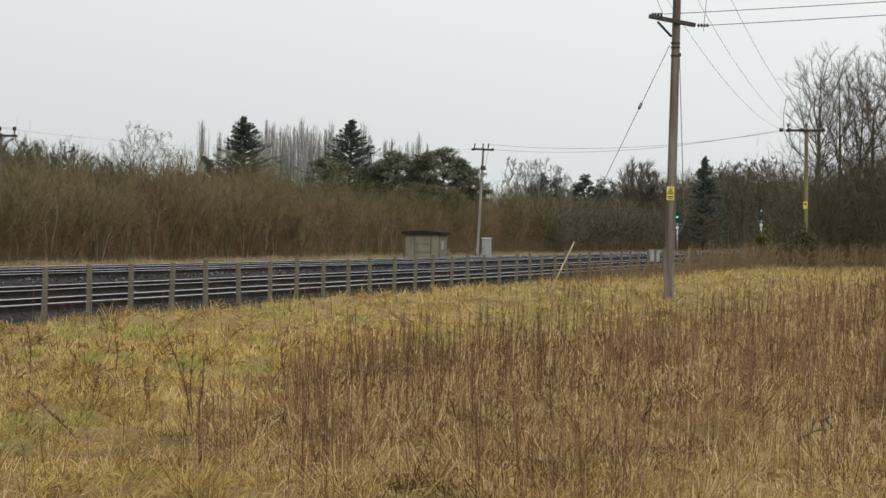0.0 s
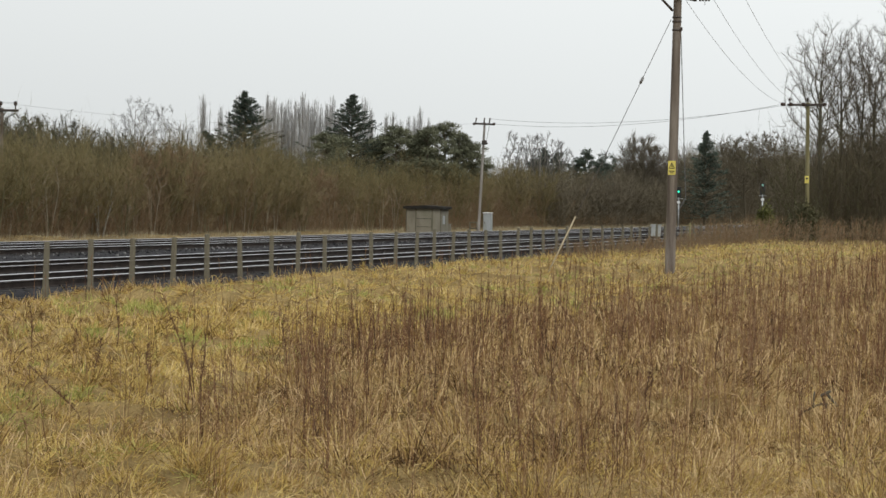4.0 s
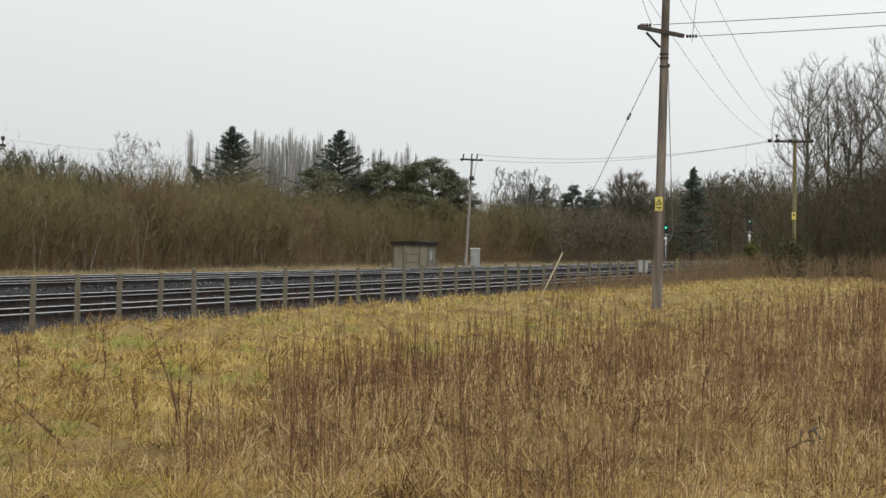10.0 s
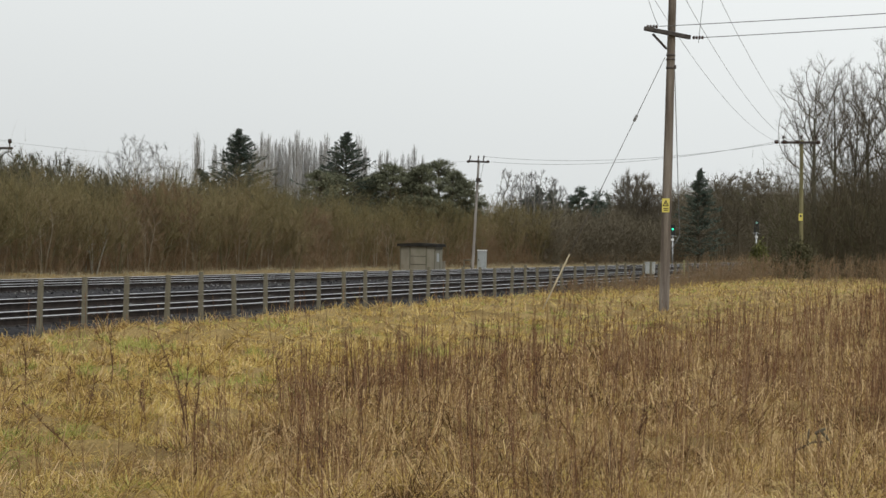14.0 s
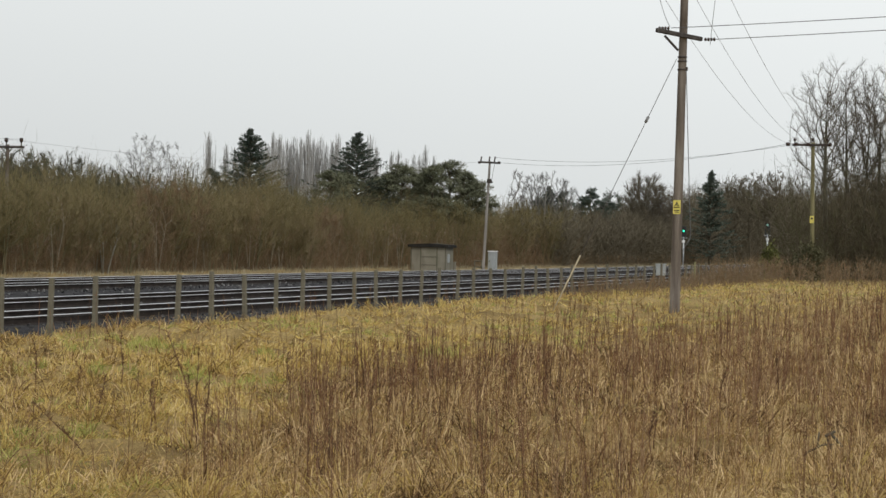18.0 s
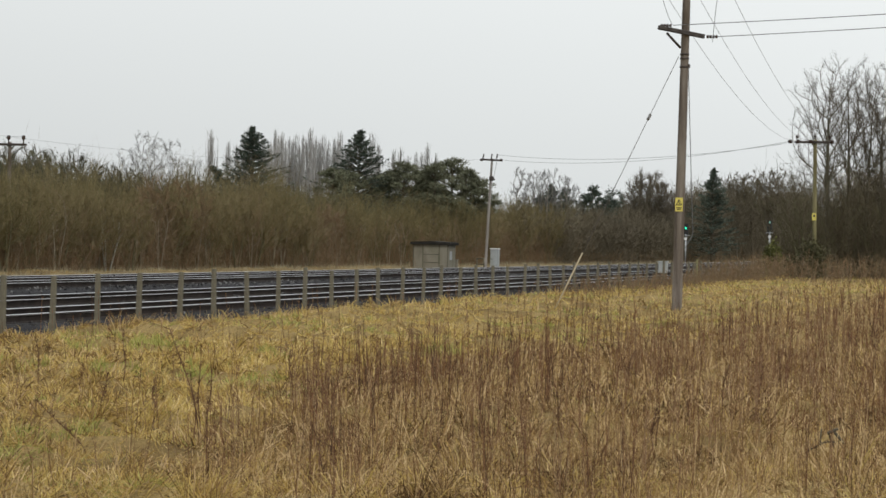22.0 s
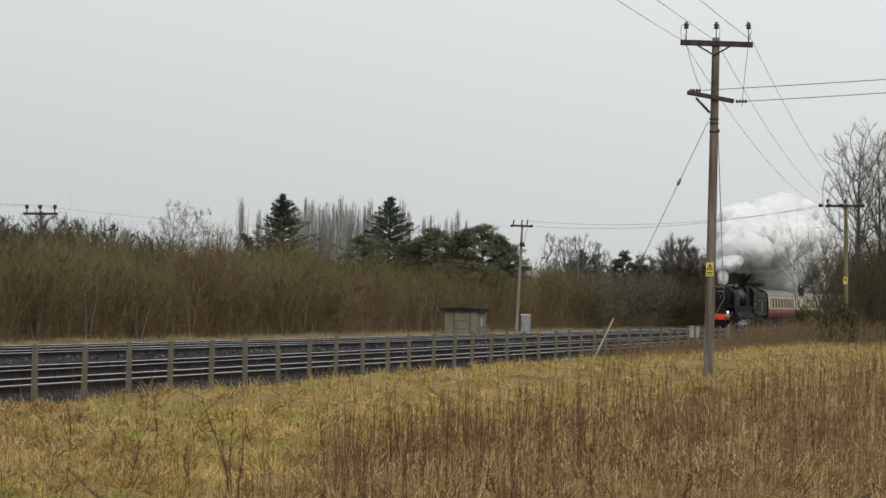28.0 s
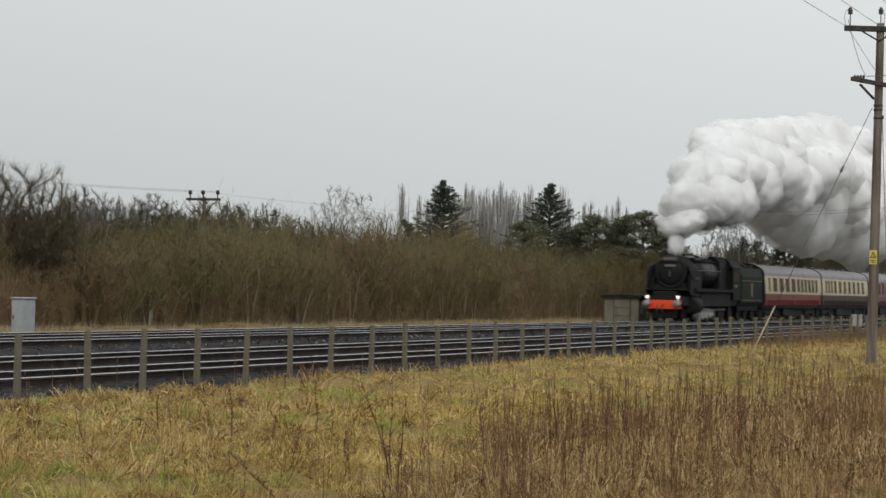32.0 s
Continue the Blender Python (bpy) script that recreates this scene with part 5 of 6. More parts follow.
    # the grey of these far crowns carries the haze of the distance
    places = [(*at(b, 260), s) for b, s in ((28.68, 0.99), (28.41, 0.92), (27.1, 0.97), (27.81, 0.90), (27.47, 0.82), (26.7, 0.84), (26.3, 0.8), (25.7, 0.8), (25.1, 0.8), (29.1, 0.85), (29.6, 0.8), (30.2, 0.85))]
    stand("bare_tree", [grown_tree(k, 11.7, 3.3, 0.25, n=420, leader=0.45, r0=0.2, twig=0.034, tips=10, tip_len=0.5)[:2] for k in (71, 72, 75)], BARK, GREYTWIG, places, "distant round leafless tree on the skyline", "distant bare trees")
    # right: tall trees over the undergrowth
    big = [grown_tree(k, 12.5, 2.75, 0.38, n=310, leader=0.8, r0=r, twig=0.0105, tips=5, tip_len=0.42, sway=w, stiff=0.5)[:2] for k, r, w in ((81, 0.15, 0.0), (82, 0.12, 0.3), (83, 0.11, -0.3))]
    places = [(*at(6.17, 129), 0.99), (*at(5.74, 132), 0.95), (*at(5.30, 131), 0.93), (*at(4.92, 134), 0.97), (*at(4.19, 128), 1.08), (*at(3.67, 132), 1.08), (*at(2.62, 130), 1.1), (*at(0.94, 132), 1.05)]
    stand("bare_tree", big, TRUNKBARK, DARKTWIG, places, "tall leafless tree at the field's end", "tall bare trees")
    # ivy bush and yellowish bush by the pole
    def bush(seed, x, y, r, h, mat, label):
        g = np.random.RandomState(seed)
        n = 2600
        w = unit(g.normal(size=(n, 3)))
        c = np.stack([x + 0 * w[:, 0], y + 0 * w[:, 0], h * 0.5 - 0.2 + 0 * w[:, 0]], 1)
        lump = 0.75 + 0.3 * np.sin(3 * w[:, :1] * 3 + seed) * np.sin(4 * w[:, 1:2] + 2) + 0.15 * g.normal(size=(n, 1))
        b = c + w * [[r, r, h * 0.5]] * lump * g.uniform(0.5, 1, (n, 1))
        t = b + unit(w + g.normal(0, 0.6, w.shape)) * g.uniform(0.08, 0.16, (n, 1))
        ob = thing("bush", pose(0, 0, 0), label, "bush")
        k = new("foliage", mesh_of("foliage", *slivers(b, t, np.full(n, 0.10), g), mat))
        k.parent = ob
        g2 = g.normal(0, 0.2, (14, 3))
        s0 = np.stack([x + g2[:, 0], y + g2[:, 1], np.full(14, -0.45)], 1)
        s1 = np.stack([x + 2.2 * r * g2[:, 0], y + 2.2 * r * g2[:, 1], h * (0.7 + 0.3 * np.abs(g2[:, 2]))], 1)
        k = new("stems", mesh_of("stems", *bars(s0, s1, np.full(14, 0.03), np.full(14, 0.008)), BARK))
        k.parent = ob
    bush(1, 119.0, 13.7, 0.85, 2.3, IVYBUSH, "dark ivy-clad bush beside the pole")
    bush(2, 119.0, 14.5, 0.6, 1.4, IVYBUSH, "dark evergreen bush in rough growth")
    bush(3, 121.0, 15.9, 0.5, 2.1, BUSHLEAF, "small yellowish-green bush by the fence")


# ---- grass ----
def scatter(rng, n, r0, r1, a0, a1, power):
    """Places on the field, thinning with the distance from the field's near corner."""
    u = rng.uniform(size=n)
    q = 2 - power
    r = (r0 ** q + u * (r1 ** q - r0 ** q)) ** (1 / q)
    a = np.radians(rng.uniform(a0, a1, n))
    x, y = r * np.cos(a), r * np.sin(a)
    keep = (y < 16.6) & (x < 128)
    return x[keep], y[keep], r[keep]


def build_grass():
    rng = np.random.RandomState(77)

    def blades(name, mat, label, x, y, r, h, lean, width, bent=True, tufted=0.5, stray=0.7):
        n = len(x)
        z = ground_height(x, y) - 0.03
        # each blade droops away from the middle of its tussock
        cell = 0.42
        i, j = np.floor(x / cell), np.floor(y / cell)
        ox, oy = np.mod(np.sin(i * 12.99 + j * 78.23) * 437.58, 1), np.mod(np.sin(i * 39.35 + j * 11.13) * 269.21, 1)
        dx, dy = x - (i + 0.2 + 0.6 * ox) * cell, y - (j + 0.2 + 0.6 * oy) * cell
        out = np.hypot(dx, dy) / cell
        vigour = np.mod(np.sin(i * 7.77 + j * 31.7) * 158.3, 1)
        h = h * (1 + tufted * (0.8 * vigour - 0.25 - 0.35 * out))
        flow = np.where(rng.uniform(size=n) < tufted, np.arctan2(dy, dx) + rng.normal(0, 0.7, n), 2.2 * waves(x, y, 2.4, 5) + rng.normal(0, 0.6, n))
        ln = np.abs(lean * (0.62 + 0.30 * waves(x, y, 1.3, 6) + tufted * 0.8 * out) + rng.normal(0, stray, n))
        base = np.stack([x, y, z], 1)
        tip = base + np.stack([np.cos(flow) * np.sin(ln), np.sin(flow) * np.sin(ln), np.cos(ln)], 1) * h[:, None]
        bend = np.stack([0 * x, 0 * x, h * np.sin(ln) * 0.30], 1) + rng.normal(0, 0.02, (n, 3))
        v, f = slivers(base, tip, width, rng, bend if bent else None)
        return tagged(new(name, mesh_of(name, v, f, mat)), label, "grass", kind="stuff")

    def rank(x, y):
        """Share of brown rank growth in the meadow's corner by the fence."""
        return np.clip((np.degrees(np.arctan2(y, x)) - 22) / 3, 0, 1) * (0.6 + 0.4 * waves(x, y, 1.1, 23)).clip(0, 1) + 0.4 * np.clip((y - 13.0) / 1.5, 0, 1) * (x < 46)

    def split(n, r0, r1, a0, a1, power, seed):
        x, y, r = scatter(rng, n, r0, r1, a0, a1, power)
        b = brown_zone(x, y)
        g = (waves(x, y, 3.2, 9) + 0.35 * waves(x, y, 1.0, 10) - 1.6 * b) > 0.56 - 0.12 * rank(x, y) + 0.6 * (y < 7.5)
        isb = rng.uniform(size=len(x)) < b * 0.85 * np.clip((r - 10) / 9, 0.4, 1) + 0.05 + 0.42 * rank(x, y) + 0.5 * (waves(x, y, 1.5, 21) > 0.95) + 0.3 * np.clip((x - 44) / 12, 0, 1) * (y < 12)
        return (x, y, r), g, isb & ~g, ~isb & ~g
    sets = []
    for n, r0, r1, a0, a1, pw, bent in ((230000, 10.5, 34, 1.5, 34, 1.4, True), (290000, 28, 128, 1.0, 34, 1.45, False), (40000, 5, 110, -25, 60, 1.2, False)):
        (x, y, r), g, br, st = split(n, r0, r1, a0, a1, pw, 1)
        for mat_k, sel in ((0, st), (1, br), (2, g)):
            xs, ys, rs = x[sel], y[sel], r[sel]
            tuft = np.clip(0.72 + 0.42 * waves(xs, ys, 0.8, 12) + 0.25 * waves(xs, ys, 0.35, 13), 0.25, 2)
            h = rng.uniform(0.09, 0.26, len(xs)) * tuft * (0.95, 1.1, 0.8)[mat_k]
            h *= 1 + np.clip((ys - 13.2) / 1.5, 0, 1) * (xs > 28) * (0.15 + 0.25 * waves(xs, ys, 2.0, 16).clip(-1, 1))
            h *= 1 + 0.15 * np.clip((rs - 24) / 16, 0, 1)
            h = np.where((ys > 12.5) & (xs < 48), np.minimum(h, 0.19), h)
            if mat_k == 1:
                h = np.where((rng.uniform(size=len(xs)) < 0.08) & (ys < 12.5), h * 1.8, h)
            w = np.clip(0.0054 * rs / 14, 0.0050, 0.038) * rng.uniform(0.6, 1.35, len(xs))
            sets.append((mat_k, bent, xs, ys, rs, h, w))
    names = (("straw_grass", STRAW, "matted straw-yellow winter grass", 1.25, 0.85), ("brown_grass", BROWNGRASS, "tall brown and fawn dead grass", 1.35, 0.7), ("green_grass", GREENGRASS, "patches of short yellow-green grass", 0.9, 0.8))
    for mat_k, (nm, mat, lab, lean, tuft) in enumerate(names):
        for bent in (True, False):
            s = [q for q in sets if q[0] == mat_k and q[1] == bent]
            x, y, r, h, w = [np.concatenate([q[k] for q in s]) for k in range(2, 7)]
            blades(nm, mat, lab, x, y, r, h, lean, w, bent, tuft, 0.7 if mat_k == 1 else 0.38)

    # a thatch of short fallen blades under the standing grass
    x, y, r = [np.concatenate(q) for q in zip(scatter(rng, 330000, 10.5, 48, 1.5, 34, 1.4), scatter(rng, 70000, 12, 26, 1.5, 34, 1.0))]
    brown = rng.uniform(size=len(x)) < 0.75 * brown_zone(x, y) + 0.12 + 0.35 * rank(x, y)
    green = ~brown & (waves(x, y, 3.2, 9) + 0.35 * waves(x, y, 1.0, 10) > 0.48)
    for nm, mat, lab, pick in (("thatch", STRAW, "fallen straw-coloured grass lying in mats", ~brown & ~green), ("thatch", BROWNGRASS, "fallen brown grass lying in mats", brown), ("short_grass", GREENGRASS, "short green grass showing through the mat", green)):
        n = int(pick.sum())
        blades(nm, mat, lab, x[pick], y[pick], r[pick], rng.uniform(0.07, 0.17, n), 1.7, np.clip(0.0062 * r[pick] / 14, 0.006, 0.03) * rng.uniform(0.7, 1.4, n), False, 0.6, 0.3)

    # tall dead stalks with seed heads
    x, y, r = scatter(rng, 85000, 11.5, 80, 1.0, 34, 1.3)
    b = brown_zone(x, y)
    clump = 0.75 * waves(x, y, 3.2, 14) + 0.8 * waves(x, y, 0.8, 15)
    keep = (rng.uniform(size=len(x)) < b * np.clip((r - 9) / 14, 0.3, 1)) & (clump > 0.80 - 0.22 * np.exp(-((r - 26) / 8) ** 2)) | (rng.uniform(size=len(x)) < 0.008)
    x, y, r = x[keep], y[keep], r[keep]
    n = len(x)
    h = rng.uniform(0.38, 0.78, n) * (0.9 + 0.2 * clump[keep].clip(-1, 1))
    base = np.stack([x, y, ground_height(x, y) - 0.05], 1)
    d = unit(np.stack([rng.normal(0, 0.09, n), rng.normal(0, 0.09, n), np.ones(n)], 1))
    top = base + d * h[:, None]
    wd = np.clip(0.0019 * r / 14, 0.002, 0.008)
    pieces = [bars(base, top, wd, wd * 0.5)]
    k = 11
    f = rng.uniform(0.3, 1.0, (n, k))
    B = (base[:, None] + (top - base)[:, None] * f[..., None]).reshape(-1, 3)
    D = np.repeat(d, k, 0)
    ln = (np.repeat(h, k) * rng.uniform(0.04, 0.17, n * k))[:, None]
    T = B + unit(D * 1.2 + rng.normal(0, 0.45, D.shape)) * ln
    pieces.append(slivers(B, T, np.repeat(wd * 1.7, k), rng))
    v, f = join(pieces)
    tagged(new("dead_stalks", mesh_of("dead_stalks", v, f, STALK)), "tall dark reddish-brown dead weed stalks", "weeds", kind="stuff")

    # a few single tall weeds that stand out of the meadow
    for k, (wx, wy, wh, lean) in enumerate(((23.73, 11.06, 0.55, -0.06), (23.62, 10.02, 0.58, 0), (19.64, 8.02, 0.36, -0.08), (19.41, 8.46, 0.46, 0.12), (17.93, 6.91, 1.03, -0.28), (18.06, 6.99, 0.7, -0.02), (18.28, 7.01, 0.66, 0.04), (18.14, 7.06, 0.58, -0.05), (17.29, 7.64, 0.45, -0.85), (23.97, 10.66, 0.3, 0), (25.9, 5.33, 0.66, -0.55), (19.13, 4.55, 0.5, -0.02), (20.2, 4.46, 0.42, -0.12), (20.2, 3.61, 0.62, 0), (24.49, 4.72, 0.45, 0.15), (19.38, 3.5, 0.5, 0.03), (22.36, 5.47, 0.5, -0.03), (15.28, 5.02, 0.42, -0.05), (19.6, 5.98, 0.6, 0), (20.52, 6.11, 0.5, 0.05), (21.33, 7.33, 0.62, -0.02), (25.02, 7.17, 0.6, 0), (23.62, 3.19, 0.62, 0), (24.11, 3.06, 0.55, -0.03), (22.01, 3.34, 0.5, 0.1), (22.02, 1.99, 0.5, -0.05))):
        g = np.random.RandomState(200 + k)
        w = thing("weed", pose(wx, wy, float(ground_height(wx, wy))), "single dry dock weed with dark ragged seed head", "weed", "tall dry weeds")
        q = np.linspace(0, 1, 7)
        P = np.stack([0.2 * lean * q ** 2, -lean * q ** 1.3 * wh, q * wh], 1) + np.stack([0.012 * np.sin(5 * q + k), 0.014 * np.sin(7 * q + 2 * k), 0 * q], 1)
        bm = bent_stem(bmesh.new(), P.tolist(), (0.007 - 0.005 * q).tolist(), 5)
        part("stem", bm, WEED, w)
        n = 56
        f = g.uniform(0.35, 1, n)
        B = np.stack([np.interp(f, q, P[:, j]) for j in range(3)], 1)
        T = B + unit(g.normal(0, 0.6, (n, 3)) + [[0, 0, 0.8]]) * g.uniform(0.03, 0.11, (n, 1)) * (1.6 - f[:, None])
        part_ob = new("branchwork", mesh_of("branchwork", *slivers(B, T, np.full(n, 0.008), g), WEED))
        part_ob.parent = w
        part_ob["kind"] = "stuff"

    # a broken dark branch lying in the grass
    d = thing("dead_branch", pose(20.3, 2.13, -0.08), "broken dark branch caught in dead grass", "branch")
    for nodes, rad in (([(0, 0.2, 0.05), (0, 0.06, 0.13), (0.02, -0.06, 0.14)], 0.011), ([(0, -0.02, 0.0), (0, 0.0, 0.13), (0.01, 0.03, 0.21), (0, -0.05, 0.25)], 0.022), ([(0, 0.1, 0.1), (0.02, 0.09, 0.24)], 0.009), ([(0, -0.02, 0.22), (0, -0.11, 0.12)], 0.014)):
        bm = bent_stem(bmesh.new(), nodes, [rad * (1 - 0.12 * k) for k in range(len(nodes))])
        part("limb", bm, BARK, d)

    # dry grass along the far side of the railway and under the fence
    m = 40000
    x = 45 + 190 * rng.uniform(size=m) ** 1.2
    y = 36.6 + 6.2 * rng.uniform(size=m)
    h = rng.uniform(0.16, 0.42, m) * (0.8 + 0.4 * waves(x, y, 4.0, 17))
    blades("verge_grass", VERGE, "pale dry grass on the far railway verge", x, y, x, h, 0.5, np.full(m, 0.02), False)
    m = 26000
    x = 18 + 105 * rng.uniform(size=m) ** 1.4
    y = 15.75 + 0.5 * rng.normal(size=m)
    h = rng.uniform(0.12, 0.30, m) * (1.0 + 0.5 * waves(x, y, 2.0, 18).clip(-1, 1)) * np.where(x > 35.5, 0.85, 0.5)
    wide = np.clip(0.0032 * x / 14, 0.005, 0.02)
    pale = rng.uniform(size=m) < np.clip((x - 30) / 25, 0.3, 0.8)
    for mat, lab, k in ((STRAW, "rank dead grass along the fence foot", pale), (BROWNGRASS, "brown rank grass along the fence foot", ~pale)):
        blades("fence_grass", mat, lab, x[k], y[k], x[k], h[k], 1.2, wide[k], True, 0.8, 0.4)


build_trees()
build_grass()


# ---- the train ----
LOCOBLACK = material("loco_black", [(0.006, 0.006, 0.006), (0.010, 0.010, 0.010), (0.018, 0.016, 0.014)], scale=1.2, rough=0.7, bump=0.08)
LOCOSHINE = material("polished_black", [(0.006, 0.006, 0.006), (0.012, 0.012, 0.011)], scale=1.2, rough=0.38, bump=0.08)
LOCOBLACK.node_tree.nodes["Principled BSDF"].inputs["Specular IOR Level"].default_value = 0.22
LOCOSHINE.node_tree.nodes["Principled BSDF"].inputs["Specular IOR Level"].default_value = 0.2
LOCOGREEN = material("tender_green", [(0.010, 0.014, 0.009), (0.015, 0.020, 0.013)], scale=1.2, rough=0.6, bump=0.05)
LOCOGREEN.node_tree.nodes["Principled BSDF"].inputs["Specular IOR Level"].default_value = 0.08
REDBEAM = material("bufferbeam_red", [(0.66, 0.055, 0.012), (0.78, 0.08, 0.02)], scale=4, rough=0.45, bump=0.05)
STEEL = material("burnished_steel", [(0.16, 0.16, 0.16), (0.30, 0.30, 0.30)], scale=5, rough=0.4, metal=0.7, bump=0)
COAL = material("coal", [(0.01, 0.01, 0.01), (0.03, 0.03, 0.03)], scale=8, rough=0.6, bump=1.0, bump_scale=10)
MAROON = material("coach_maroon", [(0.085, 0.016, 0.017), (0.115, 0.022, 0.022)], scale=0.8, rough=0.35, bump=0.03)
CRIMSON = material("coach_crimson", [(0.135, 0.018, 0.016), (0.175, 0.026, 0.022)], scale=0.8, rough=0.35, bump=0.03)
CREAM = material("coach_cream", [(0.373, 0.312, 0.172), (0.419, 0.355, 0.209)], scale=0.8, rough=0.35, bump=0.03)
ROOFGREY = material("coach_roof", [(0.15, 0.147, 0.15), (0.24, 0.237, 0.24), (0.19, 0.187, 0.19)], scale=1.0, rough=0.6, bump=0.1)
GLASS = material("coach_window_glass", [(0.055, 0.032, 0.024), (0.085, 0.052, 0.038)], scale=1, rough=0.5, bump=0)
GLASS.node_tree.nodes["Principled BSDF"].inputs["Specular IOR Level"].default_value = 0.03
GOLD = material("gilt", [(0.16, 0.12, 0.05), (0.22, 0.165, 0.07)], scale=4, rough=0.4, bump=0)
DULLWHITE = material("dull_white_paint", [(0.10, 0.10, 0.095), (0.17, 0.17, 0.16)], scale=9, rough=0.6, bump=0)
CHOCOLATE = material("coach_brown", [(0.035, 0.020, 0.016), (0.05, 0.028, 0.022)], scale=0.8, rough=0.4, bump=0.03)
CRIMSON.node_tree.nodes["Principled BSDF"].inputs["Specular IOR Level"].default_value = 0.1
MAROON.node_tree.nodes["Principled BSDF"].inputs["Specular IOR Level"].default_value = 0.15
CHOCOLATE.node_tree.nodes["Principled BSDF"].inputs["Specular IOR Level"].default_value = 0.08
HEADLAMP = glow("headlamp", (1.0, 0.97, 0.88), 2.0)
RAILTOP = 0.09
WHEELS = []


def wheel(parent, x, y, r, spokes, label=""):
    bm = bmesh.new()
    s = -1 if y < 0 else 1
    turned(bm, [(-0.065, r), (0.05, r), (0.065, r + 0.025), (0.075, r + 0.025), (0.075, r - 0.09), (-0.065, r - 0.09), (-0.065, r)][:5] , "y", n=28)
    rim = part("wheel", bm, LOCOBLACK, parent, label or "black spoked wheel with bright tyre", True)
    rim.matrix_local = pose(x, y, r, 0, 0, 0 if y > 0 else 180)
    bm = bmesh.new()
    turned(bm, [(-0.075, r - 0.01), (-0.068, r + 0.004)], "y", n=28)
    part("tyre", bm, STEEL, rim)
    bm = bmesh.new()
    for k in range(spokes):
        a = 2 * math.pi * k / spokes
        tube(bm, (0.1 * math.cos(a), -0.085, 0.1 * math.sin(a)), ((r - 0.06) * math.cos(a), -0.085, (r - 0.06) * math.sin(a)), 0.035, 0.022, n=5)
    turned(bm, [(-0.12, 0.12), (-0.05, 0.14)], "y", n=12)
    part("spokes", bm, DARKIRON, rim)
    WHEELS.append((rim, x, y, r))
    return rim


def build_loco():
    L = thing("steam_locomotive", pose(0, 0, 0), "black express steam locomotive with red bufferbeam and headboard", "steam locomotive")
    zc = 2.84
    bm = bmesh.new()
    turned(bm, [(1.55, 0.88), (1.62, 0.95), (3.7, 0.95), (3.72, 0.88)], "x", (0, 0, zc), 32)
    part("smokebox", bm, LOCOBLACK, L, smooth=False)
    bm = bmesh.new()
    turned(bm, [(3.68, 0.90), (6.5, 0.93), (8.6, 0.97), (9.2, 0.98)], "x", (0, 0, zc), 32)
    part("boiler", bm, LOCOSHINE, L, "black boiler barrel with cladding bands")
    for x, r in ((4.6, 0.91), (5.6, 0.92), (6.6, 0.932), (7.6, 0.95), (8.5, 0.968)):
        bm = bmesh.new()
        turned(bm, [(x - 0.03, r + 0.006), (x - 0.028, r + 0.014), (x + 0.028, r + 0.014), (x + 0.03, r + 0.006)], "x", (0, 0, zc), 32)
        part("boiler_band", bm, LOCOBLACK, L)
    bm = bmesh.new()
    prism(bm, [(-1.02, 1.9), (-1.02, 3.25), (-0.96, 3.6), (-0.72, 3.78), (0, 3.83), (0.72, 3.78), (0.96, 3.6), (1.02, 3.25), (1.02, 1.9)], 9.15, 11.5)
    part("firebox", bm, LOCOBLACK, L)
    bm = bmesh.new()
    turned(bm, [(1.44, 0.12), (1.46, 0.5), (1.52, 0.70), (1.60, 0.74)], "x", (0, 0, zc - 0.03), 28)
    door = part("smokebox_door", bm, LOCOBLACK, L)
    bm = bmesh.new()
    turned(bm, [(1.33, 0.03), (1.45, 0.05)], "x", (0, 0, zc - 0.03), 8)
    box(bm, (1.35, 0.0, zc - 0.10), (0.03, 0.04, 0.3))
    part("dart_handle", bm, STEEL, door)
    for z in (-0.32, 0.26):
        bm = bmesh.new()
        box(bm, (1.48, 0.3, zc + z), (0.04, 0.85, 0.05), bevel=0.01)
        part("hinge_strap", bm, LOCOBLACK, door)
    bm = bmesh.new()
    box(bm, (1.46, 0, zc + 0.36), (0.03, 0.62, 0.13), bevel=0.01)
    part("number_plate", bm, DULLWHITE, door, "smokebox plate with unreadable pale figures")
    bm = bmesh.new()
    prism(bm, [(-0.5, zc + 0.62), (0.5, zc + 0.62), (0.44, zc + 0.86), (0.2, zc + 0.95), (-0.2, zc + 0.95), (-0.44, zc + 0.86)], 1.36, 1.40)
    hb = part("headboard", bm, DARKIRON, L, "curved train headboard")
    bm = bmesh.new()
    box(bm, (1.352, 0, zc + 0.76), (0.012, 0.72, 0.10))
    part("lettering_bar", bm, DULLWHITE, hb, "pale bar of unreadable lettering")
    bm = bmesh.new()
    turned(bm, [(3.66, 0.38), (3.74, 0.30), (3.80, 0.27), (3.90, 0.27), (3.93, 0.31), (3.95, 0.29)], "z", (2.55, 0, 0), 20)
    part("chimney", bm, LOCOBLACK, L, smooth=True)
    bm = bmesh.new()
    turned(bm, [(3.6, 0.46), (3.74, 0.40), (3.83, 0.35), (3.89, 0.25), (3.91, 0.1)], "z", (6.6, 0, 0), 20)
    part("dome", bm, LOCOBLACK, L, smooth=True)
    for y in (-0.22, 0.22):
        bm = bmesh.new()
        turned(bm, [(3.7, 0.11), (3.90, 0.1), (3.93, 0.06)], "z", (9.0, y, 0), 10)
        part("safety_valve", bm, STEEL, L, smooth=True)
    bm = bmesh.new()
    box(bm, (1.28, 0, 1.72), (1.2, 2.5, 0.05), pose(0, 0, 0, 0, 12), 0.01)
    part("front_platform", bm, LOCOBLACK, L)
    bm = bmesh.new()
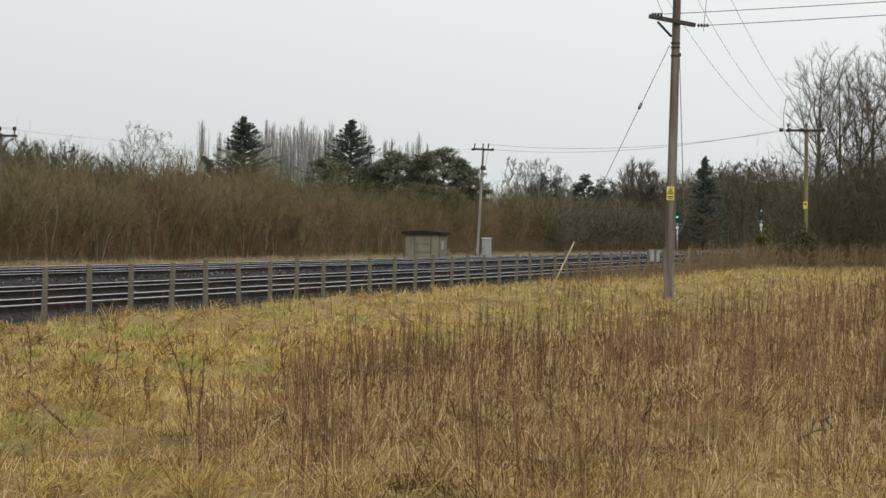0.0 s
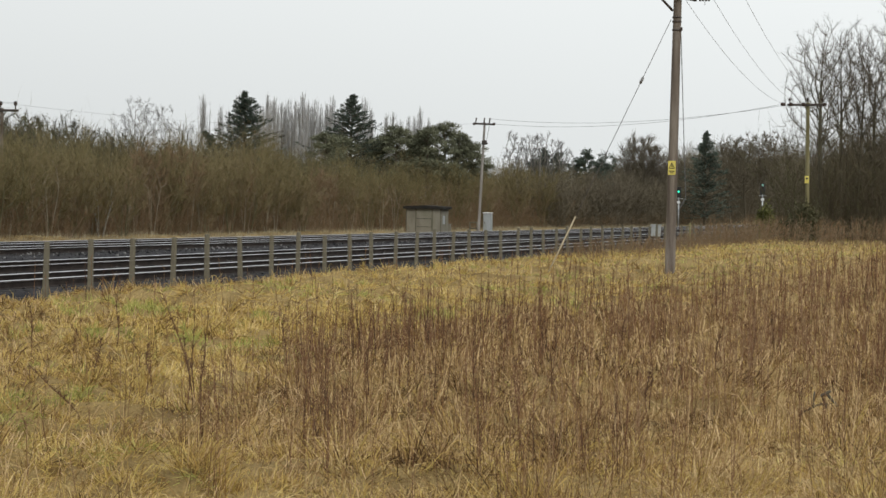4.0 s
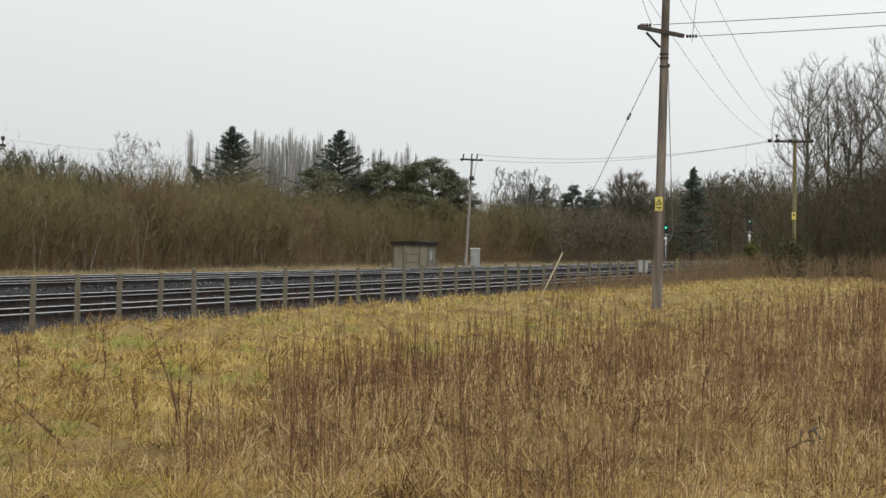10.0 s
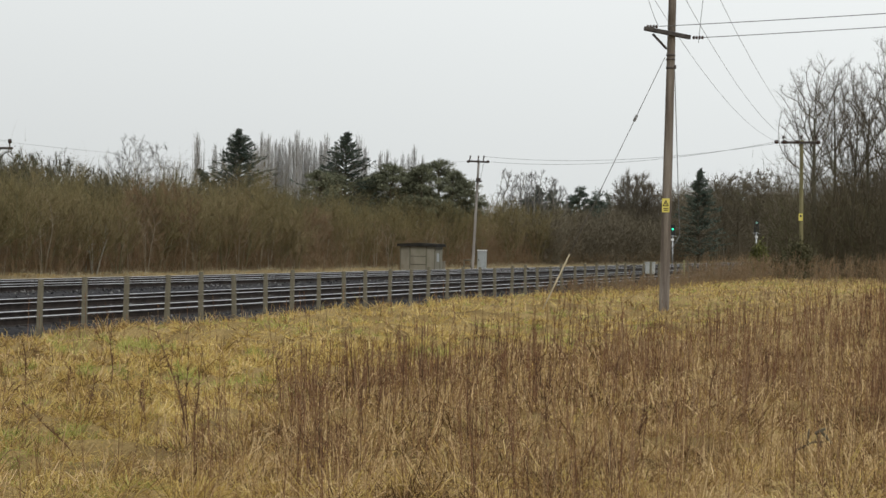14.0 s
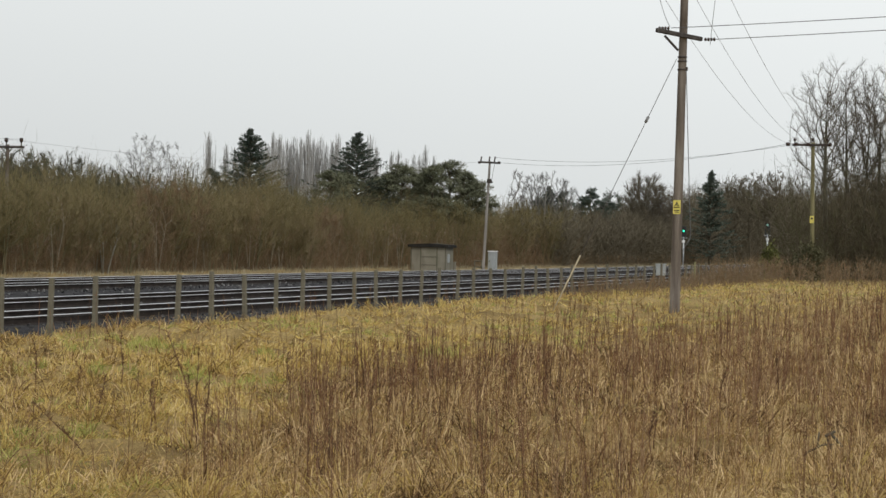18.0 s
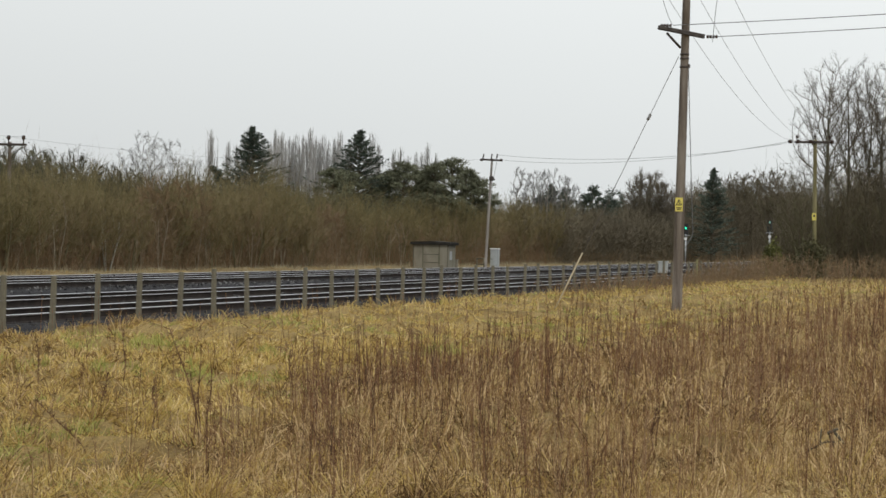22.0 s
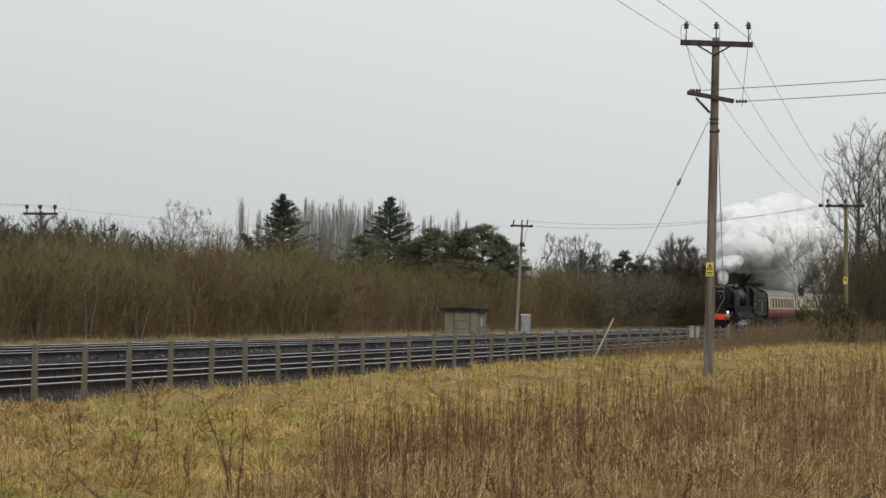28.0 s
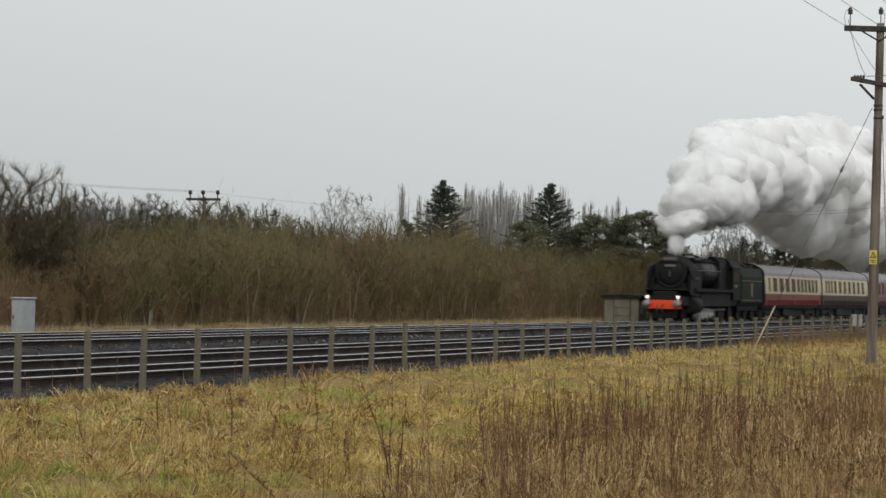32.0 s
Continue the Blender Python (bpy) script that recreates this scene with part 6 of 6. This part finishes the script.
    prism(bm, [(-0.95, 1.2), (-0.95, 1.95), (-0.8, 2.3), (0.8, 2.3), (0.95, 1.95), (0.95, 1.2)], 1.62, 3.6)
    part("saddle", bm, LOCOBLACK, L, "smokebox saddle over the cylinders")
    for s in (-1, 1):
        bm = bmesh.new()
        prism(bm, [(1.7, 1.55), (3.6, 1.55), (3.6, 2.75), (1.7, 2.75)], s * 1.08 - 0.13, s * 1.08 + 0.13, "y")
        part("steam_pipe_casing", bm, LOCOBLACK, L)
        bm = bmesh.new()
        box(bm, (7.6, s * 1.1, 1.35), (7.6, 0.25, 0.95), bevel=0.05)
        part("valve_gear_bracket", bm, LOCOBLACK, L)
        bm = bmesh.new()
        tube(bm, (3.9, s * 0.62, 3.60), (5.4, s * 0.66, 3.62), 0.10, n=10)
        part("sandbox_cover", bm, LOCOSHINE, L)
    for x in (4.4, 5.3, 7.6, 8.2):
        bm = bmesh.new()
        turned(bm, [(3.66, 0.16), (3.80, 0.15), (3.84, 0.06)], "z", (x, -0.28, 0), 10)
        part("boiler_fitting", bm, STEEL, L, smooth=True)
    for s in (-1, 1):
        bm = bmesh.new()
        box(bm, (6.8, s * 1.14, 1.93), (9.4, 0.5, 0.05), bevel=0.01)
        box(bm, (6.8, s * 1.37, 1.85), (9.4, 0.04, 0.2), bevel=0.008)
        part("running_plate", bm, LOCOBLACK, L)
        bm = bmesh.new()
        prism(bm, [(1.15, 1.6), (1.5, 1.55), (3.7, 1.9), (3.7, 2.75), (3.7, 3.0), (3.4, 3.32), (2.0, 3.34), (1.5, 3.2), (1.22, 2.75)], s * 1.27 - 0.02, s * 1.27 + 0.02, "y")
        for v in bm.verts:
            v.co.y -= s * 0.42 * max(0.0, v.co.z - 2.75)
        defl = part("smoke_deflector", bm, LOCOBLACK, L, "black smoke deflector plate")
        bm = bmesh.new()
        tube(bm, (1.3, s * 1.31, 2.95), (3.5, s * 1.31, 2.95), 0.02, n=6)
        part("handrail", bm, DARKIRON, defl)
        bm = bmesh.new()
        box(bm, (2.6, s * 1.295, 2.5), (1.0, 0.02, 0.14), bevel=0.004)
        part("nameplate", bm, DARKIRON, defl, "nameplate with unreadable lettering")
        bm = bmesh.new()
        turned(bm, [(1.75, 0.44), (1.8, 0.5), (3.3, 0.5), (3.35, 0.44)], "x", (0, s * 1.02, 0.98), 20)
        turned(bm, [(1.7, 0.24), (3.4, 0.24)], "x", (0, s * 1.02, 1.55), 16)
        part("cylinder", bm, LOCOBLACK, L, "cylinder with cladding")
        bm = bmesh.new()
        box(bm, (5.9, s * 1.08, 0.95), (4.2, 0.06, 0.14), bevel=0.01)
        box(bm, (8.2, s * 1.15, 0.72), (4.2, 0.05, 0.12), bevel=0.01)
        box(bm, (4.4, s * 1.05, 1.18), (1.6, 0.08, 0.08))
        part("rods", bm, DARKIRON, L, "oily dark side and connecting rods")
        bm = bmesh.new()
        tube(bm, (3.8, s * 0.98, zc + 0.15), (9.2, s * 1.05, zc + 0.15), 0.02, n=6)
        part("handrail", bm, STEEL, L)
        bm = bmesh.new()
        tube(bm, (4.2, s * 0.76, 3.5), (9.2, s * 0.82, 3.54), 0.045, n=8)
        part("pipe", bm, LOCOBLACK, L)
        bm = bmesh.new()
        turned(bm, [(-0.50, 0.05), (-0.48, 0.215), (-0.44, 0.22), (-0.42, 0.08), (-0.2, 0.10), (-0.18, 0.15), (0.02, 0.17)], "x", (0, s * 0.875, 1.02), 18)
        part("buffer", bm, STEEL, L, "round polished buffer", True)
        bm = bmesh.new()
        turned(bm, [(-0.07, 0.08), (-0.05, 0.10), (0.1, 0.10), (0.12, 0.05)], "x", (-0.1, s * 0.88, 1.42), 12)
        box(bm, (-0.06, s * 0.88, 1.30), (0.12, 0.14, 0.14), bevel=0.02)
        lamp = part("head_lamp", bm, WHITE, L, "white head lamp")
        bm = bmesh.new()
        turned(bm, [(-0.19, 0.06), (-0.175, 0.065)], "x", (0, s * 0.88, 1.42), 12)
        part("lens", bm, HEADLAMP, lamp)
        bm = bmesh.new()
        prism(bm, [(11.45, 1.3), (13.35, 1.3), (13.35, 3.27), (11.3, 3.27), (11.3, 2.1)], s * 1.34 - 0.02, s * 1.34 + 0.02, "y")
        side = part("cab_side", bm, LOCOGREEN, L, "dark lined cab side")
        for x in (11.75, 12.5):
            bm = bmesh.new()
            box(bm, (x, s * 1.345, 2.72), (0.5, 0.06, 0.5), bevel=0.01)
            part("cab_window", bm, GLASS, side)
        bm = bmesh.new()
        box(bm, (12.1, s * 1.365, 2.15), (0.55, 0.015, 0.14))
        part("number_bar", bm, GOLD, side, "pale bar of unreadable figures")
    bm = bmesh.new()
    prism(bm, [(-1.36, 3.25), (-1.1, 3.62), (-0.6, 3.84), (0, 3.91), (0.6, 3.84), (1.1, 3.62), (1.36, 3.25), (1.3, 3.25), (0, 3.84), (-1.3, 3.25)], 11.2, 13.7)
    part("cab_roof", bm, LOCOBLACK, L)
    bm = bmesh.new()
    box(bm, (11.4, 0, 2.5), (0.06, 2.64, 1.5))
    part("cab_front", bm, LOCOBLACK, L)
    bm = bmesh.new()
    box(bm, (0.05, 0, 1.0), (0.1, 2.06, 0.50), bevel=0.015)
    beam = part("buffer_beam", bm, REDBEAM, L, "bright orange-red buffer beam")
    bm = bmesh.new()
    tube(bm, (-0.05, 0, 1.0), (-0.3, 0, 0.85), 0.05, n=8)
    tube(bm, (-0.3, 0, 0.85), (-0.25, 0, 0.5), 0.035, n=8)
    tube(bm, (-0.06, 0.3, 0.95), (-0.16, 0.3, 0.45), 0.03, n=8)
    part("coupling", bm, DARKIRON, beam)
    # frame block made deep, so that it also stands for shade between the wheels
    bm = bmesh.new()
    box(bm, (6.8, 0, 1.0), (13.2, 1.3, 1.5), bevel=0.02)
    box(bm, (0.9, 0, 1.2), (1.6, 2.2, 0.5), bevel=0.02)
    box(bm, (12.4, 0, 1.15), (2.0, 2.3, 0.4), bevel=0.02)
    part("frame", bm, LOCOBLACK, L)
    for s in (-1, 1):
        for x in (6.15, 8.2, 10.25):
            wheel(L, x, s * 0.79, 0.94, 18)
        for x in (1.35, 3.75):
            wheel(L, x, s * 0.79, 0.46, 10)
        wheel(L, 12.6, s * 0.79, 0.50, 10)
    return L


def build_tender():
    T = thing("locomotive_tender", pose(0, 0, 0), "dark green tender heaped with coal behind the engine", "tender")
    bm = bmesh.new()
    prism(bm, [(-1.3, 1.15), (-1.3, 2.75), (-1.14, 3.3), (-0.95, 3.3), (0.95, 3.3), (1.14, 3.3), (1.3, 2.75), (1.3, 1.15)], 0.0, 5.9)
    part("body", bm, LOCOGREEN, T)
    bm = bmesh.new()
    rng = random.Random(2)
    for k in range(60):
        x, y = rng.uniform(0.5, 3.6), rng.uniform(-0.85, 0.85)
        s = rng.uniform(0.12, 0.3)
        box(bm, (x, y, 3.27 + 0.26 * (1 - abs(y)) + rng.uniform(-0.05, 0.1)), (s, s * 0.9, s * 0.8), pose(0, 0, 0, rng.uniform(0, 90), rng.uniform(0, 90), rng.uniform(0, 90)))
    part("coal", bm, COAL, T, "heap of black coal")["kind"] = "stuff"
    for s in (-1, 1):
        bm = bmesh.new()
        box(bm, (2.9, s * 1.305, 1.95), (0.35, 0.012, 0.8), bevel=0.003)
        part("emblem", bm, GOLD, T, "faded crest shape")
        for z in (1.3, 2.5):
            bm = bmesh.new()
            box(bm, (2.95, s * 1.303, z), (5.5, 0.008, 0.025))
            part("lining", bm, GOLD, T)
        bm = bmesh.new()
        box(bm, (2.95, s * 1.0, 0.9), (5.7, 0.06, 0.5), bevel=0.01)
        part("frame", bm, LOCOBLACK, T)
        bm = bmesh.new()
        tube(bm, (5.85, s * 1.2, 1.3), (5.85, s * 1.2, 2.7), 0.02, n=6)
        part("handrail", bm, STEEL, T)
        for x in (1.0, 2.95, 4.9):
            wheel(T, x, s * 0.79, 0.50, 10)
    bm = bmesh.new()
    box(bm, (2.95, 0, 0.82), (5.8, 1.5, 0.7), bevel=0.02)
    box(bm, (2.95, 0, 1.08), (5.9, 2.3, 0.16), bevel=0.02)
    part("underframe", bm, LOCOBLACK, T)
    bm = bmesh.new()
    box(bm, (4.8, 0, 3.4), (0.9, 1.6, 0.25), bevel=0.05)
    part("water_filler", bm, LOCOBLACK, T)
    return T


def build_coach(upper, lower, label, windows):
    C = thing("railway_coach", pose(0, 0, 0), label, "railway coach", "coaches of the train")
    ln = 18.75
    side = [(-1.30, 0.98), (-1.375, 1.35), (-1.385, 1.72)]
    bm = bmesh.new()
    prism(bm, side + [(1.385, 1.72), (1.375, 1.35), (1.30, 0.98)], 0, ln)
    part("lower_body", bm, lower, C)
    bm = bmesh.new()
    prism(bm, [(-1.385, 1.72), (-1.37, 2.3), (-1.29, 2.92), (1.29, 2.92), (1.37, 2.3), (1.385, 1.72)], 0, ln)
    part("upper_body", bm, upper, C)
    bm = bmesh.new()
    arc = [(1.32 * math.cos(a), 2.90 + 0.72 * math.sin(a) ** 0.9) for a in [math.pi * k / 14 for k in range(15)]]
    prism(bm, arc, -0.02, ln + 0.02)
    part("roof", bm, ROOFGREY, C, "weathered grey arched roof")
    for k in range(9):
        bm = bmesh.new()
        turned(bm, [(3.5, 0.1), (3.66, 0.09), (3.7, 0.13), (3.72, 0.05)], "z", (1.2 + k * 2.05, 0.35 if k % 2 else -0.35, 0), 8)
        part("roof_ventilator", bm, ROOFGREY, C)
    for s in (-1, 1):
        for x, w in windows:
            bm = bmesh.new()
            box(bm, (x, s * 1.345, 2.33), (w, 0.06, 0.98), pose(0, 0, 0, s * 4), 0.012)
            win = part("window", bm, CREAM if upper is CREAM else MAROON, C)
            bm = bmesh.new()
            box(bm, (x, s * 1.365, 2.33), (w - 0.1, 0.06, 0.88), pose(0, 0, 0, s * 4), 0.01)
            part("pane", bm, GLASS, win)
        for x in (0.55, ln - 0.55, ln * 0.5):
            bm = bmesh.new()
            box(bm, (x, s * 1.372, 2.26), (0.7, 0.02, 1.02), bevel=0.004)
            for v in bm.verts:
                if v.co.z < 1.5:
                    v.co.y -= s * 0.03
                elif v.co.z > 2.4:
                    v.co.y -= s * 0.07
            d = part("door", bm, upper, C)
            bm = bmesh.new()
            box(bm, (x, s * 1.372, 1.38), (0.7, 0.03, 0.64), pose(0, 0, 0, s * -2), 0.004)
            part("door_panel", bm, lower, d)
            bm = bmesh.new()
            box(bm, (x + 0.25, s * 1.39, 1.75), (0.04, 0.03, 0.12))
            part("door_handle", bm, GOLD, d)
        bm = bmesh.new()
        box(bm, (ln / 2, s * 1.39, 1.73), (ln - 0.1, 0.02, 0.03))
        part("lining", bm, GOLD, C)
        bm = bmesh.new()
        box(bm, (ln / 2, s * 1.15, 0.9), (ln, 0.1, 0.22), bevel=0.01)
        part("solebar", bm, LOCOBLACK, C)
        bm = bmesh.new()
        box(bm, (ln * 0.42, s * 0.85, 0.55), (2.0, 0.6, 0.5), bevel=0.03)
        part("battery_box", bm, LOCOBLACK, C)
        for x in (2.9, ln - 2.9):
            bm = bmesh.new()
            box(bm, (x, s * 1.0, 0.5), (3.2, 0.12, 0.2), bevel=0.03)
            for d in (-1.3, 1.3):
                box(bm, (x + d, s * 1.03, 0.48), (0.3, 0.16, 0.36), bevel=0.03)
            part("bogie_frame", bm, LOCOBLACK, C)
            for d in (-1.3, 1.3):
                bm = bmesh.new()
                turned(bm, [(-0.06, 0.45), (0.06, 0.45)], "y", (x + d, s * 0.75, 0.46), 20)
                part("wheel", bm, DARKIRON, C)
    # one black block for the underframe and the shade beneath the coach
    bm = bmesh.new()
    box(bm, (ln / 2, 0, 0.60), (ln - 0.3, 1.9, 0.78), bevel=0.04)
    part("underframe", bm, LOCOBLACK, C, "plain black underframe block filling the shaded space below the coach")
    for x in (-0.03, ln + 0.03):
        bm = bmesh.new()
        prism(bm, [(-1.32, 0.98), (-1.40, 1.35), (-1.41, 1.72), (-1.39, 2.3), (-1.33, 2.92)] + [(-1.33 * math.cos(math.pi * k / 10), 2.92 + 0.74 * math.sin(math.pi * k / 10) ** 0.9) for k in range(1, 10)] + [(1.33, 2.92), (1.39, 2.3), (1.41, 1.72), (1.40, 1.35), (1.32, 0.98)], x - 0.05, x + 0.05)
        part("end_panel", bm, LOCOBLACK, C, "black coach end")
    for x in (-0.12, ln + 0.12):
        bm = bmesh.new()
        box(bm, (x, 0, 2.0), (0.22, 1.1, 2.1), bevel=0.03)
        part("gangway", bm, LOCOBLACK, C, "black corridor connection")
        for s in (-1, 1):
            bm = bmesh.new()
            turned(bm, [(-0.16, 0.1), (0.1, 0.1), (0.12, 0.2), (0.16, 0.2)], "x", (x, s * 0.87, 1.0), 12)
            part("buffer", bm, DARKIRON, C)
    return C


def billow(d, off, octaves=4):
    """How far a cloud's surface stands out in the direction d: a few broad heads, roughened at ever smaller sizes."""
    out = 1.0 + 0.20 * (0.5 - noise.voronoi(d * 0.95 + off)[0][0])
    for size, swell in ((1.7, 0.15), (3.6, 0.10), (7.5, 0.06), (14.0, 0.035))[:octaves]:
        out += swell * noise.noise(d * size + off)
    return out


def lobe_mesh(seed, detail):
    """One billow of steam: a cauliflower-like body inside two smooth shells of thin vapour."""
    off = Vector((seed * 7.3, seed * 3.1, seed * 1.7))
    pieces, counts = [], []
    for sub, grow, octaves in ((detail, 1.0, 4), (4, 1.06, 3), (4, 1.14, 3)):
        bm = bmesh.new()
        bmesh.ops.create_icosphere(bm, subdivisions=sub, radius=1)
        d = [w.co.normalized() for w in bm.verts]
        v = np.array([q * (billow(q, off, octaves) * grow) for q in d])
        f = np.array([[w.index for w in q.verts] for q in bm.faces])
        bm.free()
        pieces.append((v, f))
        counts.append(len(f))
    v, f = join(pieces)
    me = mesh_of("puff", v, f, CORE)
    me.materials.append(STEAM)
    me.polygons.foreach_set("material_index", np.repeat((0, 1, 1), counts).astype(np.int32))
    me.polygons.foreach_set("use_smooth", np.ones(len(f), bool))
    return me


def wisp_mesh(seed):
    off = Vector((seed * 7.3, seed * 3.1, seed * 1.7))
    bm = bmesh.new()
    bmesh.ops.create_icosphere(bm, subdivisions=4, radius=1)
    for v in bm.verts:
        d = v.co.normalized()
        v.co = d * billow(d, off, 2)
    return finish("wisp", bm, WISP, True)


def build_steam():
    S = thing("steam_plume", pose(0, 0, 0), "billowing white steam trailing from the chimney", "steam")
    large, small = [lobe_mesh(k, 5) for k in range(3)], [lobe_mesh(k, 4) for k in range(3, 8)]
    thin = [wisp_mesh(7 + k) for k in range(2)]
    rng = random.Random(9)

    def span(x):
        """Underside and top of the cloud at a distance behind the bufferbeam."""
        top = float(np.interp(x, (0, 2.5, 8, 18, 28, 43, 60, 90), (7.2, 8.6, 10.0, 11.9, 12.3, 13.6, 14.8, 15.2)))
        low = float(np.interp(x, (0, 4, 10, 18, 28, 36, 46, 90), (5.0, 5.2, 5.6, 6.3, 6.3, 5.7, 4.6, 4.0)))
        return low, top
    def drift(x):
        """How far the wind has carried the cloud to the far side."""
        return float(np.interp(x, (0, 8, 16, 30, 90), (-0.8, -0.6, 0.0, 1.35, 4.05)))
    # the column, which spreads at once over the chimney; rows of place and half sizes
    rows = [(2.6, 0.0, 4.5, 0.5, 0.42, 0.8), (3.0, -0.2, 5.7, 1.3, 0.8, 1.1), (3.4, -0.3, 6.8, 1.5, 0.9, 1.3), (4.8, -1.0, 6.6, 1.8, 1.0, 1.2), (3.9, -0.75, 7.1, 1.5, 0.95, 1.2), (5.0, -0.5, 7.7, 1.8, 1.05, 1.3), (7.2, -0.7, 8.4, 2.1, 1.2, 1.4)]
    # the trailing cloud: large bodies, then smaller heads on their tops and sides
    for x in (7, 11, 15.5, 20, 25, 30, 35.5, 41, 47, 54, 62, 71, 81):
        low, top = span(x)
        h = (top - low) / 2
        rows.append((x, rng.uniform(-0.4, 0.6) + drift(x), low + h * rng.uniform(0.9, 1.0), 3.0 + 0.055 * x, 1.35 + 0.035 * min(x, 50), h * 0.92))
    for k in range(44):
        x = 4.5 + 66 * ((k + rng.uniform(0, 1)) / 44) ** 1.2
        low, top = span(x)
        r = rng.uniform(0.85, 1.5) * (1 + 0.6 * min(1, x / 45))
        z = top - r * rng.uniform(0.75, 1.25) if k % 2 else low + r + (top - low - 2 * r) * rng.uniform(0.05, 0.75)
        y = rng.uniform(-1.0, 1.2) * (0.6 + 0.8 * min(1, x / 30)) if k % 2 else -0.9 - 1.3 * min(1, x / 35)
        rows.append((x, y + drift(x), z, r * 1.15, r, r * rng.uniform(0.85, 1.05)))
    puffs = []
    for k, (x, y, z, a, b, c) in enumerate(rows):
        p = new("puff", large[k % 3] if a > 3 else small[k % 5])
        p.parent = S
        p.scale = (a, b, c)
        puffs.append((p, x, y, z, 72.0 * (k % 5) if a < 3 else 0.0, rng.uniform(-1.5, 1.5)))
    # thin vapour by the cylinders
    for k in range(6):
        p = new("wisp", thin[k % 2])
        p.parent = S
        r = rng.uniform(0.16, 0.28) * (0.7 + 0.08 * k)
        p.scale = (r * 2.4, r, r * 0.7)
        puffs.append((p, 2.2 + 0.35 * k, -1.6 + rng.uniform(-0.25, 0.25), 0.30 + 0.03 * k + rng.uniform(0, 0.2), rng.uniform(0, 360), 3.0))
    return S, puffs


W1 = [(1.35, 0.45)] + [(3.1 + 1.95 * k, 1.25) for k in range(4)] + [(10.6 + 1.25 * k, 0.75) for k in range(6)]
W2 = [(1.5 + 1.05 * k, 0.55) for k in range(3)] + [(5.0 + 1.9 * k, 0.85) for k in range(7)]
loco, tender = build_loco(), build_tender()
cream_coach = build_coach(CREAM, CRIMSON, "crimson and cream passenger coach", W1)
cream_coach_two = build_coach(CREAM, CHOCOLATE, "cream passenger coach with dark brown lower panels", W2)
maroon_coach = build_coach(MAROON, MAROON, "plain maroon passenger coach", W2)
coaches = [cream_coach, cream_coach_two, maroon_coach] + [copy_thing(maroon_coach, pose(0, 0, 0)) for k in range(3)]
steam, puffs = build_steam()


def motions():
    """The train runs in along the far track; its engine's wheels turn and the steam rolls."""
    speed, front = 18.1, 129.1
    stops = [0, 0.1] + list(range(1, 32)) + [31.9, 32]

    def run(ob, back):
        walk(ob, [(t, pose(20, TRACKS[3], RAILTOP, 0, math.degrees(FALL)) @ pose(front - 20 + speed * (32 - t) + back, 0, 0)) for t in stops])
    run(loco, 0)
    run(tender, 13.9)
    for k, c in enumerate(coaches):
        run(c, 20.25 + 19.05 * k)
    run(steam, 0)
    for rim, x, y, r in WHEELS:
        n = 480 if r > 0.8 else 960
        flip = 0 if y > 0 else 180
        rows = []
        for k in range(n + 1):
            t = 32 * k / n
            a = math.degrees(speed * t / r)
            rows.append((t, pose(x, y, r) @ Matrix.Rotation(radians(-a), 4, "Y") @ pose(0, 0, 0, 0, 0, flip)))
        walk(rim, rows)
    for p, x, y, z, a, rate in puffs:
        walk(p, [(t, pose(x + 0.05 * (t - 30), y, z + 0.4 * max(-4, t - 30) * min(1, max(0, x - 4) / 20), a, rate * (t - 30), a)) for t in (0, 8, 16, 24, 28, 32)])


motions()
